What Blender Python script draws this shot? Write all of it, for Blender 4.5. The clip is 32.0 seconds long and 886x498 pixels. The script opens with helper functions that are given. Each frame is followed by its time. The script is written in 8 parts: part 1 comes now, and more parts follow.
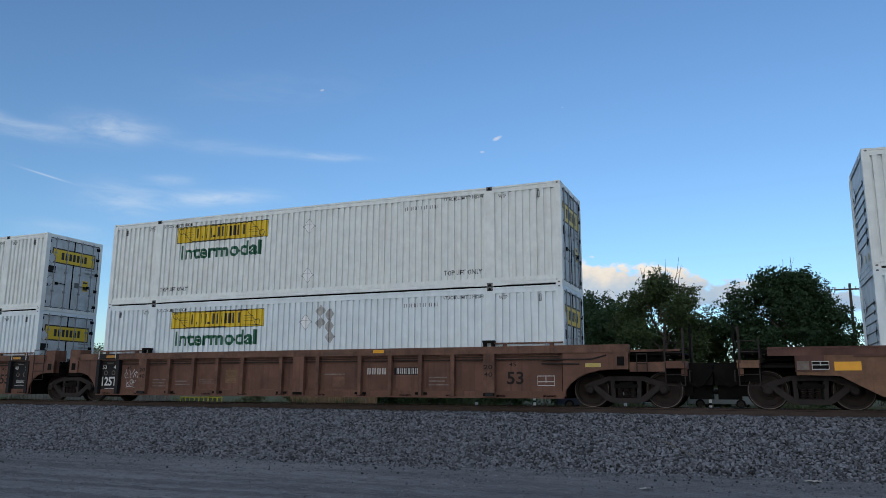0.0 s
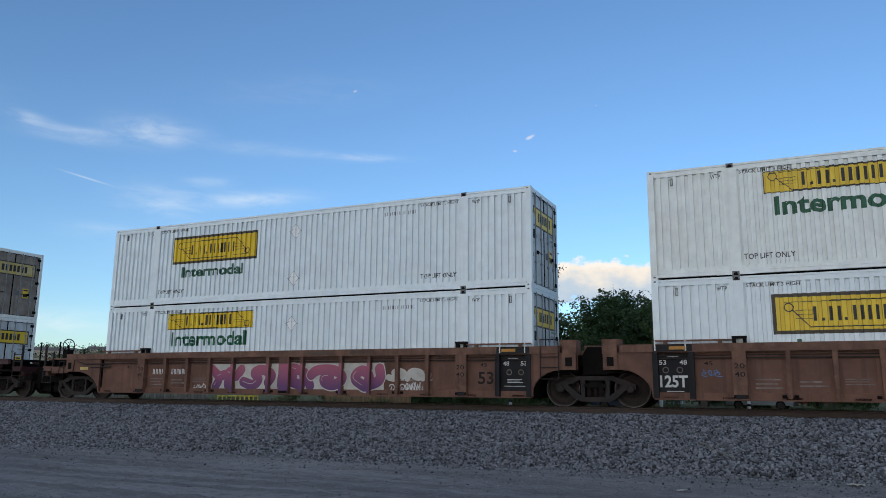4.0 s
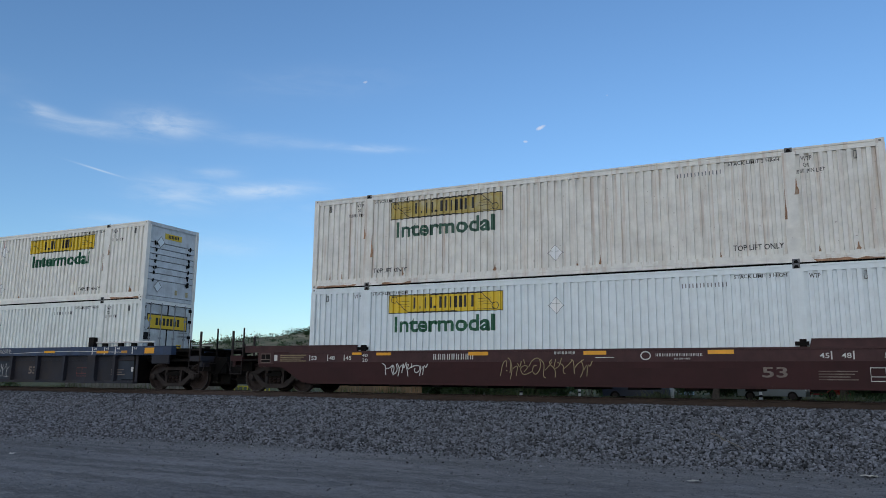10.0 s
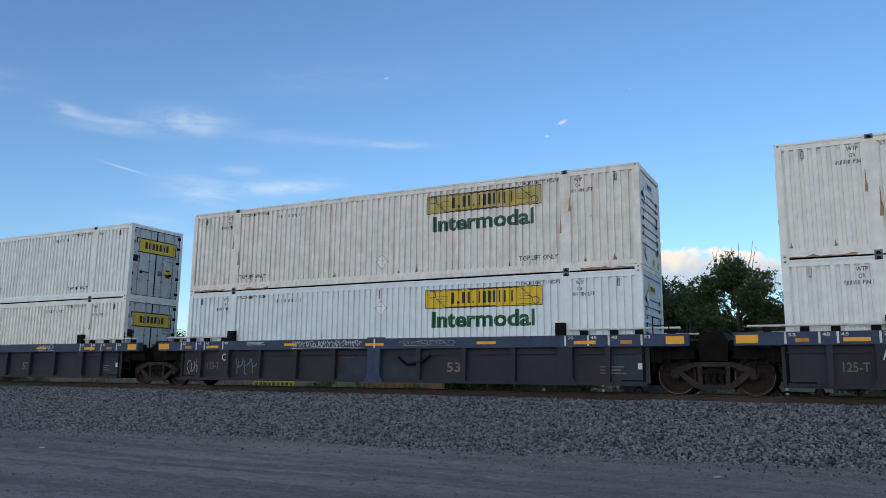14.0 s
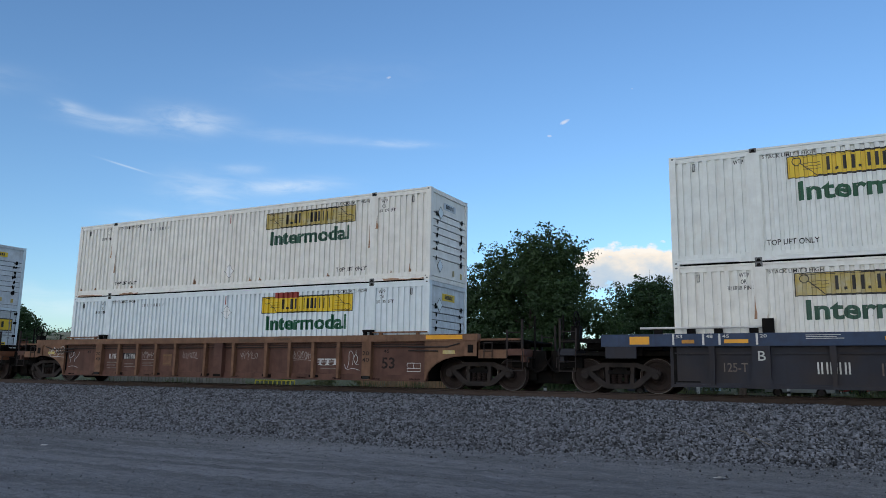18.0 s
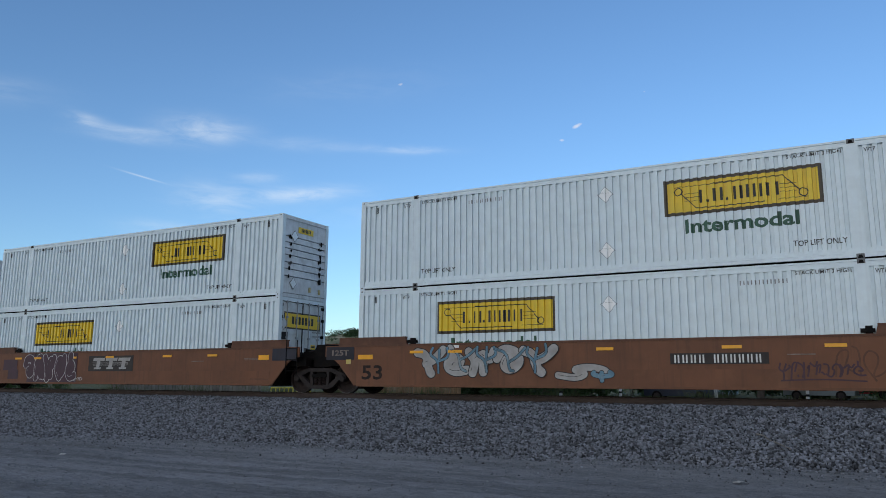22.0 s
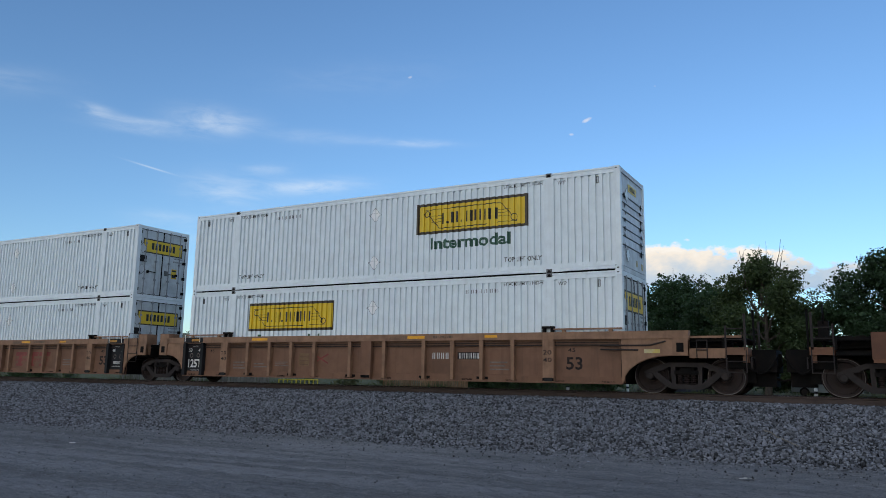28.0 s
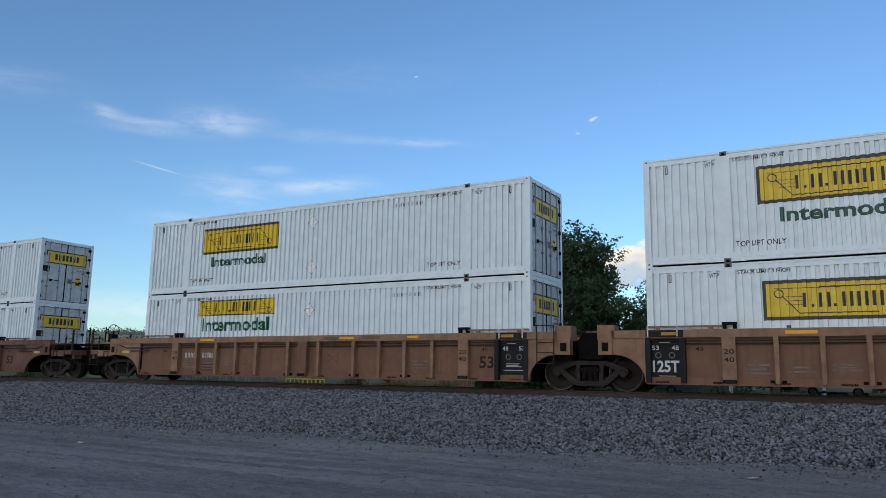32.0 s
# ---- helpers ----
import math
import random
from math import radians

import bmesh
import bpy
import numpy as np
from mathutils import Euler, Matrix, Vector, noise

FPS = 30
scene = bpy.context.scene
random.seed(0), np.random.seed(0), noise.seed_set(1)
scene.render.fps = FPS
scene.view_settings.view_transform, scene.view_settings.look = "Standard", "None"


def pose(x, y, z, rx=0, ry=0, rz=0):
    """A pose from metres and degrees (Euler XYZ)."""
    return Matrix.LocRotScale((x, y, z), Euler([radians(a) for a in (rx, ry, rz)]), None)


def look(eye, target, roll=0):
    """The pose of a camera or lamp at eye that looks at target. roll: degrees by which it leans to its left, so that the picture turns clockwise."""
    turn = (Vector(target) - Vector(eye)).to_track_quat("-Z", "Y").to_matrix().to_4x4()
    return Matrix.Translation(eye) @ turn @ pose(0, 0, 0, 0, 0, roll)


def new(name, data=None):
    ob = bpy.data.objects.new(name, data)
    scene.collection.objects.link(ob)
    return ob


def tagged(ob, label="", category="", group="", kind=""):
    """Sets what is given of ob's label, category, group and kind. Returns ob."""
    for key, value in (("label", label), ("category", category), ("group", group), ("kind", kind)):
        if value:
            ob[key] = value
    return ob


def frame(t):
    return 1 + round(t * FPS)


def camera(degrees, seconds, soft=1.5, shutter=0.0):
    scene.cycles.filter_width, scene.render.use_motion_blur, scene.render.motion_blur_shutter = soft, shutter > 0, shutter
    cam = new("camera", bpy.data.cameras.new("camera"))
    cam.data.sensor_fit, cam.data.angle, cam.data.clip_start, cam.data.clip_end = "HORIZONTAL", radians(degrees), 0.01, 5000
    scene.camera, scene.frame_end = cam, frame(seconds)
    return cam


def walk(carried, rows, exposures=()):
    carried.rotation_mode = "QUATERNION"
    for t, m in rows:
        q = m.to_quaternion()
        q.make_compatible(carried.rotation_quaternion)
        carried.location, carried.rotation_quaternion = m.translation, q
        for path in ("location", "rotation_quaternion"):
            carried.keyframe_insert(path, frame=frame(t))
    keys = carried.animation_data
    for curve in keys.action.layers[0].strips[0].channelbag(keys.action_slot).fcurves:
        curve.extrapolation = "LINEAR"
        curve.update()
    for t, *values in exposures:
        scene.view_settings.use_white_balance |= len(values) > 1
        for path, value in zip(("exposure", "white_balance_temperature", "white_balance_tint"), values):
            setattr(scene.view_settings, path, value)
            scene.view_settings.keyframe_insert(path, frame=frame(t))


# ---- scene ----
# ---- camera ----
LENS = 60.98
EYE = 0.37            # above the rail tops, which are z = 0
YC = 21.067           # centre line of the track
DIRT = -1.15          # the dirt road's level
cam = camera(LENS, 32.0, soft=0.5)
VIEW = [(0, 22.47, 10.76, 0.31), (0.5, 23.99, 11.02, 0.55), (1, 24.64, 10.94, 0.67), (1.5, 24.89, 10.82, 0.68), (2, 24.92, 10.79, 0.59), (2.5, 24.93, 10.79, 0.56), (3, 24.97, 10.79, 0.55), (3.5, 24.97, 10.74, 0.53), (4, 25.03, 10.72, 0.55), (4.5, 25.08, 10.68, 0.63), (6.5, 25.18, 10.62, 0.66), (7, 25.25, 10.51, 0.63), (7.5, 25.36, 10.41, 0.59), (8, 25.50, 10.34, 0.57), (8.5, 25.60, 10.28, 0.59), (9, 25.62, 10.22, 0.57), (9.5, 25.69, 10.12, 0.62), (10, 25.83, 10.02, 0.60), (10.5, 26.05, 9.93, 0.50), (11, 26.38, 9.87, 0.41), (11.5, 26.71, 9.86, 0.33), (12, 27.00, 9.86, 0.34), (12.5, 27.19, 9.80, 0.37), (13, 27.31, 9.77, 0.42), (13.5, 27.38, 9.72, 0.47), (14, 27.52, 9.67, 0.60), (14.5, 27.55, 9.68, 0.60), (15, 27.65, 9.68, 0.69), (15.5, 27.67, 9.68, 0.77), (17.5, 27.63, 9.61, 0.86), (18, 27.65, 9.62, 0.84), (18.5, 27.69, 9.63, 0.78), (19, 27.78, 9.69, 0.71), (19.5, 27.87, 9.78, 0.66), (20, 27.95, 9.86, 0.57), (20.5, 28.06, 9.92, 0.48), (21, 28.17, 9.94, 0.39), (21.5, 28.40, 9.99, 0.34), (22, 28.71, 10.05, 0.32), (22.5, 28.95, 10.12, 0.26), (23, 29.14, 10.07, 0.30), (23.5, 29.27, 9.93, 0.39), (24, 29.32, 9.73, 0.53), (24.5, 29.27, 9.60, 0.56), (25, 29.27, 9.49, 0.61), (25.5, 29.29, 9.45, 0.64), (26, 29.36, 9.44, 0.74), (26.5, 29.38, 9.43, 0.83), (28.5, 29.34, 9.57, 0.93), (29, 29.40, 9.56, 0.93), (29.5, 29.46, 9.53, 0.86), (30, 29.55, 9.52, 0.85), (30.5, 29.66, 9.55, 0.87), (31, 29.68, 9.56, 0.82), (31.5, 29.75, 9.55, 0.84), (32, 29.83, 9.50, 0.87)]
walk(cam, [(t, pose(0, 0, EYE, 90 + pitch, 0, yaw) @ pose(0, 0, 0, 0, 0, roll)) for t, yaw, pitch, roll in VIEW],
     [(0, -0.10), (1, -0.02), (2, 0.05), (3, -0.04), (4, 0.04), (7, -0.06), (8, 0.03), (9, -0.06), (10, -0.04), (11, 0.05), (12, -0.09), (13, 0.08), (15, 0.09), (18, 0.06), (19, -0.05), (20, 0.04), (21, -0.01), (22, 0.03), (24, 0.04), (26, 0.0), (29, 0.04), (32, 0.06)])
# metres that the train has run by then
RUN = [(0, 0.00), (2, 18.53), (4, 37.03), (7, 64.82), (9, 83.30), (11, 101.76), (13, 120.19), (15, 138.40), (18, 165.69), (20, 183.99), (22, 202.32), (24, 220.61), (26, 238.79), (29, 266.01), (30.5, 279.58), (32, 293.01)]

# ---- world and sun ----
SUN_AZ, SUN_EL = 183.0, 13.0      # clockwise from +y: behind the camera, low


def math_node(nt, op, a, b=None, clamp=False):
    n = nt.nodes.new("ShaderNodeMath")
    n.operation, n.use_clamp = op, clamp
    for i, v in enumerate((a, b)):
        if v is None:
            continue
        if isinstance(v, (int, float)):
            n.inputs[i].default_value = v
        else:
            nt.links.new(v, n.inputs[i])
    return n.outputs[0]


def mix_color(nt, fac, a, b, blend="MIX"):
    n = nt.nodes.new("ShaderNodeMix")
    n.data_type, n.blend_type = "RGBA", blend
    for sock, v in ((n.inputs[0], fac), (n.inputs[6], a), (n.inputs[7], b)):
        if isinstance(v, (int, float)):
            sock.default_value = v
        elif isinstance(v, tuple):
            sock.default_value = (*v, 1) if len(v) == 3 else v
        else:
            nt.links.new(v, sock)
    return n.outputs[2]


def ramp(nt, fac, stops):
    n = nt.nodes.new("ShaderNodeValToRGB")
    els = n.color_ramp.elements
    while len(els) < len(stops):
        els.new(0.5)
    for e, (p, c) in zip(els, stops):
        e.position, e.color = p, (*c, 1)
    nt.links.new(fac, n.inputs[0])
    return n.outputs[0]


def span(nt, v, a, b):
    n = nt.nodes.new("ShaderNodeMapRange")
    n.inputs[1].default_value, n.inputs[2].default_value = a, b
    nt.links.new(v, n.inputs[0])
    return n.outputs[0]


def noise_tex(nt, vec, scale, detail=4, rough=0.55, warp=0.0):
    n = nt.nodes.new("ShaderNodeTexNoise")
    n.inputs["Scale"].default_value, n.inputs["Detail"].default_value = scale, detail
    n.inputs["Roughness"].default_value, n.inputs["Distortion"].default_value = rough, warp
    nt.links.new(vec, n.inputs["Vector"])
    return n.outputs[0]


def stretch(nt, vec, sx, sy, sz):
    n = nt.nodes.new("ShaderNodeMapping")
    n.inputs["Scale"].default_value = (sx, sy, sz)
    nt.links.new(vec, n.inputs["Vector"])
    return n.outputs[0]


def build_world():
    world = bpy.data.worlds.new("evening_sky")
    scene.world = world
    world.use_nodes = True
    nt = world.node_tree
    nt.nodes.clear()
    out, bg = nt.nodes.new("ShaderNodeOutputWorld"), nt.nodes.new("ShaderNodeBackground")
    nt.links.new(bg.outputs[0], out.inputs[0])
    sky = nt.nodes.new("ShaderNodeTexSky")
    sky.sky_type, sky.sun_disc = "NISHITA", False
    sky.sun_elevation, sky.sun_rotation = radians(SUN_EL), radians(SUN_AZ)
    sky.air_density, sky.dust_density, sky.ozone_density = 1.0, 0.3, 3.0
    co = nt.nodes.new("ShaderNodeTexCoord").outputs["Generated"]
    xyz = nt.nodes.new("ShaderNodeSeparateXYZ")
    nt.links.new(co, xyz.inputs[0])
    x, y, z = xyz.outputs
    az = math_node(nt, "MULTIPLY", math_node(nt, "ARCTAN2", math_node(nt, "MULTIPLY", x, -1.0), y), 57.2958)
    el = math_node(nt, "MULTIPLY", math_node(nt, "ARCSINE", z), 57.2958)
    uv = nt.nodes.new("ShaderNodeCombineXYZ")
    nt.links.new(az, uv.inputs[0])
    nt.links.new(el, uv.inputs[1])
    uv = uv.outputs[0]

    def puff(a, e, sa, se, tilt=0.0):
        da, de = math_node(nt, "SUBTRACT", az, a), math_node(nt, "SUBTRACT", el, e)
        de = math_node(nt, "ADD", de, math_node(nt, "MULTIPLY", da, tilt))
        q = math_node(nt, "ADD", math_node(nt, "POWER", math_node(nt, "ABSOLUTE", math_node(nt, "DIVIDE", da, sa)), 2.0),
                      math_node(nt, "POWER", math_node(nt, "ABSOLUTE", math_node(nt, "DIVIDE", de, se)), 2.0))
        return math_node(nt, "POWER", 2.718, math_node(nt, "MULTIPLY", q, -1.0))

    def total(items):
        t = None
        for it in items:
            v = math_node(nt, "MULTIPLY", puff(*it[:5]), it[5])
            t = v if t is None else math_node(nt, "ADD", t, v)
        return t

    # thin high wisps, drawn out sideways
    wisp_noise = span(nt, noise_tex(nt, stretch(nt, uv, 0.28, 1.1, 1), 1.0, 6, 0.60, 0.5), 0.27, 0.82)
    wisps = total([(55.2, 17.7, 1.1, 0.42, -0.12, 0.75), (53.6, 17.3, 1.4, 0.4, 0.0, 0.3), (47.9, 18.1, 2.3, 0.85, 0.05, 0.62), (45.6, 17.9, 2.2, 0.75, 0.1, 0.36), (51.8, 17.45, 2.6, 0.22, 0.0, 0.34), (52.0, 16.9, 3.2, 0.35, 0.0, 0.35),
                   (31.8, 17.5, 3.0, 0.26, 0.0, 0.62), (39.5, 17.6, 4.0, 0.5, 0.0, 0.25), (39.6, 13.9, 3.4, 0.50, 0.10, 1.0), (43.0, 14.9, 1.6, 0.4, 0.1, 0.4),
                   (46.0, 13.2, 2.8, 1.1, 0.0, 0.6), (49.8, 10.8, 2.4, 0.5, 0.0, 0.4), (44, 9.6, 5, 0.8, 0, 0.25), (33, 12.5, 6, 0.9, 0, 0.18),
                   (52.5, 4.4, 4.5, 0.8, 0.0, 0.7), (58, 5.2, 3.0, 0.6, 0.0, 0.6), (36, 22, 7, 1.2, 0.1, 0.10), (62, 18.6, 4, 0.8, 0.1, 0.28)])
    wisps = math_node(nt, "MULTIPLY", math_node(nt, "MULTIPLY", wisps, 0.72), wisp_noise, True)
    trail = total([(51.2, 14.3, 1.3, 0.06, -0.20, 0.30)])
    # small sharp puffs
    fine = noise_tex(nt, uv, 1.5, 6, 0.65)
    small = total([(32.2, 22.35, 0.30, 0.17, 0.2, 0.62), (18.2, 19.1, 0.5, 0.22, 0.35, 0.66), (19.4, 18.1, 0.3, 0.16, 0, 0.58),
                   (30.3, 10.4, 1.1, 0.28, 0.0, 0.85), (32.4, 7.95, 0.7, 0.24, 0.0, 0.75), (27.4, 7.5, 1.5, 0.3, 0.0, 0.7), (13.0, 21.2, 0.25, 0.15, 0, 0.4)])
    small = span(nt, math_node(nt, "MULTIPLY", small, math_node(nt, "ADD", fine, 0.35)), 0.30, 0.75)
    # heaped cloud low above the trees
    lumps = noise_tex(nt, stretch(nt, uv, 1.0, 1.5, 1), 0.55, 7, 0.55)
    dome = total([(15.5, 8.2, 2.6, 1.8, 0.0, 1.0), (11.5, 8.0, 3.4, 1.9, 0.0, 1.05), (6.2, 7.6, 3.6, 1.8, 0.0, 1.0), (1.0, 6.8, 3.2, 1.4, 0.0, 0.9),
                  (-5, 6.0, 3.8, 1.2, 0, 0.9), (-16, 6, 7, 1.4, 0, 0.9)])
    heap = span(nt, math_node(nt, "ADD", dome, math_node(nt, "MULTIPLY", math_node(nt, "SUBTRACT", lumps, 0.5), 2.0)), 0.55, 0.80)
    top = span(nt, math_node(nt, "ADD", el, math_node(nt, "MULTIPLY", lumps, 3.6)), 8.0, 11.4)
    heap_color = ramp(nt, top, [(0.0, (2.1, 2.9, 3.8)), (0.45, (3.0, 3.4, 3.8)), (0.8, (4.7, 4.3, 3.8)), (1.0, (5.0, 4.7, 4.3))])

    col = mix_color(nt, 1.0, sky.outputs[0], SKY_TINT, "MULTIPLY")
    # unseen broken bright cloud, added overhead and behind the camera in the west as fill light
    west = span(nt, math_node(nt, "ADD", y, math_node(nt, "MULTIPLY", math_node(nt, "POWER", math_node(nt, "MAXIMUM", z, 0.0), 2.0), -0.9)), 0.12, -0.25)
    sheet = span(nt, noise_tex(nt, stretch(nt, co, 2.2, 2.2, 4.0), 1.0, 5, 0.55), 0.40, 0.60)
    col = mix_color(nt, math_node(nt, "MULTIPLY", west, math_node(nt, "ADD", math_node(nt, "MULTIPLY", sheet, 0.55), 0.25)), col, mix_color(nt, span(nt, z, 0.55, 0.05), WEST_FILL, WEST_FILL_LOW))
    col = mix_color(nt, wisps, col, (4.6, 4.9, 5.1))
    col = mix_color(nt, trail, col, (4.6, 4.9, 5.1))
    col = mix_color(nt, small, col, (4.6, 4.4, 4.4))
    col = mix_color(nt, heap, col, heap_color)
    nt.links.new(col, bg.inputs[0])
    bg.inputs[1].default_value = SKY_POWER


# colours of the added unseen cloud: high up, and brighter near the horizon
WEST_FILL = (4.0, 4.14, 4.30)
WEST_FILL_LOW = (6.0, 6.0, 6.05)
SKY_TINT = (0.765, 0.87, 0.978)
SKY_POWER = 0.193
build_world()
sun_data = bpy.data.lights.new("sun", "SUN")
sun_data.energy, sun_data.angle, sun_data.color = 0.22, radians(25), (1.0, 0.88, 0.74)
sun = new("sun", sun_data)
sd = Vector((math.sin(radians(SUN_AZ)) * math.cos(radians(SUN_EL)), math.cos(radians(SUN_AZ)) * math.cos(radians(SUN_EL)), math.sin(radians(SUN_EL))))
sun.matrix_world = look(sd * 200, (0, 0, 0))


# ---- materials ----
def material(name, base, rough=0.6, metal=0.0, spots=None, streaks=None, grain=0.12, bump=0.15, scale=3.0, fine=60.0, island=0.0, stain=None, spec=0.4, per_thing=0.0):
    """Paint or stone: base colour with soft large variation, fine grain, worn spots (colour, amount), vertical streaks (colour, amount)."""
    m = bpy.data.materials.new(name)
    m.use_nodes = True
    nt = m.node_tree
    bsdf = nt.nodes["Principled BSDF"]
    co = nt.nodes.new("ShaderNodeTexCoord").outputs["Object"]
    if per_thing >= 0:
        inf = nt.nodes.new("ShaderNodeObjectInfo")
        shift = nt.nodes.new("ShaderNodeVectorMath")
        shift.operation = "ADD"
        comb = nt.nodes.new("ShaderNodeCombineXYZ")
        r50 = math_node(nt, "MULTIPLY", inf.outputs["Random"], 53.0)
        for i in range(3):
            nt.links.new(r50, comb.inputs[i])
        nt.links.new(co, shift.inputs[0])
        nt.links.new(comb.outputs[0], shift.inputs[1])
        co = shift.outputs[0]
    big = noise_tex(nt, co, scale, 5, 0.6)
    small = noise_tex(nt, co, fine, 3, 0.6)
    dark = tuple(c * (1 - grain * 2.2) for c in base)
    light = tuple(min(1, c * (1 + grain * 1.2)) for c in base)
    col = mix_color(nt, span(nt, big, 0.3, 0.7), dark, light)
    col = mix_color(nt, grain * 0.9, col, mix_color(nt, small, tuple(c * 0.55 for c in base), tuple(min(1, c * 1.35) for c in base)))
    if stain:
        sc, amount, sscale = stain
        f = span(nt, noise_tex(nt, co, sscale, 6, 0.65, 0.4), 0.62 - amount * 0.25, 0.78)
        col = mix_color(nt, math_node(nt, "MULTIPLY", f, min(1.0, amount * 1.6)), col, sc)
    if streaks:
        sc, amount = streaks
        f = span(nt, noise_tex(nt, stretch(nt, co, 7.0, 7.0, 0.35), 1.0, 4, 0.6), 0.52, 0.80)
        col = mix_color(nt, math_node(nt, "MULTIPLY", f, amount), col, sc)
    if spots:
        sc, amount = spots
        f = span(nt, noise_tex(nt, co, 9.0, 5, 0.7), 0.70 - amount * 0.2, 0.76 - amount * 0.2)
        col = mix_color(nt, math_node(nt, "MULTIPLY", f, 0.85), col, sc)
    if island:
        geo = nt.nodes.new("ShaderNodeNewGeometry")
        v = math_node(nt, "ADD", math_node(nt, "MULTIPLY", geo.outputs["Random Per Island"], island), 1 - island / 2)
        comb = nt.nodes.new("ShaderNodeCombineXYZ")
        for i in range(3):
            nt.links.new(v, comb.inputs[i])
        col = mix_color(nt, 1.0, col, comb.outputs[0], "MULTIPLY")
    if per_thing > 0:
        v = math_node(nt, "ADD", math_node(nt, "MULTIPLY", inf.outputs["Random"], per_thing), 1 - per_thing / 2)
        comb = nt.nodes.new("ShaderNodeCombineXYZ")
        for i in range(3):
            nt.links.new(v, comb.inputs[i])
        col = mix_color(nt, 1.0, col, comb.outputs[0], "MULTIPLY")
    nt.links.new(col, bsdf.inputs["Base Color"])
    bsdf.inputs["Metallic"].default_value = metal
    bsdf.inputs["Specular IOR Level"].default_value = spec
    nt.links.new(math_node(nt, "ADD", math_node(nt, "MULTIPLY", big, 0.10), rough - 0.05, True), bsdf.inputs["Roughness"])
    if bump:
        b = nt.nodes.new("ShaderNodeBump")
        b.inputs["Strength"].default_value, b.inputs["Distance"].default_value = bump, 0.02
        nt.links.new(small, b.inputs["Height"])
        nt.links.new(b.outputs[0], bsdf.inputs["Normal"])
    return m


RUST = (0.11, 0.045, 0.022)
M = {}
M["white_clean"] = material("white_paint", (0.715, 0.785, 0.82), 0.45, 0.04, grain=0.04, bump=0.03, streaks=((0.46, 0.49, 0.51), 0.30), spec=0.5)
M["white_grey"] = material("greyish_white_paint", (0.61, 0.70, 0.745), 0.42, 0.06, grain=0.04, bump=0.03, streaks=((0.42, 0.46, 0.49), 0.30), spec=0.5)
M["white_used"] = material("used_white_paint", (0.785, 0.82, 0.80), 0.5, grain=0.05, bump=0.04, streaks=((0.50, 0.46, 0.38), 0.35), stain=((0.62, 0.59, 0.53), 0.3, 0.8))
M["cream"] = material("yellowed_white_paint", (0.82, 0.81, 0.76), 0.55, grain=0.05, bump=0.05, streaks=((0.58, 0.51, 0.42), 0.45), spots=(RUST, 0.05), stain=((0.66, 0.61, 0.53), 0.25, 0.7))
M["rusty"] = material("rust_streaked_paint", (0.79, 0.775, 0.725), 0.58, grain=0.07, bump=0.06, streaks=((0.40, 0.22, 0.11), 0.6), spots=(RUST, 0.16), stain=((0.56, 0.50, 0.42), 0.35, 0.8))
# container ends are greyer than the white sides, doors a step darker
M["end_grey"] = material("pale_blue_grey_end", (0.57, 0.615, 0.65), 0.5, grain=0.1, bump=0.05, streaks=((0.22, 0.22, 0.22), 0.45), stain=((0.30, 0.31, 0.32), 0.35, 1.6))
M["door_grey"] = material("grey_door_face", (0.52, 0.57, 0.60), 0.5, grain=0.1, bump=0.05, streaks=((0.20, 0.19, 0.18), 0.5), stain=((0.30, 0.30, 0.30), 0.4, 1.6))
M["end_dirty"] = material("grimy_end_paint", (0.27, 0.235, 0.20), 0.65, grain=0.15, bump=0.08, streaks=((0.06, 0.042, 0.034), 0.7), stain=((0.085, 0.055, 0.04), 0.85, 1.1))
M["yellow"] = material("yellow_vinyl", (0.72, 0.50, 0.025), 0.42, grain=0.05, bump=0.02, streaks=((0.42, 0.32, 0.07), 0.25))
M["yellow_faded"] = material("faded_yellow_vinyl", (0.50, 0.38, 0.10), 0.55, grain=0.12, bump=0.03, stain=((0.52, 0.49, 0.38), 0.7, 2.2), streaks=((0.28, 0.21, 0.12), 0.5))
M["green"] = material("green_vinyl", (0.008, 0.098, 0.048), 0.5, grain=0.1, bump=0.02)
M["green_dull"] = material("dull_green_vinyl", (0.034, 0.105, 0.070), 0.55, grain=0.15, bump=0.02)
M["ink"] = material("dark_lettering", (0.022, 0.022, 0.024), 0.55, grain=0.15, bump=0.0)
M["frame_ink"] = material("dark_brown_border", (0.055, 0.042, 0.028), 0.5, grain=0.1, bump=0.0)
M["chalk"] = material("white_stencil", (0.62, 0.62, 0.60), 0.6, grain=0.12, bump=0.0, stain=((0.30, 0.27, 0.24), 0.35, 6.0))
M["dark_stencil"] = material("dark_worn_stencil", (0.020, 0.015, 0.014), 0.7, grain=0.2, bump=0.0, stain=((0.06, 0.03, 0.022), 0.5, 6.0), spec=0.2)
M["pale_stencil"] = material("worn_white_stencil", (0.20, 0.165, 0.145), 0.75, grain=0.2, bump=0.0, stain=((0.085, 0.05, 0.04), 0.6, 5.0), spec=0.2)
M["amber"] = material("amber_reflector", (0.80, 0.36, 0.012), 0.35, grain=0.06, bump=0.02)
M["amber_dirty"] = material("dirty_amber_reflector", (0.50, 0.23, 0.03), 0.5, grain=0.15, bump=0.02, stain=((0.2, 0.1, 0.04), 0.4, 8.0))
M["brown"] = material("rust_brown_paint", (0.148, 0.074, 0.053), 0.68, grain=0.2, bump=0.12, streaks=((0.030, 0.016, 0.013), 0.6), stain=((0.11, 0.052, 0.032), 0.5, 1.3), scale=1.2, per_thing=0.12, spec=0.25)
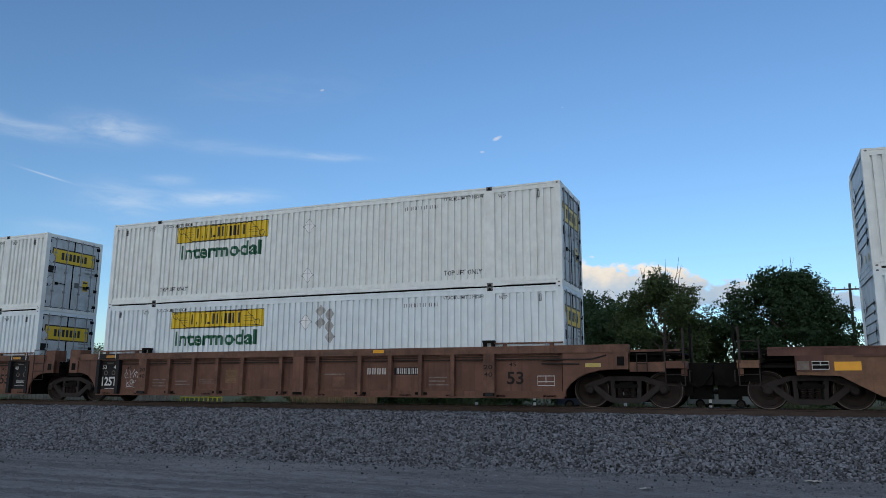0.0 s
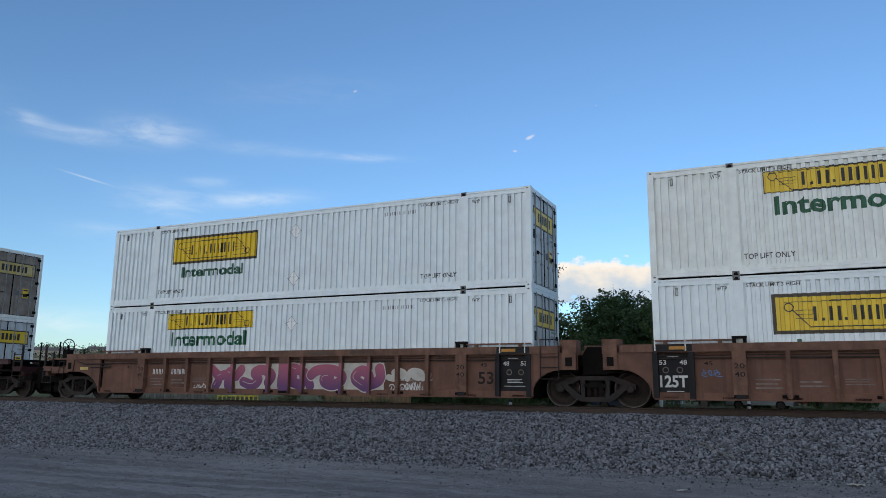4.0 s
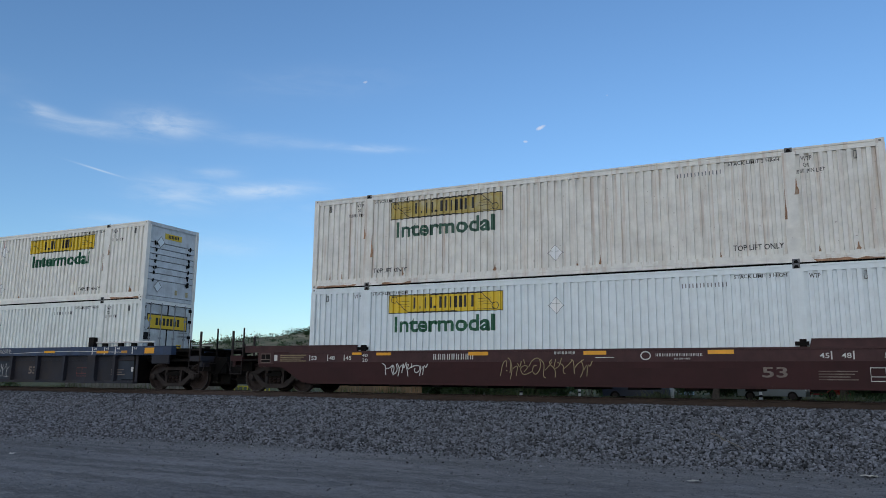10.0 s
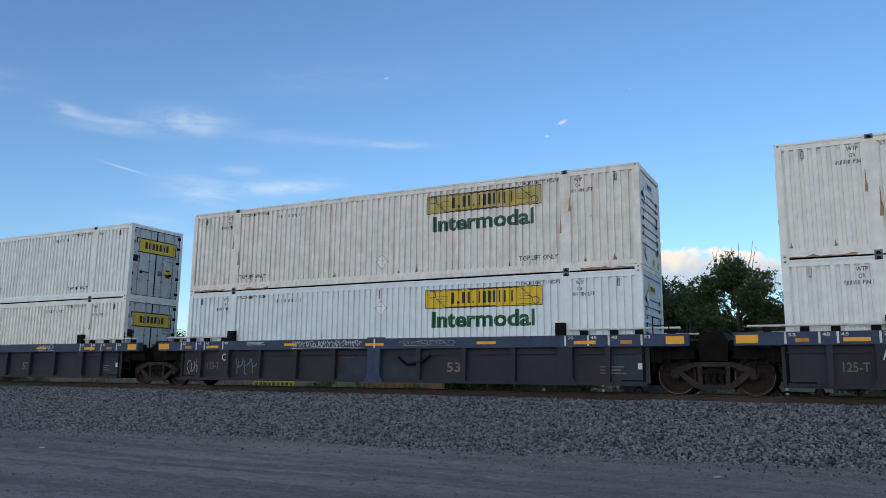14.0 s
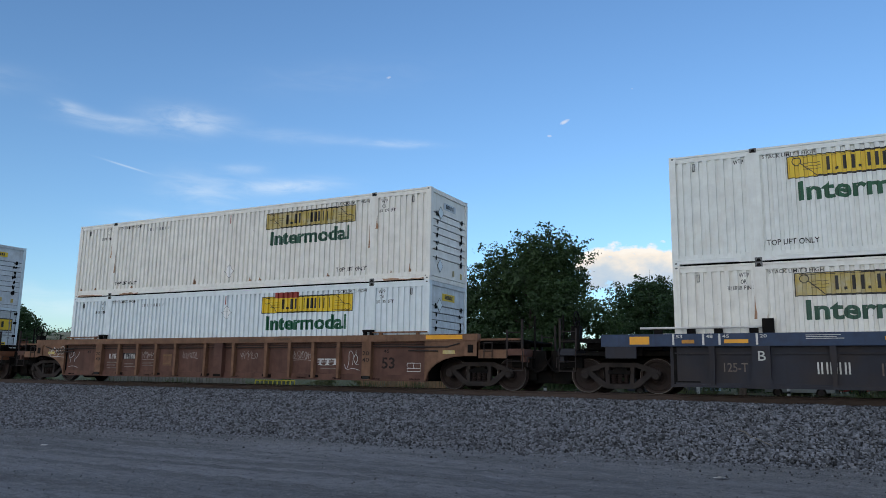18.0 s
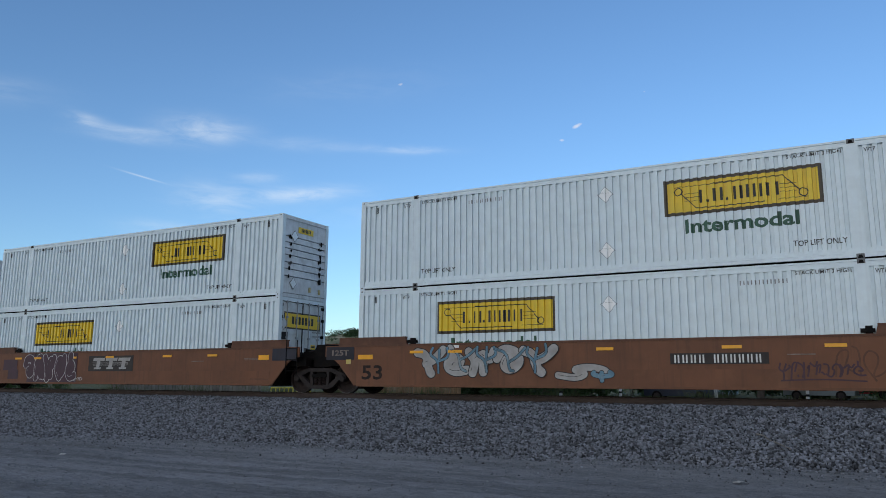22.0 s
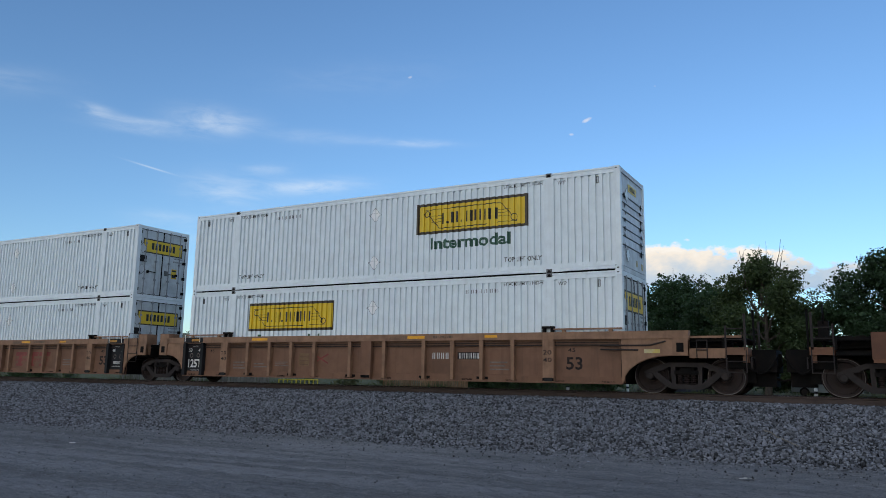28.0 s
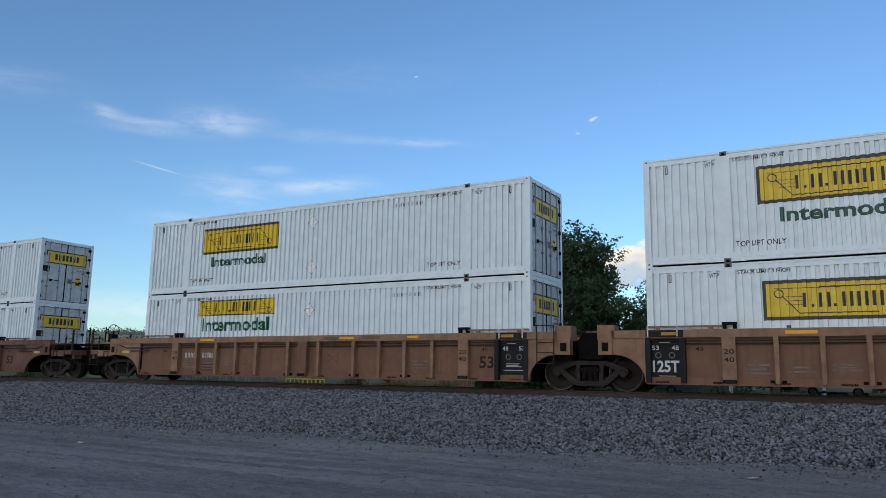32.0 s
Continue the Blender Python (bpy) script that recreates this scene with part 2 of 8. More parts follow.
M["brown_edge"] = material("worn_brown_chord", (0.165, 0.086, 0.060), 0.7, grain=0.2, bump=0.12, streaks=((0.035, 0.020, 0.016), 0.5), stain=((0.055, 0.028, 0.021), 0.6, 1.6), spec=0.25)
M["ochre"] = material("dark_ochre_paint", (0.122, 0.060, 0.046), 0.68, grain=0.2, bump=0.12, streaks=((0.038, 0.021, 0.016), 0.55), stain=((0.060, 0.027, 0.019), 0.5, 1.4), scale=1.2, per_thing=0.12, spec=0.25)
M["ochre_edge"] = material("ochre_chord", (0.195, 0.104, 0.063), 0.66, grain=0.18, bump=0.1, streaks=((0.05, 0.028, 0.018), 0.5), stain=((0.075, 0.036, 0.022), 0.5, 1.5), spec=0.25)
M["tan"] = material("tan_brown_paint", (0.190, 0.099, 0.060), 0.64, grain=0.15, bump=0.1, streaks=((0.085, 0.044, 0.030), 0.5), stain=((0.15, 0.074, 0.048), 0.5, 1.2), scale=1.2, per_thing=0.1, spec=0.25)
M["tan_edge"] = material("tan_chord", (0.265, 0.150, 0.092), 0.64, grain=0.15, bump=0.1, streaks=((0.10, 0.05, 0.030), 0.45), spec=0.25)
M["orange"] = material("orange_brown_paint", (0.150, 0.060, 0.029), 0.55, grain=0.12, bump=0.06, streaks=((0.070, 0.030, 0.018), 0.55), stain=((0.195, 0.085, 0.043), 0.45, 0.9), scale=0.8, per_thing=0.08, spec=0.3)
M["orange_edge"] = material("orange_chord", (0.118, 0.050, 0.028), 0.6, grain=0.15, bump=0.08, streaks=((0.06, 0.026, 0.016), 0.45), spec=0.3)
M["maroon"] = material("maroon_paint", (0.039, 0.0122, 0.0135), 0.6, grain=0.15, bump=0.06, streaks=((0.022, 0.010, 0.011), 0.45), stain=((0.044, 0.017, 0.017), 0.4, 1.0), scale=0.8, spec=0.2)
M["maroon_edge"] = material("maroon_upper_band", (0.060, 0.026, 0.027), 0.65, grain=0.15, bump=0.06, streaks=((0.030, 0.016, 0.016), 0.45), spec=0.3)
M["navy"] = material("navy_chord", (0.030, 0.054, 0.112), 0.55, grain=0.15, bump=0.06, streaks=((0.020, 0.021, 0.026), 0.5), stain=((0.034, 0.038, 0.050), 0.4, 1.0), spec=0.3)
M["slate"] = material("slate_dirty_blue", (0.027, 0.029, 0.041), 0.65, grain=0.2, bump=0.1, streaks=((0.022, 0.019, 0.019), 0.4), stain=((0.040, 0.030, 0.027), 0.65, 0.6), scale=0.7, per_thing=0.12, spec=0.25)
M["blue_patch"] = material("bluer_panel_paint", (0.030, 0.040, 0.058), 0.65, grain=0.15, bump=0.08, streaks=((0.032, 0.028, 0.028), 0.5), spec=0.25)
M["black_panel"] = material("black_stencil_panel", (0.013, 0.013, 0.015), 0.65, grain=0.15, bump=0.06, streaks=((0.040, 0.030, 0.026), 0.3), spec=0.2)
M["panel_grey"] = material("worn_charcoal_panel", (0.040, 0.035, 0.033), 0.65, grain=0.15, bump=0.04, stain=((0.075, 0.048, 0.036), 0.4, 2.0), spec=0.25)
# grimy steel, its colour lowered to carry the deep shade among the running gear
M["grime_and_shade"] = material("black_steel_with_shade", (0.006, 0.0055, 0.0055), 0.75, grain=0.2, bump=0.15, stain=((0.016, 0.011, 0.009), 0.6, 3.0), spec=0.1)
M["truck"] = material("dusty_cast_steel", (0.034, 0.028, 0.027), 0.8, grain=0.2, bump=0.2, stain=((0.040, 0.030, 0.026), 0.6, 3.0), spec=0.2)
M["wheel"] = material("brown_wheel_steel", (0.030, 0.020, 0.018), 0.7, grain=0.2, bump=0.15, stain=((0.018, 0.014, 0.013), 0.6, 4.0), spec=0.2)
M["tread"] = material("bright_wheel_tread", (0.13, 0.12, 0.115), 0.45, 1.0, grain=0.15, bump=0.05)
M["faint_ink"] = material("faint_grey_lettering", (0.20, 0.21, 0.22), 0.6, grain=0.15, bump=0.0, stain=((0.42, 0.44, 0.45), 0.5, 5.0))
M["fitting"] = material("grey_steel_fitting", (0.13, 0.135, 0.14), 0.55, grain=0.2, bump=0.05)
M["tan_tag"] = material("faded_tan_tag", (0.19, 0.115, 0.062), 0.7, grain=0.15, bump=0.0, stain=((0.10, 0.055, 0.035), 0.5, 5.0), spec=0.2)
M["rail"] = material("rusty_rail_steel", (0.058, 0.038, 0.032), 0.7, grain=0.2, bump=0.15, stain=((0.044, 0.030, 0.025), 0.5, 3.0))


# ---- mesh helpers ----
MESH = {}


def box(bm, x0, x1, y0, y1, z0, z1):
    v = [bm.verts.new((x, y, z)) for x in (x0, x1) for y in (y0, y1) for z in (z0, z1)]
    for f in ((0, 1, 3, 2), (4, 6, 7, 5), (0, 4, 5, 1), (2, 3, 7, 6), (0, 2, 6, 4), (1, 5, 7, 3)):
        bm.faces.new([v[i] for i in f])


def prism(bm, outline, y0, y1):
    """An outline in x, z drawn out from y0 to y1."""
    a = [bm.verts.new((x, y0, z)) for x, z in outline]
    b = [bm.verts.new((x, y1, z)) for x, z in outline]
    n = len(a)
    bm.faces.new(a)
    bm.faces.new(b[::-1])
    for i in range(n):
        bm.faces.new((a[i], b[i], b[(i + 1) % n], a[(i + 1) % n]))


def rod(bm, p, q, r, n=8):
    p, q = Vector(p), Vector(q)
    d = (q - p).normalized()
    u = d.orthogonal().normalized()
    w = d.cross(u)
    rings = [[bm.verts.new(c + (u * math.cos(6.28319 * i / n) + w * math.sin(6.28319 * i / n)) * r) for i in range(n)] for c in (p, q)]
    for i in range(n):
        bm.faces.new((rings[0][i], rings[0][(i + 1) % n], rings[1][(i + 1) % n], rings[1][i]))
    bm.faces.new(rings[0][::-1])
    bm.faces.new(rings[1])


def turned(bm, profile, n=28, axis="y"):
    """A turned body round the y axis: profile rows are (y, radius)."""
    rings = []
    for h, r in profile:
        rings.append([bm.verts.new((r * math.cos(6.28319 * i / n), h, r * math.sin(6.28319 * i / n))) for i in range(n)])
    for a, b in zip(rings, rings[1:]):
        for i in range(n):
            bm.faces.new((a[i], b[i], b[(i + 1) % n], a[(i + 1) % n]))
    bm.faces.new(rings[0])
    bm.faces.new(rings[-1][::-1])


def finish(name, bm, mat, bevel=0.0, smooth=False):
    if bevel:
        edges = [e for e in bm.edges if e.is_manifold and e.calc_face_angle(0) > 0.5]
        bmesh.ops.bevel(bm, geom=edges, offset=bevel, segments=1, affect="EDGES", clamp_overlap=True)
    bmesh.ops.recalc_face_normals(bm, faces=bm.faces[:])
    me = bpy.data.meshes.new(name)
    bm.to_mesh(me)
    bm.free()
    me.materials.append(M[mat] if isinstance(mat, str) else mat)
    if smooth:
        for p in me.polygons:
            p.use_smooth = True
    return me


def mesh(key, draw, mat, bevel=0.0, smooth=False):
    """A mesh that is built once for a key and a material."""
    k = (key, mat)
    if k not in MESH:
        bm = bmesh.new()
        draw(bm)
        MESH[k] = finish(str(key[0] if isinstance(key, tuple) else key), bm, mat, bevel, smooth)
    return MESH[k]


def part(name, me, parent, loc=(0, 0, 0), label="", rot=None):
    ob = new(name, me)
    ob.parent = parent
    ob.location = loc
    if rot:
        ob.rotation_euler = [radians(a) for a in rot]
    if label:
        ob["label"] = label
    return ob


def thing(name, label, category, group="", at=(0, 0, 0), kind=""):
    return_ob = new(name)
    return_ob.empty_display_size = 0.2
    return_ob.location = at
    return tagged(return_ob, label, category, group, kind)


# lettering is made first, while the scene is small
WORDS = ("Intermodal", "TOP LIFT ONLY", "STACK LIMIT 3 HIGH", "STACKING 3 HIGH ONLY", "WTP", "53", "48", "45", "20", "40", "125T", "125-T", "OR", "PIN LIFT", "A", "B", "C")
LETTERS = {}


def build_letters():
    for w in WORDS:
        cu = bpy.data.curves.new("letters", "FONT")
        cu.body, cu.size, cu.resolution_u = w, 1.0, 3
        cu.offset = 0.030 if w in ("Intermodal", "125T") else 0.02 if w == "53" else 0.008
        ob = new("letters", cu)
        bpy.context.view_layer.update()
        me = bpy.data.meshes.new_from_object(ob.evaluated_get(bpy.context.evaluated_depsgraph_get()))
        bpy.data.objects.remove(ob)
        bpy.data.curves.remove(cu)
        v = np.array([p.co[:2] for p in me.vertices])
        v = (v - v.min(0)) / (v.max(0) - v.min(0))
        LETTERS[w] = (v.tolist(), [tuple(p.vertices) for p in me.polygons])
        bpy.data.meshes.remove(me)


build_letters()


def letters(bm, word, x0, x1, z0, z1, y):
    pts, faces = LETTERS[word]
    vs = [bm.verts.new((x0 + (x1 - x0) * a, y, z0 + (z1 - z0) * b)) for a, b in pts]
    for f in faces:
        try:
            bm.faces.new([vs[i] for i in f])
        except ValueError:
            pass


def plate(bm, x0, x1, z0, z1, y):
    bm.faces.new([bm.verts.new(p) for p in ((x0, y, z0), (x1, y, z0), (x1, y, z1), (x0, y, z1))])


def stroke(bm, pts, w, y, closed=False):
    """A painted line through points in x, z."""
    pts = [Vector(p) for p in pts]
    n = len(pts)
    sides = []
    for i in range(n):
        a, b = pts[(i - 1) % n if closed else max(i - 1, 0)], pts[(i + 1) % n if closed else min(i + 1, n - 1)]
        d = (b - a)
        d = d.normalized() if d.length else Vector((1, 0))
        m = Vector((-d.y, d.x)) * w / 2
        sides.append((bm.verts.new((pts[i].x + m.x, y, pts[i].y + m.y)), bm.verts.new((pts[i].x - m.x, y, pts[i].y - m.y))))
    for i in range(n if closed else n - 1):
        a, b = sides[i], sides[(i + 1) % n]
        bm.faces.new((a[0], a[1], b[1], b[0]))


def bars(bm, x0, x1, z0, z1, count, y, fill=0.62, rng=None):
    """Writing that stands for numbers: plain upright bars."""
    step = (x1 - x0) / count
    for i in range(count):
        a = x0 + i * step
        if fill < 0.5:
            plate(bm, a, a + fill * step, z0, z1, y)
        else:
            plate(bm, a, a + 0.20 * step, z0, z1, y)
            plate(bm, a + (fill - 0.20) * step, a + fill * step, z0, z1, y)


# ---- ground, ballast and track ----
def toe(x):
    """Where the ballast slope runs out on the dirt road."""
    return 14.8 + 0.13 * (x + 8) if x < -8 else 14.8 + 0.03 * (min(x, 12) + 8)


def clods(x, y):
    """Ruts along the road, trodden lumps and crumbs."""
    h = 0.050 * noise.noise((x * 0.09, y * 1.1, 31)) + 0.030 * noise.noise((x * 0.4, y * 1.7, 3)) + 0.022 * abs(noise.noise((x * 0.16, y * 3.4, 12)))
    a = noise.noise((x * 2.3, y * 2.3, 9))
    h += 0.022 * a + 0.024 * abs(noise.noise((x * 5.1, y * 5.1, 2)))
    return h + 0.024 * noise.noise((x * 4.2, y * 10.0, 4))


def ground_height(x, y):
    d = math.hypot(x, y)
    if y < 24.5:
        k = max(0.0, min(1.0, (y - 3.0) / 3.0)) * (1.0 if -26 < x < 10 else 0.2)
        return DIRT + clods(x, y) * k
    k = min(1.0, (y - 24.5) / 2.5)
    return DIRT + (k * k * (3 - 2 * k)) * 0.5 + 0.06 * noise.noise((x * 0.35, y * 0.35, 0)) + 0.15 * k * noise.noise((x * 0.03, y * 0.03, 7))


def ground_material():
    m = bpy.data.materials.new("dirt_and_grass")
    m.use_nodes = True
    nt = m.node_tree
    bsdf = nt.nodes["Principled BSDF"]
    co = nt.nodes.new("ShaderNodeTexCoord").outputs["Object"]
    xyz = nt.nodes.new("ShaderNodeSeparateXYZ")
    nt.links.new(co, xyz.inputs[0])
    big = noise_tex(nt, stretch(nt, co, 0.16, 0.55, 1), 1.0, 6, 0.6, 0.3)
    ruts = noise_tex(nt, stretch(nt, co, 0.07, 1.9, 1), 1.0, 5, 0.6, 0.4)
    lumps = noise_tex(nt, stretch(nt, co, 1.0, 1.5, 1), 2.4, 7, 0.68, 0.5)
    crumbs = noise_tex(nt, stretch(nt, co, 0.55, 1.5, 1), 6.5, 6, 0.72, 0.6)
    fine = noise_tex(nt, co, 42.0, 4, 0.7)
    dirt = mix_color(nt, span(nt, big, 0.36, 0.62), (0.118, 0.128, 0.147), (0.215, 0.230, 0.258))
    # dark and pale tones paint in the relief shading of ruts, lumps and crumbs
    dirt = mix_color(nt, math_node(nt, "MULTIPLY", span(nt, ruts, 0.50, 0.62), 0.7), dirt, (0.074, 0.080, 0.094))
    dirt = mix_color(nt, math_node(nt, "MULTIPLY", span(nt, ruts, 0.44, 0.34), 0.4), dirt, (0.225, 0.236, 0.256))
    dirt = mix_color(nt, math_node(nt, "MULTIPLY", span(nt, lumps, 0.54, 0.68), 0.55), dirt, (0.066, 0.071, 0.082))
    dirt = mix_color(nt, math_node(nt, "MULTIPLY", span(nt, lumps, 0.46, 0.34), 0.5), dirt, (0.205, 0.217, 0.24))
    dirt = mix_color(nt, math_node(nt, "MULTIPLY", span(nt, crumbs, 0.53, 0.63), 0.62), dirt, (0.058, 0.062, 0.072))
    dirt = mix_color(nt, math_node(nt, "MULTIPLY", span(nt, crumbs, 0.44, 0.33), 0.55), dirt, (0.27, 0.285, 0.31))
    dirt = mix_color(nt, 0.26, dirt, mix_color(nt, span(nt, fine, 0.35, 0.65), (0.03, 0.032, 0.036), (0.33, 0.345, 0.365)))
    peb = nt.nodes.new("ShaderNodeTexVoronoi")
    peb.inputs["Scale"].default_value = 14.0
    nt.links.new(co, peb.inputs["Vector"])
    pebble = span(nt, peb.outputs["Distance"], 0.22, 0.10)
    some = span(nt, noise_tex(nt, co, 5.0, 3), 0.52, 0.60)
    dirt = mix_color(nt, math_node(nt, "MULTIPLY", math_node(nt, "MULTIPLY", pebble, some), 0.6), dirt, (0.30, 0.305, 0.31))
    grass = mix_color(nt, span(nt, noise_tex(nt, co, 0.35, 6, 0.65), 0.35, 0.65), (0.040, 0.056, 0.022), (0.105, 0.098, 0.045))
    grass = mix_color(nt, 0.4, grass, mix_color(nt, noise_tex(nt, co, 6.0, 4), (0.022, 0.030, 0.013), (0.12, 0.115, 0.055)))
    edge = math_node(nt, "ADD", xyz.outputs[1], math_node(nt, "MULTIPLY", lumps, 2.0))
    col = mix_color(nt, span(nt, edge, 26.5, 27.6), dirt, grass)
    nt.links.new(col, bsdf.inputs["Base Color"])
    bsdf.inputs["Roughness"].default_value, bsdf.inputs["Specular IOR Level"].default_value = 0.92, 0.2
    b = nt.nodes.new("ShaderNodeBump")
    b.inputs["Strength"].default_value, b.inputs["Distance"].default_value = 1.0, 0.06
    h = math_node(nt, "ADD", math_node(nt, "MULTIPLY", fine, 0.4), math_node(nt, "ADD", crumbs, math_node(nt, "MULTIPLY", pebble, some)))
    nt.links.new(h, b.inputs["Height"])
    nt.links.new(b.outputs[0], bsdf.inputs["Normal"])
    return m


def build_ground():
    xs = sorted({-3000, -1500, -800, -400, -200, -120, -80, *range(-60, -30, 5), *[v * 0.5 for v in range(-60, -44)], *[-22 + v * 0.08 for v in range(350)], *[v * 0.5 for v in range(13, 31)], 20, 26, 34, 45, 60, 90, 140, 250, 500, 1000, 3000})
    ys = sorted({-2500, -1000, -400, -150, -60, -25, -10, -4, 0, 3, 5, *[5.6 + v * 0.075 for v in range(145)], *[16.5 + v * 0.5 for v in range(26)], *range(30, 80, 4), 90, 110, 140, 200, 300, 500, 900, 1600, 3000})
    nx = len(xs)
    verts = [(x, y, ground_height(x, y)) for y in ys for x in xs]
    faces = [(j * nx + i, j * nx + i + 1, (j + 1) * nx + i + 1, (j + 1) * nx + i) for j in range(len(ys) - 1) for i in range(nx - 1)]
    me = bpy.data.meshes.new("ground")
    me.from_pydata(verts, [], faces)
    me.materials.append(ground_material())
    me.polygons.foreach_set("use_smooth", [True] * len(faces))
    tagged(new("ground", me), "grey dirt road with ruts, rough grass beyond the track", "ground", kind="structure")


def ballast_height(x, y):
    """Shoulder and slope of the ballast bed."""
    near, far = toe(x), 24.9
    top = -0.212
    if y < YC - 1.9:
        k = max(0.0, (y - near) / (YC - 1.9 - near))
        h = DIRT - 0.06 + (top - DIRT + 0.06) * (k ** 0.92)
    elif y > YC + 2.0:
        k = max(0.0, (far - y) / (far - YC - 2.0))
        h = DIRT + 0.2 + (top - DIRT - 0.2) * k
    else:
        h = top
    return h + 0.035 * noise.noise((x * 0.9, y * 0.9, 11)) + 0.02 * noise.noise((x * 3.1, y * 3.1, 5))


def build_ballast():
    # bed colour is near black: it paints the shade between the loose stones
    M["ballast"] = material("ballast_gap_shade", (0.010, 0.0105, 0.012), 0.9, grain=0.3, bump=0.6, stain=((0.032, 0.028, 0.027), 0.5, 0.8), scale=2.0, fine=22.0, spec=0.25)
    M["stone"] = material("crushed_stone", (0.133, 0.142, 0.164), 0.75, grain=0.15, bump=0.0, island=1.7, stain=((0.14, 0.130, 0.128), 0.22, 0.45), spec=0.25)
    M["clod"] = material("dirt_clod", (0.165, 0.175, 0.192), 0.92, grain=0.2, bump=0.1, island=1.1, spec=0.15)
    bm = bmesh.new()
    xs = [-420, -300, -200, -140, -100, -75, -60, -50] + [-44 + 0.6 * i for i in range(100)] + [18, 22, 28, 36, 50, 80, 120, 200, 420]
    rows = []
    for x in xs:
        ys = [toe(x) - 0.5 + (YC - 1.9 - toe(x) + 0.5) * i / 9 for i in range(10)] + [YC - 0.6, YC + 0.6, YC + 2.0, 24.0, 25.2]
        top = [bm.verts.new((x, y, ballast_height(x, y) if i else DIRT - 0.12)) for i, y in enumerate(ys)]
        rows.append(top)
    for a, b in zip(rows, rows[1:]):
        for i in range(len(a) - 1):
            bm.faces.new((a[i], a[i + 1], b[i + 1], b[i]))
    tagged(new("ballast_bed", finish("ballast_bed", bm, "ballast", smooth=True)), "sloped crushed-stone bed under the track, blackened as shade between stones", "ballast", kind="structure")

    # loose crushed stones on the slope that faces the road
    rs = np.random.RandomState(5)
    step = 0.043
    gx, gk = np.meshgrid(np.arange(-32, 8, step), np.arange(0, 8.3, step))
    x = (gx + rs.uniform(-0.019, 0.019, gx.shape)).ravel()
    near = np.array([toe(v) for v in x])
    y = YC - 0.85 - gk.ravel() + rs.uniform(-0.019, 0.019, len(x))
    keep = y > near - 0.22 + rs.uniform(-0.10, 0.12, len(x))
    x, y = x[keep], y[keep]
    n = len(x)
    z = np.array([ballast_height(a, b) for a, b in zip(x, y)]) + rs.uniform(-0.022, 0.020, n)
    n = len(x)
    # strays at the foot of the slope
    ns = 3500
    xs2 = rs.uniform(-34, 6, ns)
    ys2 = np.array([toe(v) for v in xs2]) + 0.15 - rs.exponential(0.7, ns)
    x, y = np.concatenate([x, xs2]), np.concatenate([y, ys2])
    z = np.concatenate([z, np.array([ground_height(a, b) for a, b in zip(xs2, ys2)])])
    n += ns
    np_ = 1500
    xp = rs.uniform(-21, 5, np_)
    yp = 8.5 + 7.5 * rs.uniform(0, 1, np_) ** 0.8
    x, y = np.concatenate([xp, x]), np.concatenate([yp, y])
    z = np.concatenate([np.array([ground_height(a, b) for a, b in zip(xp, yp)]), z])
    n += np_
    size = rs.uniform(0.015, 0.029, n) * np.where(np.arange(n) < np_, 0.24, 1.0) * np.where(np.arange(n) >= n - ns, 0.62, 1.0)
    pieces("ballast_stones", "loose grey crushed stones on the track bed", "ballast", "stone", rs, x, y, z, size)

    # crumbs and clods of the dirt road
    n = 30000
    x = rs.uniform(-25, 6, n)
    y = 5.6 + 9.6 * rs.uniform(0, 1, n)
    keep = np.array([noise.noise((a * 0.8, b * 1.1, 17)) + 0.6 * noise.noise((a * 0.15, b * 1.6, 5)) for a, b in zip(x, y)]) + rs.uniform(-0.55, 0.55, n) > 0.02
    x, y = x[keep], y[keep]
    n = len(x)
    z = np.array([ground_height(a, b) for a, b in zip(x, y)])
    size = 0.003 + 0.004 * rs.pareto(2.8, n).clip(0, 2.2)
    pieces("dirt_clods", "grey crumbs and clods on the dirt road", "dirt", "clod", rs, x, y, z + size * 0.05, size)


def pieces(name, label, category, mat, rs, x, y, z, size):
    """Very many small angular lumps as one mesh."""
    n = len(x)
    base = np.array([(a, b, c) for a in (-1, 1) for b in (-1, 1) for c in (-1, 1)], float)
    v = base[None] * rs.uniform(0.45, 1.0, (n, 8, 3)) * size[:, None, None] * rs.uniform(0.62, 1.62, (n, 1, 3))
    a, b = rs.uniform(0, 6.283, n), rs.uniform(-0.9, 0.9, n)
    ca, sa, cb, sb = np.cos(a), np.sin(a), np.cos(b), np.sin(b)
    rx = v[..., 0] * cb[:, None] + v[..., 2] * sb[:, None]
    rz = -v[..., 0] * sb[:, None] + v[..., 2] * cb[:, None]
    v = np.stack([rx * ca[:, None] - v[..., 1] * sa[:, None], rx * sa[:, None] + v[..., 1] * ca[:, None], rz], 2)
    v += np.stack([x, y, z + size * 0.62], 1)[:, None]
    f = np.array([(0, 1, 3, 2), (4, 6, 7, 5), (0, 4, 5, 1), (2, 3, 7, 6), (0, 2, 6, 4), (1, 5, 7, 3)])
    faces = (f[None] + (np.arange(n) * 8)[:, None, None]).reshape(-1)
    me = bpy.data.meshes.new(name)
    me.vertices.add(n * 8)
    me.vertices.foreach_set("co", v.reshape(-1))
    me.loops.add(n * 24)
    me.loops.foreach_set("vertex_index", faces)
    me.polygons.add(n * 6)
    me.polygons.foreach_set("loop_start", np.arange(n * 6) * 4)
    me.update(calc_edges=True)
    me.validate()
    me.materials.append(M[mat])
    tagged(new(name, me), label, category, kind="stuff")


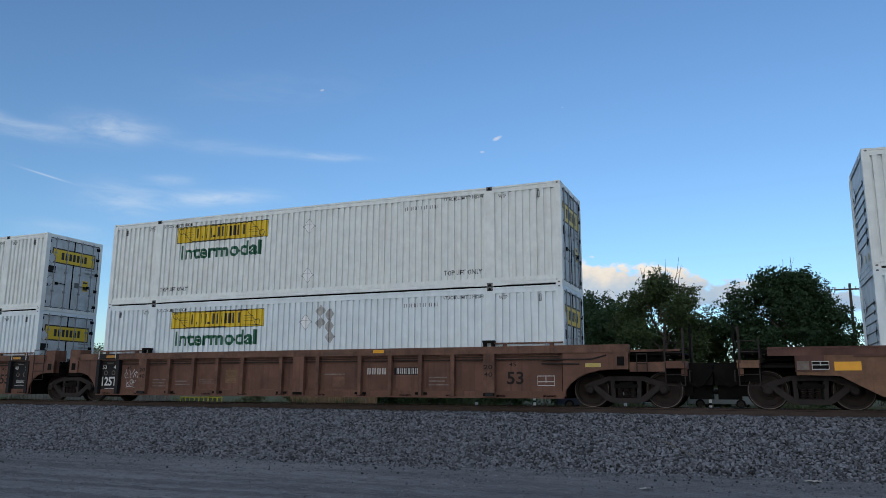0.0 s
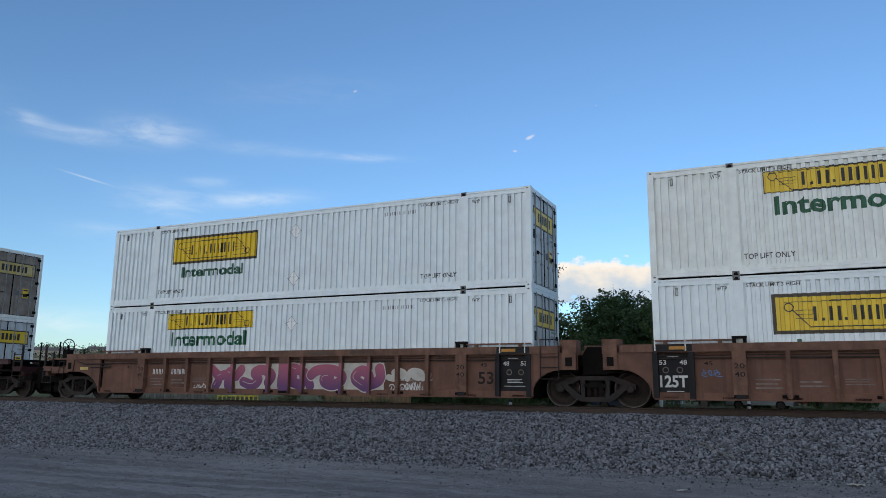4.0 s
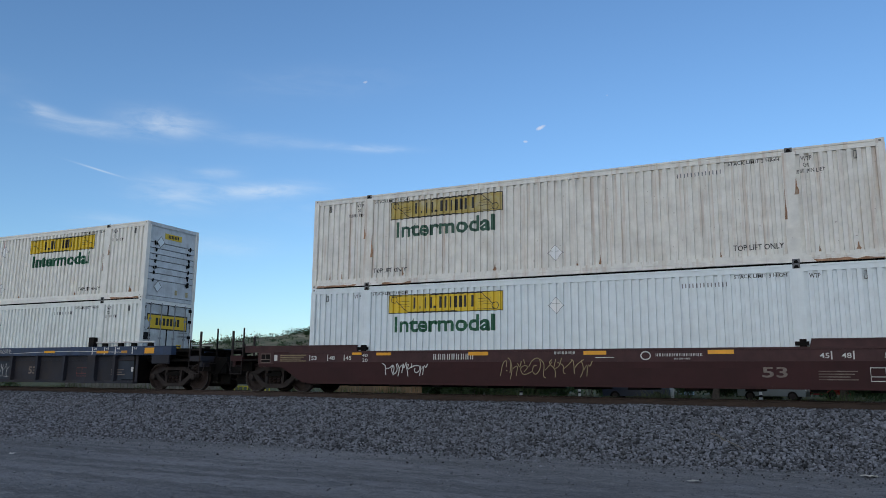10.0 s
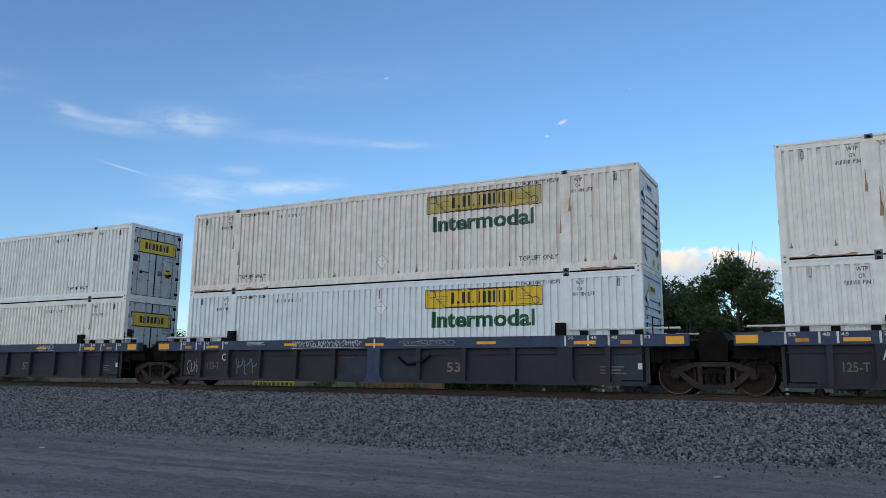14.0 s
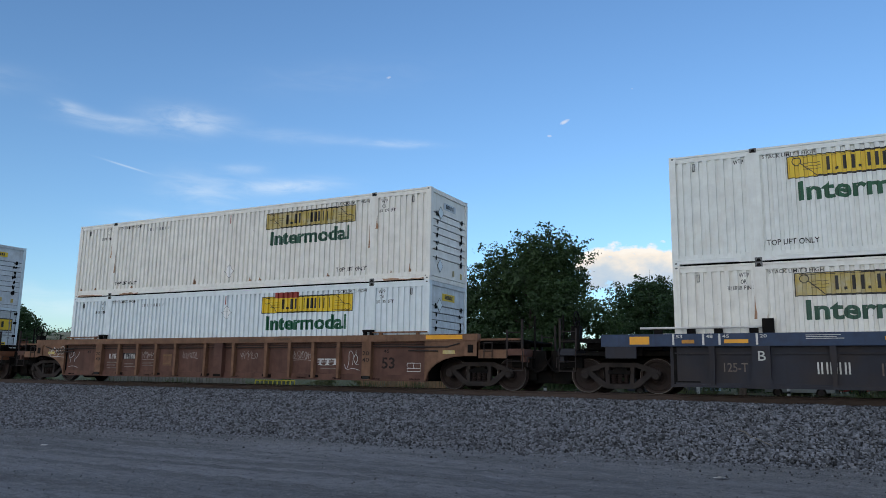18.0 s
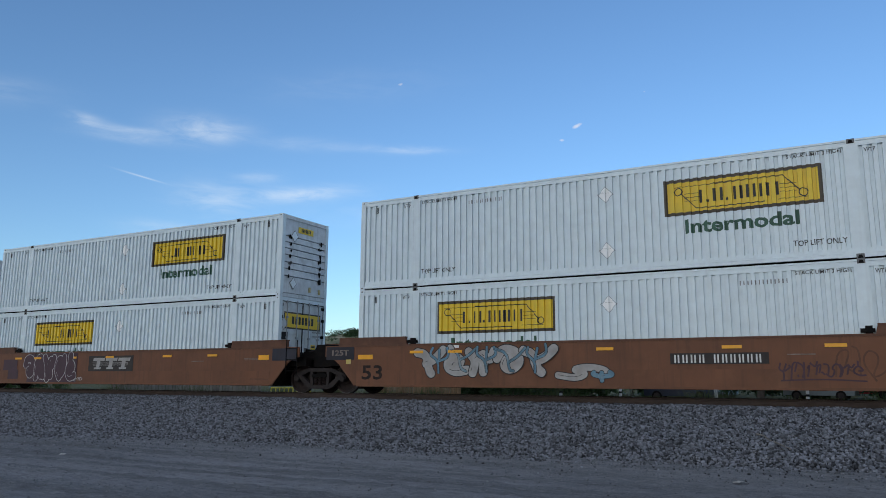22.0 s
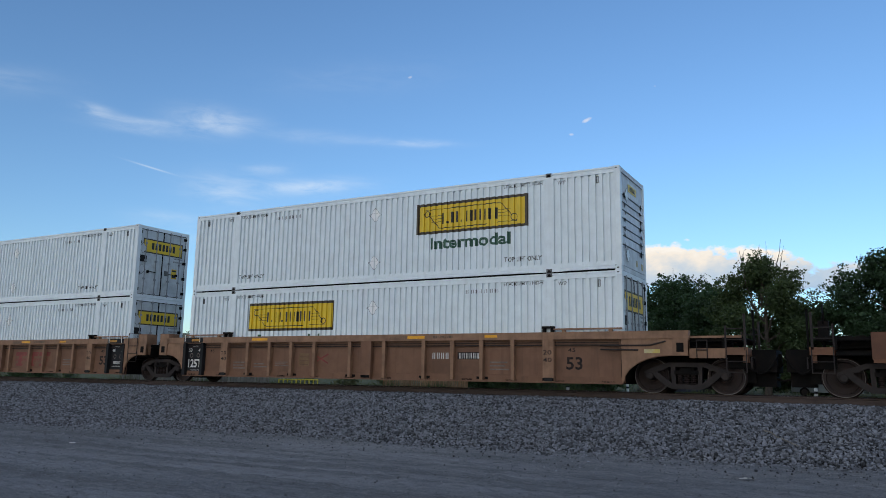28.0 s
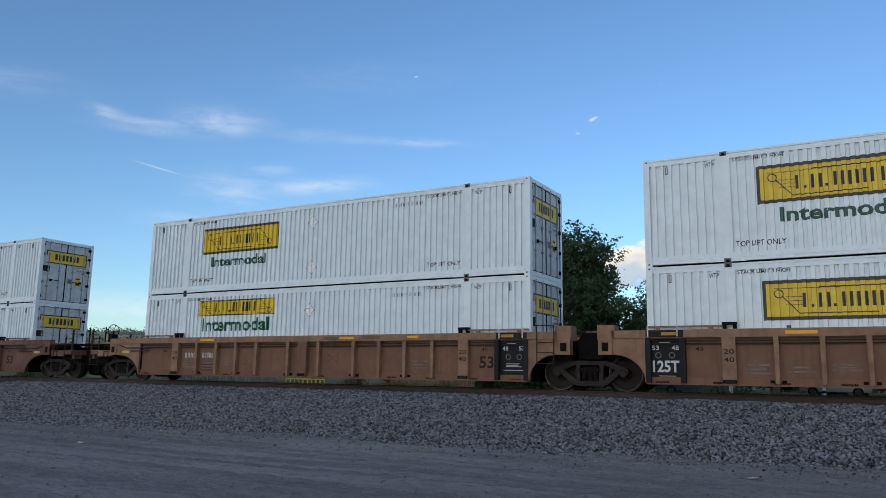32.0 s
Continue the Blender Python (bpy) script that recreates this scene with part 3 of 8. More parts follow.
def build_track():
    rail_shape = [(-0.075, -0.185), (0.075, -0.185), (0.075, -0.170), (0.012, -0.150), (0.010, -0.045), (0.036, -0.035), (0.036, -0.006), (0.026, 0.0), (-0.026, 0.0), (-0.036, -0.006), (-0.036, -0.035), (-0.010, -0.045), (-0.012, -0.150), (-0.075, -0.170)]
    track = thing("railway_track", "single railway track, rusty rails with worn bright tops", "railway", kind="structure")
    M["sleeper"] = material("weathered_timber", (0.085, 0.070, 0.060), 0.9, grain=0.25, bump=0.3)
    M["rail_head"] = material("worn_rail_head", (0.30, 0.26, 0.23), 0.35, 0.8, grain=0.1, bump=0.05)

    def rail(bm):
        a = [bm.verts.new((-420, y, z)) for y, z in rail_shape]
        b = [bm.verts.new((420, y, z)) for y, z in rail_shape]
        for i in range(len(a)):
            bm.faces.new((a[i], b[i], b[(i + 1) % len(a)], a[(i + 1) % len(a)]))
    for side in (-1, 1):
        part("rail", mesh("rail", rail, "rail"), track, (0, YC + side * 0.7535, 0))
        part("rail_head", mesh("rail_head", lambda bm: plate_flat(bm, -420, 420, -0.022, 0.022, 0.0015), "rail_head"), track, (0, YC + side * 0.7535, 0))

    def sleeper(bm):
        box(bm, -0.11, 0.11, -1.28, 1.28, -0.36, -0.19)

    def fixing(bm):
        box(bm, -0.09, 0.09, -0.17, 0.17, -0.192, -0.172)
        for sx in (-0.06, 0.06):
            box(bm, sx - 0.014, sx + 0.014, -0.135, -0.07, -0.175, -0.135)
            box(bm, sx - 0.014, sx + 0.014, 0.07, 0.135, -0.175, -0.135)

    def anchor(bm):
        box(bm, -0.02, 0.02, -0.095, -0.06, -0.205, -0.150)
    for i in range(80):
        x = -34 + i * 0.54
        part("sleeper", mesh("sleeper", sleeper, "sleeper", 0.008), track, (x, YC, 0))
        part("rail_fixing", mesh("rail_fixing", fixing, "rail"), track, (x, YC - 0.7535, 0))
        part("rail_anchor", mesh("rail_anchor", anchor, "rail"), track, (x + 0.14, YC - 0.7535, 0))


def plate_flat(bm, x0, x1, y0, y1, z):
    bm.faces.new([bm.verts.new(p) for p in ((x0, y0, z), (x1, y0, z), (x1, y1, z), (x0, y1, z))])


build_ground()
build_ballast()
build_track()


# ---- containers ----
CL, CW, CH = 16.154, 1.2955, 2.896      # length, half width, height
PITCH = 0.2045
PROFILE = [(0.0, 0.010), (0.104, 0.010), (0.112, 0.066), (0.1965, 0.066)]     # distance along, depth behind the rails
BREAKS = []
for _i in range(-1, 81):
    for _d, _h in PROFILE:
        BREAKS.append((0.02 + _i * PITCH + _d, _h))


def depth_at(x):
    for (a, ha), (b, hb) in zip(BREAKS, BREAKS[1:]):
        if a <= x <= b:
            return ha + (hb - ha) * (x - a) / (b - a)
    return 0.010


def drape(bm, lift=0.003):
    """Lay flat painted shapes on the corrugated near side, so that they follow its folds."""
    xs = [v.co.x for v in bm.verts]
    lo, hi = min(xs), max(xs)
    for b, _ in BREAKS:
        if lo < b < hi:
            bmesh.ops.bisect_plane(bm, geom=bm.verts[:] + bm.edges[:] + bm.faces[:], dist=1e-5, plane_co=(b, 0, 0), plane_no=(1, 0, 0))
    for v in bm.verts:
        v.co.y = -CW + depth_at(v.co.x) - lift


def painted(key, draw, mat, lift=0.003):
    k = ("painted", key, mat)
    if k not in MESH:
        bm = bmesh.new()
        draw(bm)
        drape(bm, lift)
        me = bpy.data.meshes.new(str(key))
        for f in bm.faces:
            if f.normal.y > 0:
                f.normal_flip()
        bm.to_mesh(me)
        bm.free()
        me.materials.append(M[mat])
        MESH[k] = me
    return MESH[k]


def side_sheet(bm, sign):
    z0, z1 = 0.16, 2.79
    pts = [(0.05, 0.010)] + [(x, h) for x, h in BREAKS if 0.06 < x < CL - 0.06] + [(CL - 0.05, 0.010)]
    low = [bm.verts.new((x, sign * (CW - h), z0)) for x, h in pts]
    high = [bm.verts.new((x, sign * (CW - h), z1)) for x, h in pts]
    for i in range(len(pts) - 1):
        bm.faces.new((low[i], low[i + 1], high[i + 1], high[i]))


def long_rail(bm, sign, prof):
    """A rolled section along one side: distance behind the side's face, height."""
    a = [bm.verts.new((0.17, sign * (CW - d), z)) for d, z in prof]
    b = [bm.verts.new((CL - 0.17, sign * (CW - d), z)) for d, z in prof]
    n = len(prof)
    for i in range(n):
        bm.faces.new((a[i], a[(i + 1) % n], b[(i + 1) % n], b[i]))


def top_rail(bm, sign):
    long_rail(bm, sign, [(0.002, 2.712), (0.002, 2.806), (0.022, 2.809), (0.022, 2.833), (0.0, 2.836), (0.0, 2.884), (0.09, 2.886), (0.09, 2.712)])


def bottom_rail(bm, sign):
    long_rail(bm, sign, [(0.0, 0.044), (0.0, 0.098), (0.014, 0.101), (0.014, 0.130), (0.004, 0.134), (0.018, 0.262), (0.095, 0.262), (0.095, 0.044)])


def corner_post(bm):
    box(bm, 0.0, 0.165, -0.012, 0.13, 0.12, CH - 0.115)


def lift_post(bm):
    # the wide upright under the inner lifting castings, with a raised cover strip
    box(bm, -0.15, 0.15, 0.0, 0.09, 0.10, CH - 0.12)
    box(bm, 0.05, 0.13, -0.006, 0.0, 0.27, CH - 0.20)
    box(bm, -0.13, -0.085, -0.006, 0.0, 0.27, CH - 0.20)
    prism(bm, [(-0.45, 0.03), (0.45, 0.03), (0.22, 0.245), (-0.22, 0.245)], -0.004, 0.01)


def casting(bm):
    box(bm, -0.09, 0.09, 0.0, 0.165, -0.118, 0.0)


def casting_hole(bm):
    c = [(0.034 * math.cos(a), -0.058 + 0.022 * math.sin(a)) for a in [6.28319 * i / 12 for i in range(12)]]
    bm.faces.new([bm.verts.new((x, -0.002, z)) for x, z in c])


def lift_casting(bm):
    prism(bm, [(-0.085, -0.115), (0.085, -0.115), (0.085, 0.0), (-0.085, 0.0)], -0.006, 0.16)


def lift_mouth(bm):
    prism(bm, [(-0.060, -0.105), (0.060, -0.105), (0.03, -0.03), (-0.03, -0.03)], -0.009, -0.005)


def roof(bm):
    n = 56
    rows = []
    for i in range(n + 1):
        x = 0.1 + (CL - 0.2) * i / n
        h = CH - 0.035 - (0.02 if i % 2 else 0.0)
        rows.append((bm.verts.new((x, -CW + 0.06, h)), bm.verts.new((x, CW - 0.06, h))))
    for a, b in zip(rows, rows[1:]):
        bm.faces.new((a[0], b[0], b[1], a[1]))


def underframe(bm):
    box(bm, 0.17, CL - 0.17, -CW + 0.08, CW - 0.08, 0.09, 0.15)
    for i in range(40):
        x = 0.4 + i * 0.394
        box(bm, x, x + 0.05, -CW + 0.08, CW - 0.08, 0.0, 0.09)


def end_frame(bm):
    """Sill or header of an end, at x = 0, looking along -x."""
    box(bm, 0.0, 0.12, -CW + 0.13, CW - 0.13, 0.0, 0.13)


def front_panel(bm):
    box(bm, 0.075, 0.10, -CW + 0.12, CW - 0.12, 0.13, CH - 0.13)


LOUVRES = (0.13, 0.73, 0.98, 1.21, 1.47, 1.70, 1.92, 2.14, CH - 0.14)


def front_board(bm, z0, z1):
    """One horizontal panel of a front wall, its lower lip standing out over a shadow gap."""
    h = z1 - z0 - 0.022
    y0, y1 = -CW + 0.13, CW - 0.13
    a = [bm.verts.new(p) for p in ((0.012, y0, z0 + 0.022), (0.012, y1, z0 + 0.022), (0.035, y1, z0 + h + 0.022), (0.035, y0, z0 + h + 0.022))]
    b = [bm.verts.new(p) for p in ((0.07, y0, z0 + 0.022), (0.07, y1, z0 + 0.022), (0.07, y1, z0 + h + 0.022), (0.07, y0, z0 + h + 0.022))]
    bm.faces.new(a)
    bm.faces.new(b[::-1])
    for i in range(4):
        bm.faces.new((a[i], b[i], b[(i + 1) % 4], a[(i + 1) % 4]))


def prism_x(bm, outline, x0, x1):
    a = [bm.verts.new((x0, y, z)) for y, z in outline]
    b = [bm.verts.new((x1, y, z)) for y, z in outline]
    bm.faces.new(a)
    bm.faces.new(b[::-1])
    for i in range(len(a)):
        bm.faces.new((a[i], b[i], b[(i + 1) % len(a)], a[(i + 1) % len(a)]))


def door_leaf(bm):
    box(bm, 0.03, 0.07, 0.012, CW - 0.13, 0.15, CH - 0.15)
    for z0, z1 in ((0.30, 0.72), (0.82, 1.30), (1.62, 2.12), (2.22, 2.62)):
        prism_x(bm, [(0.10, z0), (CW - 0.22, z0), (CW - 0.22, z1), (0.10, z1)], 0.018, 0.031)


def lock_rod(bm):
    rod(bm, (0, 0, 0.10), (0, 0, CH - 0.10), 0.019, 7)
    for z in (0.16, 0.75, 1.5, 2.2, 2.72):
        box(bm, -0.025, 0.03, -0.045, 0.045, z - 0.035, z + 0.035)


def rod_handle(bm):
    rod(bm, (-0.02, 0, 0), (-0.03, 0.42, 0.02), 0.014, 6)
    box(bm, -0.035, 0.0, 0.34, 0.44, -0.05, 0.05)


def hinge(bm):
    box(bm, -0.022, 0.04, -0.06, 0.09, -0.055, 0.055)


def door_seal(bm):
    box(bm, 0.014, 0.03, -0.022, 0.022, 0.15, CH - 0.15)


def vent(bm):
    for x0, x1, z0, z1 in ((-0.034, -0.026, -0.10, 0.09), (0.026, 0.034, -0.10, 0.09), (-0.026, 0.026, 0.082, 0.09), (-0.026, 0.026, -0.10, -0.088)):
        box(bm, x0, x1, -0.028, 0.02, z0, z1)


ICON = [(-0.19, 0), (0, 0.21), (0.19, 0), (0, -0.21)]


def logo(cont, style, x0, faded):
    """The yellow company panel, with plain bars in place of the name, and the word under it."""
    yellow = "yellow_faded" if faded else "yellow"
    if style == "old":
        z0, z1 = 2.02, 2.585
        panel = part("logo_panel", painted(("logo_old", x0), lambda bm: plate(bm, x0, x0 + 3.72, z0, z1, 0), yellow), cont, label="faded yellow panel" if faded else "yellow panel")
        part("logo_name", painted(("bars_old", x0), lambda bm: name_bars(bm, x0 + 0.78, x0 + 2.90, z0 + 0.13, z1 - 0.10), "ink", 0.006), panel)["kind"] = "stuff"
        part("logo_border", painted(("border_old", x0), lambda bm: border(bm, x0, x0 + 3.72, z0, z1, 0.022), "ink", 0.0045), panel)
        part("logo_line", painted(("line_old", x0), lambda bm: scroll(bm, x0, x0 + 3.72, z0, z1, 0.022), "ink", 0.005), panel)["kind"] = "stuff"
        part("lettering", painted(("word_old", x0), lambda bm: letters(bm, "Intermodal", x0 + 0.22, x0 + 3.48, 1.45, 1.93, 0), "green_dull" if faded else "green", 0.004), cont, label="bold green word")
    else:
        z0, z1 = 1.43, 2.40
        panel = part("logo_panel", painted(("logo_new", x0), lambda bm: plate(bm, x0 + 0.08, x0 + 3.68, z0 + 0.07, z1 - 0.07, 0), yellow), cont, label="yellow panel with a dark border")
        part("logo_border", painted(("border_new", x0), lambda bm: border(bm, x0, x0 + 3.76, z0, z1, 0.085), "frame_ink", 0.004), panel)
        part("logo_name", painted(("bars_new", x0), lambda bm: name_bars(bm, x0 + 0.80, x0 + 2.85, z0 + 0.30, z1 - 0.33), "ink", 0.006), panel)["kind"] = "stuff"
        part("logo_line", painted(("line_new", x0), lambda bm: scroll(bm, x0 + 0.15, x0 + 3.55, z0 + 0.12, z1 - 0.15, 0.026), "ink", 0.005), panel)["kind"] = "stuff"
        part("lettering", painted(("word_new", x0), lambda bm: letters(bm, "Intermodal", x0 + 0.50, x0 + 3.20, 0.94, 1.31, 0), "green_dull", 0.004), cont, label="dull green word")


def name_bars(bm, x0, x1, z0, z1):
    """Slim upright bars with the rhythm of the name's characters, and two dots."""
    slots = ((0.03, 0.09, 1), (0.13, 0.16, 0), (0.21, 0.33, 2), (0.36, 0.39, 0), (0.45, 0.56, 2), (0.60, 0.71, 2), (0.75, 0.86, 2), (0.90, 1.0, 1))
    w = x1 - x0
    for a, b, kind in slots:
        a, b = x0 + a * w, x0 + b * w
        if kind == 0:
            plate(bm, a, b, z0, z0 + (z1 - z0) * 0.2, 0)
        elif kind == 1:
            plate(bm, (a + b) / 2 - 0.016 * w, (a + b) / 2 + 0.016 * w, z0, z1, 0)
        else:
            plate(bm, a, a + 0.034 * w, z0, z1, 0)
            plate(bm, b - 0.034 * w, b, z0, z1, 0)


def scroll(bm, x0, x1, z0, z1, w):
    h = z1 - z0
    for s in (0, 1):
        f = (lambda x: x0 + x) if s == 0 else (lambda x: x1 - x)
        curl = [(f(0.22 + 0.10 * math.cos(a)), z0 + h * (0.74 if s == 0 else 0.26) + 0.10 * math.sin(a)) for a in [0.628 * i for i in range(10)]]
        stroke(bm, curl, w, 0, True)
        if s == 0:
            stroke(bm, [(f(0.30), z0 + h * 0.64), (f(0.66), z0 + h * 0.06), (f(2.3), z0 + h * 0.06)], w, 0)
            stroke(bm, [(f(0.12), z0 + h * 0.92), (f(1.4), z0 + h * 0.92), (f(2.55), z0 + h * 0.95)], w * 0.6, 0)
        else:
            stroke(bm, [(f(0.30), z0 + h * 0.36), (f(0.66), z0 + h * 0.94), (f(2.3), z0 + h * 0.94)], w, 0)
            stroke(bm, [(f(0.12), z0 + h * 0.10), (f(0.8), z0 + h * 0.10)], w * 0.6, 0)
        for j in range(3):
            stroke(bm, [(f(0.36), z0 + h * (0.35 + 0.14 * j)), (f(0.74), z0 + h * (0.35 + 0.14 * j))], w * 0.5, 0)


def border(bm, x0, x1, z0, z1, w):
    plate(bm, x0, x1, z0, z0 + w, 0)
    plate(bm, x0, x1, z1 - w, z1, 0)
    plate(bm, x0, x0 + w, z0 + w, z1 - w, 0)
    plate(bm, x1 - w, x1, z0 + w, z1 - w, 0)


def ends(cont, doors, body, end_mat, at_left, banner):
    """Doors or ribbed front wall on one end of a container."""
    m = pose(0, 0, 0, 0, 0, 0 if at_left else 180)
    x0 = 0 if at_left else CL
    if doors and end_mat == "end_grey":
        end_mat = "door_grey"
    turn = None if at_left else (0, 0, 180)

    def put(name, me, x, y, z, label="", parent=None):
        p = m @ Vector((x, y, z))
        return part(name, me, cont, (x0 + p.x, p.y, p.z), label, turn)
    put("end_sill", mesh("end_frame", end_frame, body if doors else end_mat, 0.006), 0, 0, 0)
    put("end_header", mesh("end_frame", end_frame, body if doors else end_mat, 0.006), 0, 0, CH - 0.14)
    if doors:
        for s in (-1, 1):
            key = "door_leaf" if s > 0 else "door_leaf_mirrored"
            leaf = put("door", mesh(key, lambda bm, s=s: mirrored(bm, door_leaf, s), end_mat, 0.006), 0, 0, 0, "grimy door" if end_mat == "end_dirty" else "pale grey door")
            for y in (0.33, 0.86):
                r = put("lock_rod", mesh("lock_rod", lock_rod, "rod_grey"), 0.0, s * y, 0)
                if y < 0.5:
                    put("door_handle", mesh(("rod_handle", s), lambda bm, s=s: mirrored(bm, rod_handle, s), "grime_and_shade"), 0.0, s * y, 1.05)
            for z in (0.32, 0.95, 1.6, 2.2, 2.62):
                put("hinge", mesh("hinge", hinge, "grime_and_shade"), 0.02, s * (CW - 0.16), z)
        put("door_seal", mesh("door_seal", door_seal, "grime_and_shade"), 0, 0, 0)
        # top and bottom strips: dark seal plus the shade of the door gap
        for z in (0.142, CH - 0.152):
            put("door_edge_seal", mesh("door_cross_seal", lambda bm: box(bm, 0.012, 0.03, -CW + 0.12, CW - 0.12, -0.012, 0.012), "grime_and_shade"), 0, 0, z)
        for z in (1.98, 1.12):
            put("placard_rim", mesh("door_placard_rim", lambda bm: prism_x(bm, [(a * 1.05, b * 1.05) for a, b in ICON], 0.0, 0.003), "fitting"), 0.012, 1.0, z)
            put("placard", mesh("door_placard", lambda bm: prism_x(bm, [(a * 0.95, b * 0.95) for a, b in ICON], 0.0, 0.003), end_mat), 0.008, 1.0, z)
        put("notice_plate", mesh("notice_plate", lambda bm: box(bm, 0, 0.004, -0.19, 0.19, -0.13, 0.13), "black_panel"), 0.008, 0.98, 1.56, "black notice plate")
        put("warning_sticker", mesh("warning_sticker", lambda bm: box(bm, 0, 0.004, -0.13, 0.13, -0.2, 0.2), "yellow"), 0.008, -0.62, 1.10, "yellow warning sticker")
        put("sticker_print", mesh("sticker_print", lambda bm: (box(bm, -0.002, 0.0, -0.1, 0.1, -0.16, -0.05), box(bm, -0.002, 0.0, -0.1, 0.1, 0.1, 0.16)), "ink"), 0.008, -0.62, 1.10)["kind"] = "stuff"
        put("data_plate", mesh("data_plate", lambda bm: box(bm, 0, 0.004, -0.1, 0.1, -0.1, 0.1), "fitting"), 0.008, -0.22, 1.08)
        put("number_mark", mesh("door_number", lambda bm: [box(bm, 0, 0.002, -0.24 + 0.04 * i, -0.216 + 0.04 * i, h, h + 0.06) for i in range(12) for h in (0.0, 0.14)], "faint_ink"), 0.010, -0.78, 1.58)["kind"] = "stuff"
        # side seals drawn wide, so their black also covers the shaded gap
        for s in (-1, 1):
            put("door_edge_seal", mesh("door_seal", door_seal, "grime_and_shade"), 0.0, s * (CW - 0.125), 0)
    else:
        # backing is coloured dark so that the panel gaps read as shade lines
        put("front_wall", mesh("front_panel", front_panel, "fitting"), 0, 0, 0, "backing wall darkened as shade in the panel gaps")
        for z0, z1 in zip(LOUVRES, LOUVRES[1:]):
            put("front_panel", mesh(("front_board", z0), lambda bm: front_board(bm, z0, z1), end_mat), 0.0, 0, 0)
    if banner:
        z0, z1, w = ((1.86, 2.34, 0.95) if doors else (2.34, 2.56, 0.42))
        pm = mesh(("banner", doors), lambda bm: prism_x(bm, [(-w, z0), (w, z0), (w, z1), (-w, z1)], 0.0, 0.004), banner)
        if doors:
            put("banner_border", mesh("banner_border", lambda bm: prism_x(bm, [(-w - 0.05, z0 - 0.05), (w + 0.05, z0 - 0.05), (w + 0.05, z1 + 0.05), (-w - 0.05, z1 + 0.05)], 0.0, 0.003), "frame_ink"), 0.0155, 0, 0)
        bn = put("end_banner", pm, 0.012 if doors else 0.008, 0, 0, "yellow panel")

        def text(bm):
            for i in range(7):
                y = -w * 0.62 + i * w * 0.185
                prism_x(bm, [(y, z0 + 0.12 * (z1 - z0) * 2), (y + w * 0.12, z0 + 0.12 * (z1 - z0) * 2), (y + w * 0.12, z1 - 0.2 * (z1 - z0)), (y, z1 - 0.2 * (z1 - z0))], 0.0, 0.003)
        put("banner_writing", mesh(("banner_bars", doors), text, "ink"), 0.008 if doors else 0.004, 0, 0)["kind"] = "stuff"
    if not doors:
        for y, z in ((0.62, 2.18), (0.62, 0.50), (-0.3, 0.36), (-0.85, 0.33)):
            big = y > 0.5
            if big:
                put("placard_rim", mesh("placard_rim", lambda bm: prism_x(bm, [(a * 1.04, b * 1.04) for a, b in ICON], 0.0, 0.003), "fitting"), -0.001, y, z)
            put("placard", mesh(("placard_end", big), lambda bm, big=big: prism_x(bm, [(a * 0.9, b * 0.9) for a, b in ICON] if big else [(-0.06, -0.09), (0.06, -0.09), (0.06, 0.09), (-0.06, 0.09)], 0.0, 0.004), "white_clean" if big else "yellow_faded"), -0.005, y, z)
        for k, (y, z0, z1, w) in enumerate(((0.82, 0.62, 2.2, 0.07), (-0.84, 0.62, 2.2, 0.09))):
            put("soot_streak", mesh(("soot", k), lambda bm: soot(bm, y, z0, z1, w, k), "grime_and_shade"), 0.0, 0, 0, "black grease blots")["kind"] = "stuff"


def soot(bm, y, z0, z1, w, seed):
    """Ragged blots of grease where the panels meet their frame."""
    rg = random.Random(seed)
    for z in LOUVRES[1:-1]:
        if not z0 - 0.1 < z < z1 + 0.1:
            continue
        for k in range(3):
            cy, cz, r = y + rg.uniform(-w, w) * 0.8, z + rg.uniform(-0.07, 0.05), w * rg.uniform(0.35, 0.85)
            bm.faces.new([bm.verts.new((0.007 - 0.001 * k, cy + r * rg.uniform(0.5, 1.1) * math.cos(0.785 * i), cz + r * rg.uniform(0.7, 1.7) * math.sin(0.785 * i))) for i in range(8)])


def mirrored(bm, draw, s):
    draw(bm)
    if s < 0:
        for v in bm.verts:
            v.co.y = -v.co.y
        bmesh.ops.reverse_faces(bm, faces=bm.faces[:])


def icon_lines(bm, x, z, r):
    stroke(bm, [(x - r, z), (x, z + r), (x + r, z), (x, z - r)], 0.012, 0, True)
    stroke(bm, [(x - r * 0.5, z + 0.05), (x + r * 0.5, z + 0.05)], 0.006, 0)


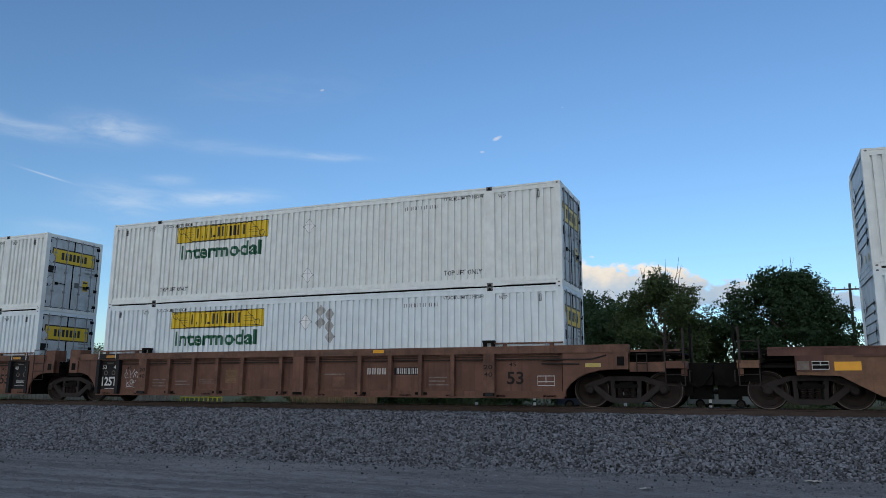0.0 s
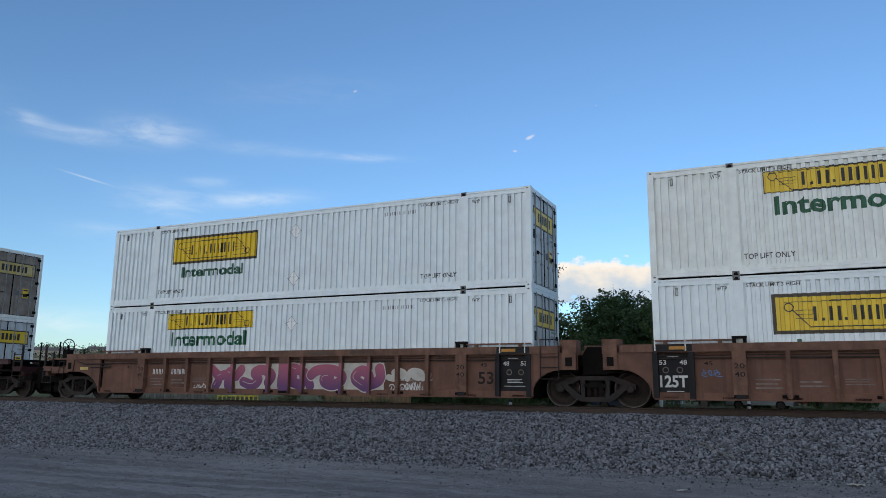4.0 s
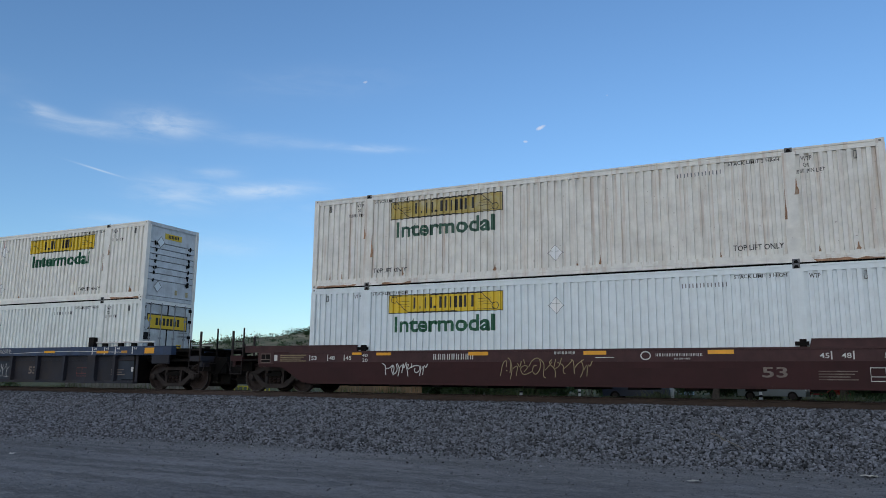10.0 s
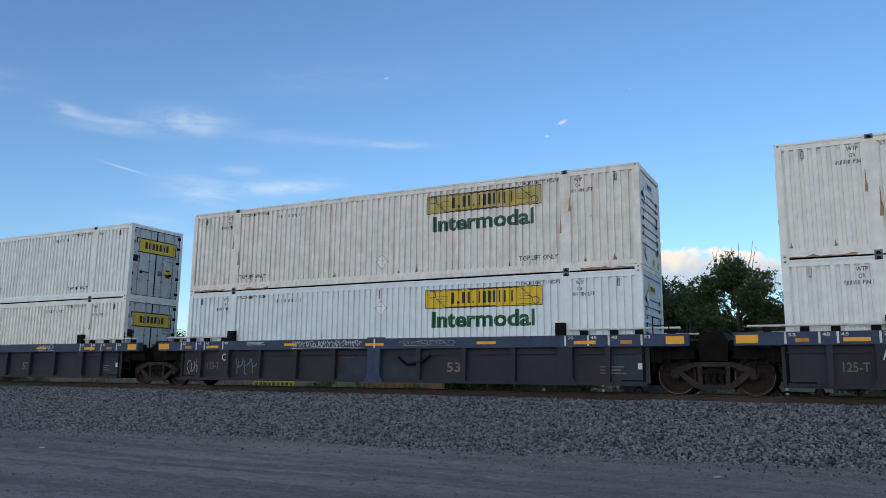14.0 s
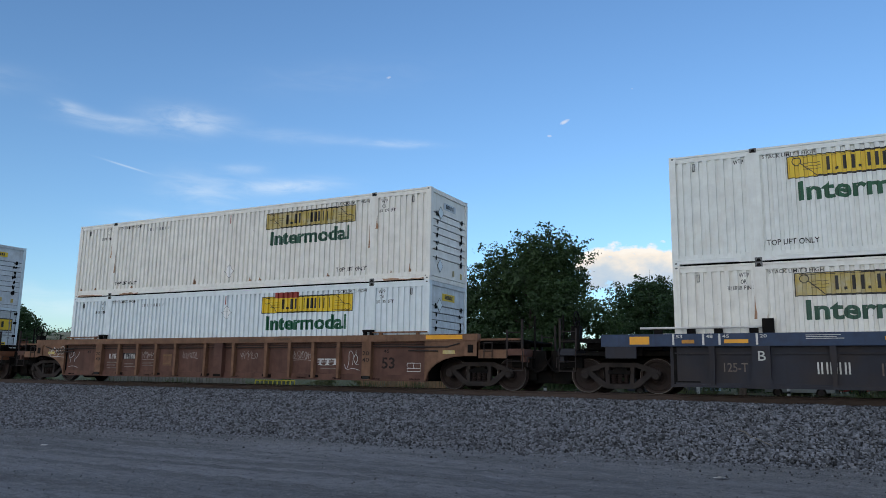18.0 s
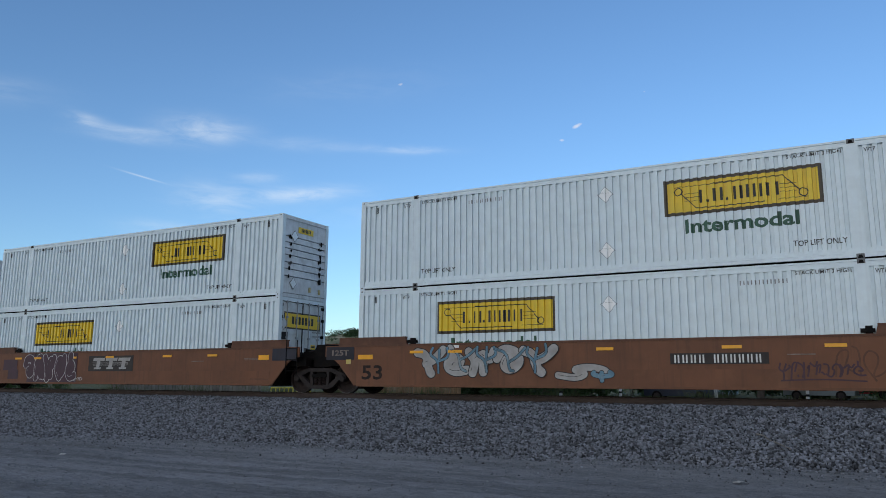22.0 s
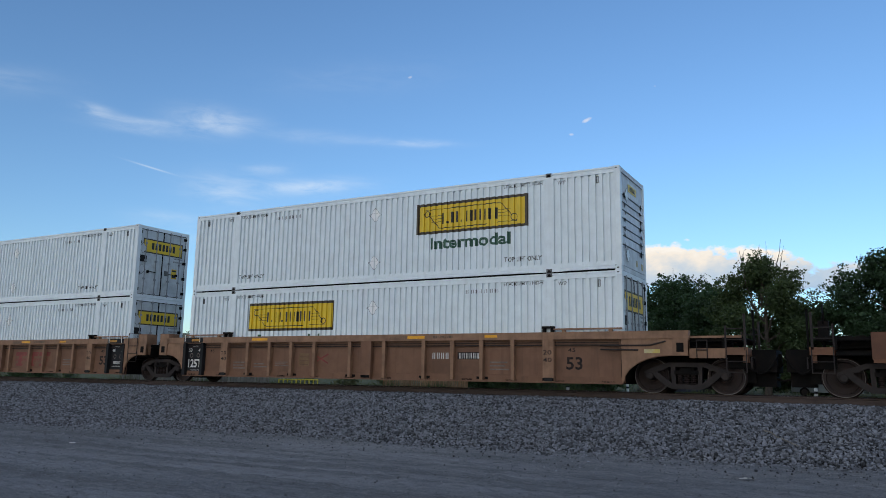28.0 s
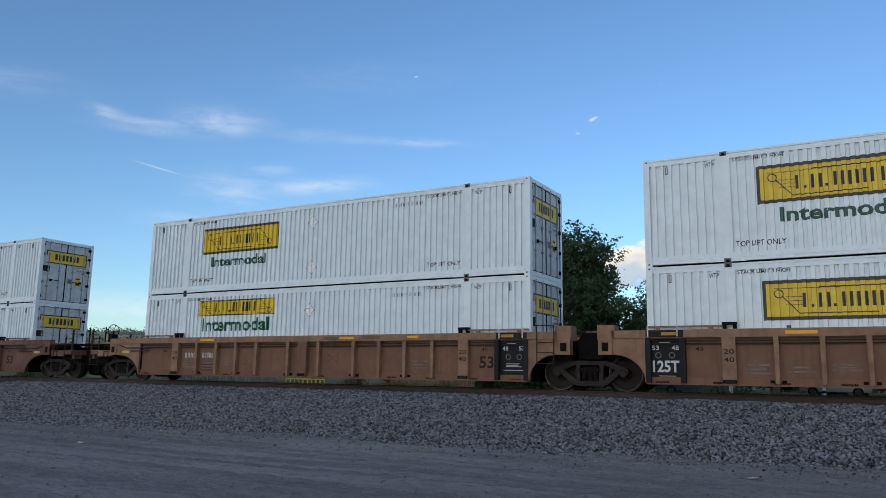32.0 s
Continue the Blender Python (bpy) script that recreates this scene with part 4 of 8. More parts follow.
def container(body, style, logo_x, doors_right, faded, end_mat, banner, label, word_top="STACK LIMIT 3 HIGH", extras=()):
    c = thing("shipping_container", label, "shipping container", "stacked containers on the train")
    for s in (-1, 1):
        part("side_wall", mesh(("side_sheet", s), lambda bm, s=s: side_sheet(bm, s), body), c, label="corrugated side")
        part("top_rail", mesh(("top_rail", s), lambda bm, s=s: top_rail(bm, s), body, 0.006), c)
        part("bottom_rail", mesh(("bottom_rail", s), lambda bm, s=s: bottom_rail(bm, s), body, 0.006), c)
    for x, y, r in ((0, -CW, 0), (CL, -CW, 90), (CL, CW, 180), (0, CW, 270)):
        part("corner_post", mesh("corner_post", corner_post, body, 0.008), c, (x, y, 0), rot=(0, 0, r))
    for x in (2.06, CL - 2.06):
        for s in (-1, 1):
            turn = None if s < 0 else (0, 0, 180)
            part("lift_post", mesh("lift_post", lift_post, body, 0.003), c, (x, s * CW, 0), rot=turn)
            for z in (CH, 0.118):
                lc = part("lift_casting", mesh("lift_casting", lift_casting, "fitting", 0.006), c, (x, s * CW, z), rot=turn)
                part("casting_mouth", mesh("lift_mouth", lift_mouth, "grime_and_shade"), lc)
    for x in (0.09, CL - 0.09):
        for s in (-1, 1):
            turn = None if s < 0 else (0, 0, 180)
            for z in (CH, 0.118):
                k = part("corner_casting", mesh("casting", casting, body, 0.008), c, (x, s * CW, z), rot=turn)
                part("casting_hole", mesh("casting_hole", casting_hole, "fitting"), k)
    part("roof", mesh("roof", roof, body), c)
    part("underframe", mesh("underframe", underframe, "grime_and_shade"), c)["kind"] = "stuff"
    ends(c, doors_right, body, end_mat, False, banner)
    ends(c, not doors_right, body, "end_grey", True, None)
    logo(c, style, logo_x, faded)
    # stencils
    for x0, x1, z0, z1, w in ((12.68, 13.88, 2.60, 2.695, word_top), (2.27, 3.47, 2.60, 2.695, word_top),
                              (12.70, 13.86, 0.40, 0.54, "TOP LIFT ONLY"), (2.27, 3.43, 0.40, 0.54, "TOP LIFT ONLY"),
                              (14.36, 14.60, 2.54, 2.65, "WTP"), (1.58, 1.82, 2.54, 2.65, "WTP")):
        part("stencil", painted(("stencil", w, x0), lambda bm: letters(bm, w, x0, x1, z0, z1, 0), "ink"), c)["kind"] = "stuff"
    for x0 in (14.36, 1.58):
        part("stencil", painted(("arrow", x0), lambda bm: (plate(bm, x0, x0 + 0.2, 2.755, 2.768, 0), plate(bm, x0 + 0.02, x0 + 0.08, 2.735, 2.745, 0)), "faint_ink"), c)["kind"] = "stuff"
    if body in ("rusty", "cream") or "red_tick" in extras:
        for x0 in (14.10, 1.32):
            part("stencil", painted(("or", x0), lambda bm: letters(bm, "OR", x0 + 0.30, x0 + 0.44, 2.38, 2.48, 0), "ink"), c)["kind"] = "stuff"
            part("stencil", painted(("pin", x0), lambda bm: (bars(bm, x0, x0 + 0.34, 2.23, 2.33, 6, 0), letters(bm, "PIN LIFT", x0 + 0.38, x0 + 0.78, 2.23, 2.33, 0)), "ink"), c)["kind"] = "stuff"
    num_x = 11.42 if logo_x < 8 else 3.9
    part("number_mark", painted(("number", num_x), lambda bm: bars(bm, num_x, num_x + 1.15, 2.42, 2.53, 13, 0, 0.3), "faint_ink"), c)["kind"] = "stuff"
    for x in (0.62, CL - 0.62):
        part("vent_cover", mesh("vent_cover", lambda bm: vent(bm), "fitting"), c, (x, -CW + 0.012, 2.56))
    for z in (2.22, 0.66) if "two_placards" in extras else (0.66,) if "low_placard" in extras else (2.10,):
        holder = part("placard_holder", painted(("holder", z), lambda bm: icon_lines(bm, 8.1, z, 0.22), "fitting", 0.014), c)
        part("placard", painted(("placard", z), lambda bm: bm.faces.new([bm.verts.new((8.1 + a, 0, z + b)) for a, b in ICON]), "placard_white", 0.010), holder)
    if "rust_patches" in extras:
        patch_rng = random.Random(4)
        for i in range(44):
            x, z = patch_rng.choice(((6.6, 0.6), (6.9, 1.1), (6.5, 0.35), (7.0, 0.4), (7.1, 0.9), (6.8, 1.7), (6.3, 0.4), (9.0, 0.32), (10.0, 0.36), (7.3, 1.45), (14.2, 0.45), (6.7, 2.4), (12.2, 0.3)))
            x, z = x + patch_rng.uniform(-0.3, 0.3), z + patch_rng.uniform(-0.2, 0.3)
            rr = patch_rng.uniform(0.018, 0.075)
            pts = [(x + rr * patch_rng.uniform(0.5, 1.2) * math.cos(0.7 * k), z + rr * patch_rng.uniform(0.6, 1.4) * math.sin(0.7 * k)) for k in range(9)]
            part("rust_patch", painted(("patch", i), lambda bm: bm.faces.new([bm.verts.new((a, 0, max(0.24, b))) for a, b in pts]), "rust_dark", 0.005), c)
        for i in range(16):
            x, z = patch_rng.choice((6.35, 6.6, 6.75, 7.0, 7.15, 9.6, 10.1, 12.2, 14.25)) + patch_rng.uniform(-0.16, 0.16), patch_rng.uniform(0.5, 1.5)
            w, low = patch_rng.uniform(0.008, 0.02), max(0.27, z - patch_rng.uniform(0.3, 0.9))
            part("rust_streak", painted(("run", i), lambda bm: bm.faces.new([bm.verts.new((a, 0, b)) for a, b in ((x - w, z), (x + w, z), (x + w * 0.6, low), (x - w * 0.4, low))]), "rust_brown", 0.0045), c)
        part("rust_patch", painted("patch_long", lambda bm: bm.faces.new([bm.verts.new((a, 0, b)) for a, b in ((6.80, 0.27), (6.97, 0.28), (6.95, 0.6), (6.90, 0.75), (6.92, 1.1), (6.88, 1.28), (6.79, 1.25), (6.83, 0.8), (6.77, 0.6))]), "rust_dark", 0.006), c)
    if body in ("rusty", "cream"):
        drip_rng = random.Random(len(label) + len(extras))
        spots = [(x + drip_rng.uniform(-0.3, 0.3), 0.27) for x in (0.5, 1.4, 3.1, 6.4, 9.0, 9.6, 12.4, CL - 1.6, CL - 0.9)] + [(1.93, 1.5), (2.2, 0.9), (CL - 1.93, 1.7), (CL - 2.2, 1.1)]
        for x, z in spots:
            hgt, w = drip_rng.uniform(0.08, 0.30) if z < 0.3 else drip_rng.uniform(0.3, 0.9), drip_rng.uniform(0.02, 0.06)
            pts = [(x - w, z), (x + w * 0.8, z), (x + w, z + hgt * 0.25), (x + w * 0.3, z + hgt * 0.5), (x + w * 0.15, z + hgt), (x - w * 0.15, z + hgt * 0.9), (x - w * 0.5, z + hgt * 0.3)]
            me = painted(("drip", round(x, 3), z), lambda bm: bm.faces.new([bm.verts.new((a, 0, b)) for a, b in pts]), "rust_brown", 0.006)
            if 1.75 < x < 2.35 or CL - 2.35 < x < CL - 1.75:
                for v in me.vertices:
                    v.co.y = -CW - 0.008
            part("rust_streak", me, c)
        for x0, x1 in ((0.2, 1.7), (2.6, 3.6), (CL - 1.9, CL - 0.2)):
            n = 9
            tops = [0.045 + drip_rng.uniform(0.0, 0.06) for _ in range(n + 1)]
            part("rust_band", mesh(("rust_band", label, len(extras), x0), lambda bm: [bm.faces.new([bm.verts.new(p) for p in ((x0 + (x1 - x0) * i / n, -CW - 0.003, 0.03), (x0 + (x1 - x0) * (i + 1) / n, -CW - 0.003, 0.03), (x0 + (x1 - x0) * (i + 1) / n, -CW - 0.003, tops[i + 1]), (x0 + (x1 - x0) * i / n, -CW - 0.003, tops[i]))]) for i in range(n)], "rust_brown"), c)
    if "red_tick" in extras:
        part("red_mark", painted("red_tick", lambda bm: plate(bm, 8.02, 8.06, 2.38, 2.68, 0), "red_paint"), c)
    if "red_patch" in extras:
        part("red_patch", painted("red_patch", lambda bm: plate(bm, 10.2, 11.2, 2.52, 2.74, 0), "red_paint", 0.007), c, label="dull red painted patch")
    if "grey_blots" in extras:
        for j, (x, z) in enumerate(((8.62, 2.42), (8.95, 2.30), (8.62, 2.06), (8.95, 1.94), (8.98, 1.62))):
            part("grey_blot", painted(("blot", j), lambda bm: bm.faces.new([bm.verts.new((x + 0.2 * a, 0, z + 0.2 * b)) for a, b in ((-0.85, 0), (-0.1, 0.95), (0.15, 0.95), (0.85, 0.1), (0.1, -0.9), (-0.2, -0.85))]), "pale_blot", 0.005), c)
    return c


M["rod_grey"] = material("grey_painted_rod", (0.26, 0.28, 0.30), 0.5, grain=0.15, bump=0.05)
M["rust_brown"] = material("thin_rust", (0.36, 0.20, 0.115), 0.85, grain=0.3, bump=0.2, stain=((0.42, 0.34, 0.27), 0.6, 5.0))
M["placard_white"] = material("bright_white_placard", (0.86, 0.87, 0.87), 0.4, grain=0.03, bump=0.0)
M["pale_blot"] = material("pale_grey_adhesive", (0.36, 0.36, 0.35), 0.7, grain=0.2, bump=0.0, stain=((0.58, 0.58, 0.57), 0.6, 7.0))
M["rust_dark"] = material("dark_rust", (0.045, 0.022, 0.016), 0.85, grain=0.3, bump=0.3)
M["red_paint"] = material("dull_red_paint", (0.30, 0.035, 0.03), 0.6, grain=0.15, bump=0.02)


# ---- well cars ----
def bent_tube(bm, path, r, n=6):
    """One closed tube along a bent path."""
    path = [Vector(p) for p in path]
    rings = []
    for i, p in enumerate(path):
        d = (path[min(i + 1, len(path) - 1)] - path[max(i - 1, 0)]).normalized()
        u = d.cross(Vector((0.3, 1.0, 0.2))).normalized()
        v = d.cross(u)
        rings.append([bm.verts.new(p + r * (math.cos(math.tau * k / n) * u + math.sin(math.tau * k / n) * v)) for k in range(n)])
    for a, b in zip(rings, rings[1:]):
        for k in range(n):
            bm.faces.new((a[k], a[(k + 1) % n], b[(k + 1) % n], b[k]))
    bm.faces.new(rings[0][::-1])
    bm.faces.new(rings[-1])


RIGHT_BOGIE, LEFT_BOGIE, SHARED = 17.70, -1.50, 17.80
WHEEL_R = 0.455
ROLLING = []          # wheelsets with their radius


def both(name, key, draw, mat, car, bevel=0.006, label="", sides=(-1, 1)):
    """The same piece on the near and on the far side."""
    made = []
    for s in sides:
        def side(bm, s=s):
            draw(bm)
            if s > 0:
                for v in bm.verts:
                    v.co.y = -v.co.y
                bmesh.ops.reverse_faces(bm, faces=bm.faces[:])
        made.append(part(name, mesh((key, s), side, mat, bevel), car, label=label))
    return made


def wheelset(bm, r):
    k = r / 0.42
    for s in (-1, 1):
        prof = [(0.835, 0.10), (0.835, 0.145), (0.80, 0.16), (0.775, 0.22 * k), (0.785, 0.335 * k), (0.828, 0.35 * k), (0.832, r - 0.016), (0.833, r - 0.007), (0.825, r - 0.006), (0.745, r), (0.73, r + 0.028), (0.705, r + 0.028), (0.70, r - 0.02), (0.70, 0.35 * k), (0.74, 0.32 * k), (0.73, 0.2 * k), (0.68, 0.12)]
        turned(bm, [(s * y, q) for y, q in prof], 36)
    turned(bm, [(-1.0, 0.075), (-0.85, 0.085), (-0.6, 0.09), (0, 0.08), (0.6, 0.09), (0.85, 0.085), (1.0, 0.075)], 14)


def side_frame(bm, dz):
    top = [(-1.06, .40), (-1.06, .54), (-.88, .62), (-.46, .76), (.46, .76), (.88, .62), (1.06, .54), (1.06, .40), (.92, .40), (.80, .50), (.42, .645), (-.42, .645), (-.80, .50), (-.92, .40)]
    low = [(-.88, .46), (-.76, .535), (-.44, .29), (-.34, .21), (.34, .21), (.44, .29), (.76, .535), (.88, .46), (.52, .15), (.36, .085), (-.36, .085), (-.52, .15)]
    prism(bm, [(x, z + dz) for x, z in top], -0.07, 0.07)
    prism(bm, [(x, z + dz) for x, z in low], -0.065, 0.065)
    for s in (-1, 1):
        prism(bm, [(s * .27, .2 + dz), (s * .37, .2 + dz), (s * .39, .66 + dz), (s * .28, .66 + dz)][::s], -0.068, 0.068)
        prism(bm, [(s * .62 + .07 * math.cos(a), .60 + dz + .05 * math.sin(a)) for a in [6.28319 * i / 8 for i in range(8)]], -0.072, -0.05)


def spring(bm):
    n, turns = 10, 6
    rings = []
    for j in range(turns * 4 + 1):
        r = (0.062, 0.082, 0.062, 0.05)[j % 4]
        rings.append([bm.verts.new((r * math.cos(6.28319 * i / n), r * math.sin(6.28319 * i / n), 0.30 * j / (turns * 4))) for i in range(n)])
    for a, b in zip(rings, rings[1:]):
        for i in range(n):
            bm.faces.new((a[i], a[(i + 1) % n], b[(i + 1) % n], b[i]))


def bogie(car, x, r=WHEEL_R):
    dz = r - 0.42
    b = part("bogie", mesh(("bolster", r), lambda bm: (box(bm, -0.18, 0.18, -1.0, 1.0, 0.36 + dz, 0.62 + dz), box(bm, -0.30, 0.30, -0.35, 0.35, 0.55 + dz, 0.70 + dz), box(bm, -0.3, 0.3, -1.1, 1.1, 0.46 + dz, 0.56 + dz)), "grime_and_shade", 0.01), car, (x, 0, 0), "three-piece bogie")
    for s in (-1, 1):
        part("side_frame", mesh(("side_frame", r), lambda bm: side_frame(bm, dz), "truck", 0.012), b, (0, s * 1.0, 0), "dusty cast steel")
        for i in (-1, 0, 1):
            part("spring", mesh("spring", spring, "wheel"), b, (i * 0.165, s * 1.02, 0.215 + dz))
        for e in (-1, 1):
            part("bearing_cap", mesh("bearing_cap", lambda bm: turned(bm, [(-0.11, 0.07), (-0.09, 0.10), (0.1, 0.115)], 16), "truck"), b, (e * 0.93, s * 1.02, r), rot=(0, 0, 0 if s < 0 else 180))
    for e in (-1, 1):
        w = part("wheelset", mesh(("wheelset", r), lambda bm: wheelset(bm, r), "wheel", smooth=False), b, (e * 0.93, 0, r), "pair of rusty brown wheels")
        ROLLING.append((w, r))
        if len(w.data.materials) < 2:
            w.data.materials.append(M["tread"])
            for p in w.data.polygons:
                d = math.hypot(p.center.x, p.center.z)
                if r - 0.014 < d < r + 0.02 and abs(p.center.y) > 0.74:
                    p.material_index = 1
    return b


def ladder(bm, x, y, z0, z1, w=0.42, rungs=4):
    for dx in (0, w):
        rod(bm, (x + dx, y, z0), (x + dx, y, z1), 0.016, 6)
    for i in range(rungs):
        z = z0 + (z1 - z0) * (i + 0.25) / rungs
        rod(bm, (x, y, z), (x + w, y, z), 0.012, 6)


def coupler_end(car, d, body, style):
    """Draft gear, platform, coupler, steps and stanchions on a free end. d: +1 for the right end."""
    def X(x):
        return x if d > 0 else CL - x

    def bx(bm, x0, x1, y0, y1, z0, z1):
        a, b = sorted((X(x0), X(x1)))
        box(bm, a, b, y0, y1, z0, z1)
    tag = (style, d)
    part("centre_sill", mesh(("centre_sill", *tag), lambda bm: (bx(bm, 16.1, 19.2, -0.33, 0.33, 0.72, 1.12), bx(bm, 16.2, 18.6, -0.9, 0.9, 0.98, 1.1)), "grime_and_shade", 0.01), car)
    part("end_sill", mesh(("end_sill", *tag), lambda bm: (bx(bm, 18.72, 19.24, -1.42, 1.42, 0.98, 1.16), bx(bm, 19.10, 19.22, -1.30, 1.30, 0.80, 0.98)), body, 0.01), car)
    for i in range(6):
        part("walkway_slat", mesh(("walkway_slat", *tag, i), lambda bm: bx(bm, 17.5 + 0.28 * i, 17.72 + 0.28 * i, -1.25, 1.25, 1.40, 1.43), "grime_and_shade"), car)
    both("platform_beam", ("platform_beam", *tag), lambda bm: (bx(bm, 17.4, 19.1, -1.30, -1.22, 1.32, 1.40), bx(bm, 18.66, 18.74, -1.40, -1.28, 1.1, 1.42), bx(bm, 17.9, 18.7, -1.40, -1.30, 0.98, 1.04)), "grime_and_shade", car)
    both("air_tank", ("air_tank", *tag), lambda bm: rod(bm, (X(17.5), -0.7, 1.25), (X(18.6), -0.7, 1.25), 0.13, 12), "grime_and_shade", car, 0)
    cp = part("coupler", mesh(("coupler", *tag), lambda bm: (bx(bm, 19.2, 19.65, -0.10, 0.10, 0.78, 0.98), bx(bm, 19.6, 19.86, -0.19, 0.10, 0.72, 1.04), bx(bm, 19.72, 19.84, 0.06, 0.22, 0.74, 1.02)), "grime_and_shade", 0.02), car, label="black knuckle coupler")
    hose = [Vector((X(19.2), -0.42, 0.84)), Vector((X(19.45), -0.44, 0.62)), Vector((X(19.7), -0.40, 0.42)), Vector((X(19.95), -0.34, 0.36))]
    part("air_hose", mesh(("air_hose", *tag), lambda bm: [rod(bm, a, b, 0.026, 7) for a, b in zip(hose, hose[1:])], "grime_and_shade"), car)
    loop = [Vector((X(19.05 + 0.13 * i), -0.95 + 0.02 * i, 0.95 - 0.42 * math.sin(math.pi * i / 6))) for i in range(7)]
    part("cable_loop", mesh(("cable_loop", *tag), lambda bm: bent_tube(bm, loop, 0.024), "grime_and_shade"), car)
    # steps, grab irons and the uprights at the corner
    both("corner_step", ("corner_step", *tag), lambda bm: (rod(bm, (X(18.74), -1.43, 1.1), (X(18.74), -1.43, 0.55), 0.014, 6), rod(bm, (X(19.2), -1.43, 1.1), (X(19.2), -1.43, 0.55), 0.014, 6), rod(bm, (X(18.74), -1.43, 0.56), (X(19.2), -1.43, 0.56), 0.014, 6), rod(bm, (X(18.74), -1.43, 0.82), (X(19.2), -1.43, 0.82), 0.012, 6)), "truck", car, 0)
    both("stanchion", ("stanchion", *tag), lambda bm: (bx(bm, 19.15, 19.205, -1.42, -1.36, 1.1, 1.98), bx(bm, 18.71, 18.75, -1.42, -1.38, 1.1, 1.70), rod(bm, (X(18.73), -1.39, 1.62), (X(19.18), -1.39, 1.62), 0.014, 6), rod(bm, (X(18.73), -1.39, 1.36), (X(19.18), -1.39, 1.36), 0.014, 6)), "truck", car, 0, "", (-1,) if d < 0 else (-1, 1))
    both("inner_stanchion", ("inner_stanchion", *tag), lambda bm: rod(bm, (X(19.3), -0.72, 1.05), (X(19.3), -0.72, 2.12), 0.028, 8), "grime_and_shade", car, 0, "", (-1,))
    # black block added to fill the shaded space around the coupler
    part("draft_block", mesh(("draft_block", *tag), lambda bm: (bx(bm, 18.9, 19.80, -0.75, 0.75, 0.58, 1.13), bx(bm, 18.7, 19.3, -0.95, 0.95, 0.66, 0.95), bx(bm, 19.2, 19.75, -0.45, 0.45, 0.22, 0.58), bx(bm, 18.9, 19.3, -0.6, 0.6, 0.30, 0.66)), "grime_and_shade", 0.03), car)
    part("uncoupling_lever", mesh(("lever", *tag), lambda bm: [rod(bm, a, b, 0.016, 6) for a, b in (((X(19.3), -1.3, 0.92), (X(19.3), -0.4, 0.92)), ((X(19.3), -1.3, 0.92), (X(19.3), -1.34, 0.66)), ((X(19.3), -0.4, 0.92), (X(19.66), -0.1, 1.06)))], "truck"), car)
    part("brake_rigging", mesh(("rigging", *tag), lambda bm: (bx(bm, 16.5, 17.3, -1.15, 1.15, 1.12, 1.32), bx(bm, 17.0, 17.2, -1.28, -1.0, 0.98, 1.36), [rod(bm, (X(17.3), y, 1.2), (X(18.7), y * 0.7, 1.16), 0.03, 6) for y in (-1.1, -0.9, 0.9)]), "grime_and_shade", 0.02), car)
    if d < 0 and style != ("smooth", 1.25):
        part("brake_wheel", mesh(("brake_wheel", *tag), lambda bm: hand_wheel(bm, X(18.95)), "grime_and_shade"), car, label="dark hand brake wheel")


def hand_wheel(bm, x):
    n, y, z = 20, -0.62, 1.96
    c = [Vector((x, y + 0.26 * math.cos(6.28319 * i / n), z + 0.26 * math.sin(6.28319 * i / n))) for i in range(n)]
    for i in range(n):
        rod(bm, c[i], c[(i + 1) % n], 0.018, 5)
    for i in range(0, n, 4):
        rod(bm, (x, y, z), c[i], 0.014, 5)
    rod(bm, (x, y, 1.1), (x, y, z), 0.035, 6)
    box(bm, x - 0.12, x + 0.12, y - 0.14, y + 0.14, 1.44, 1.82)


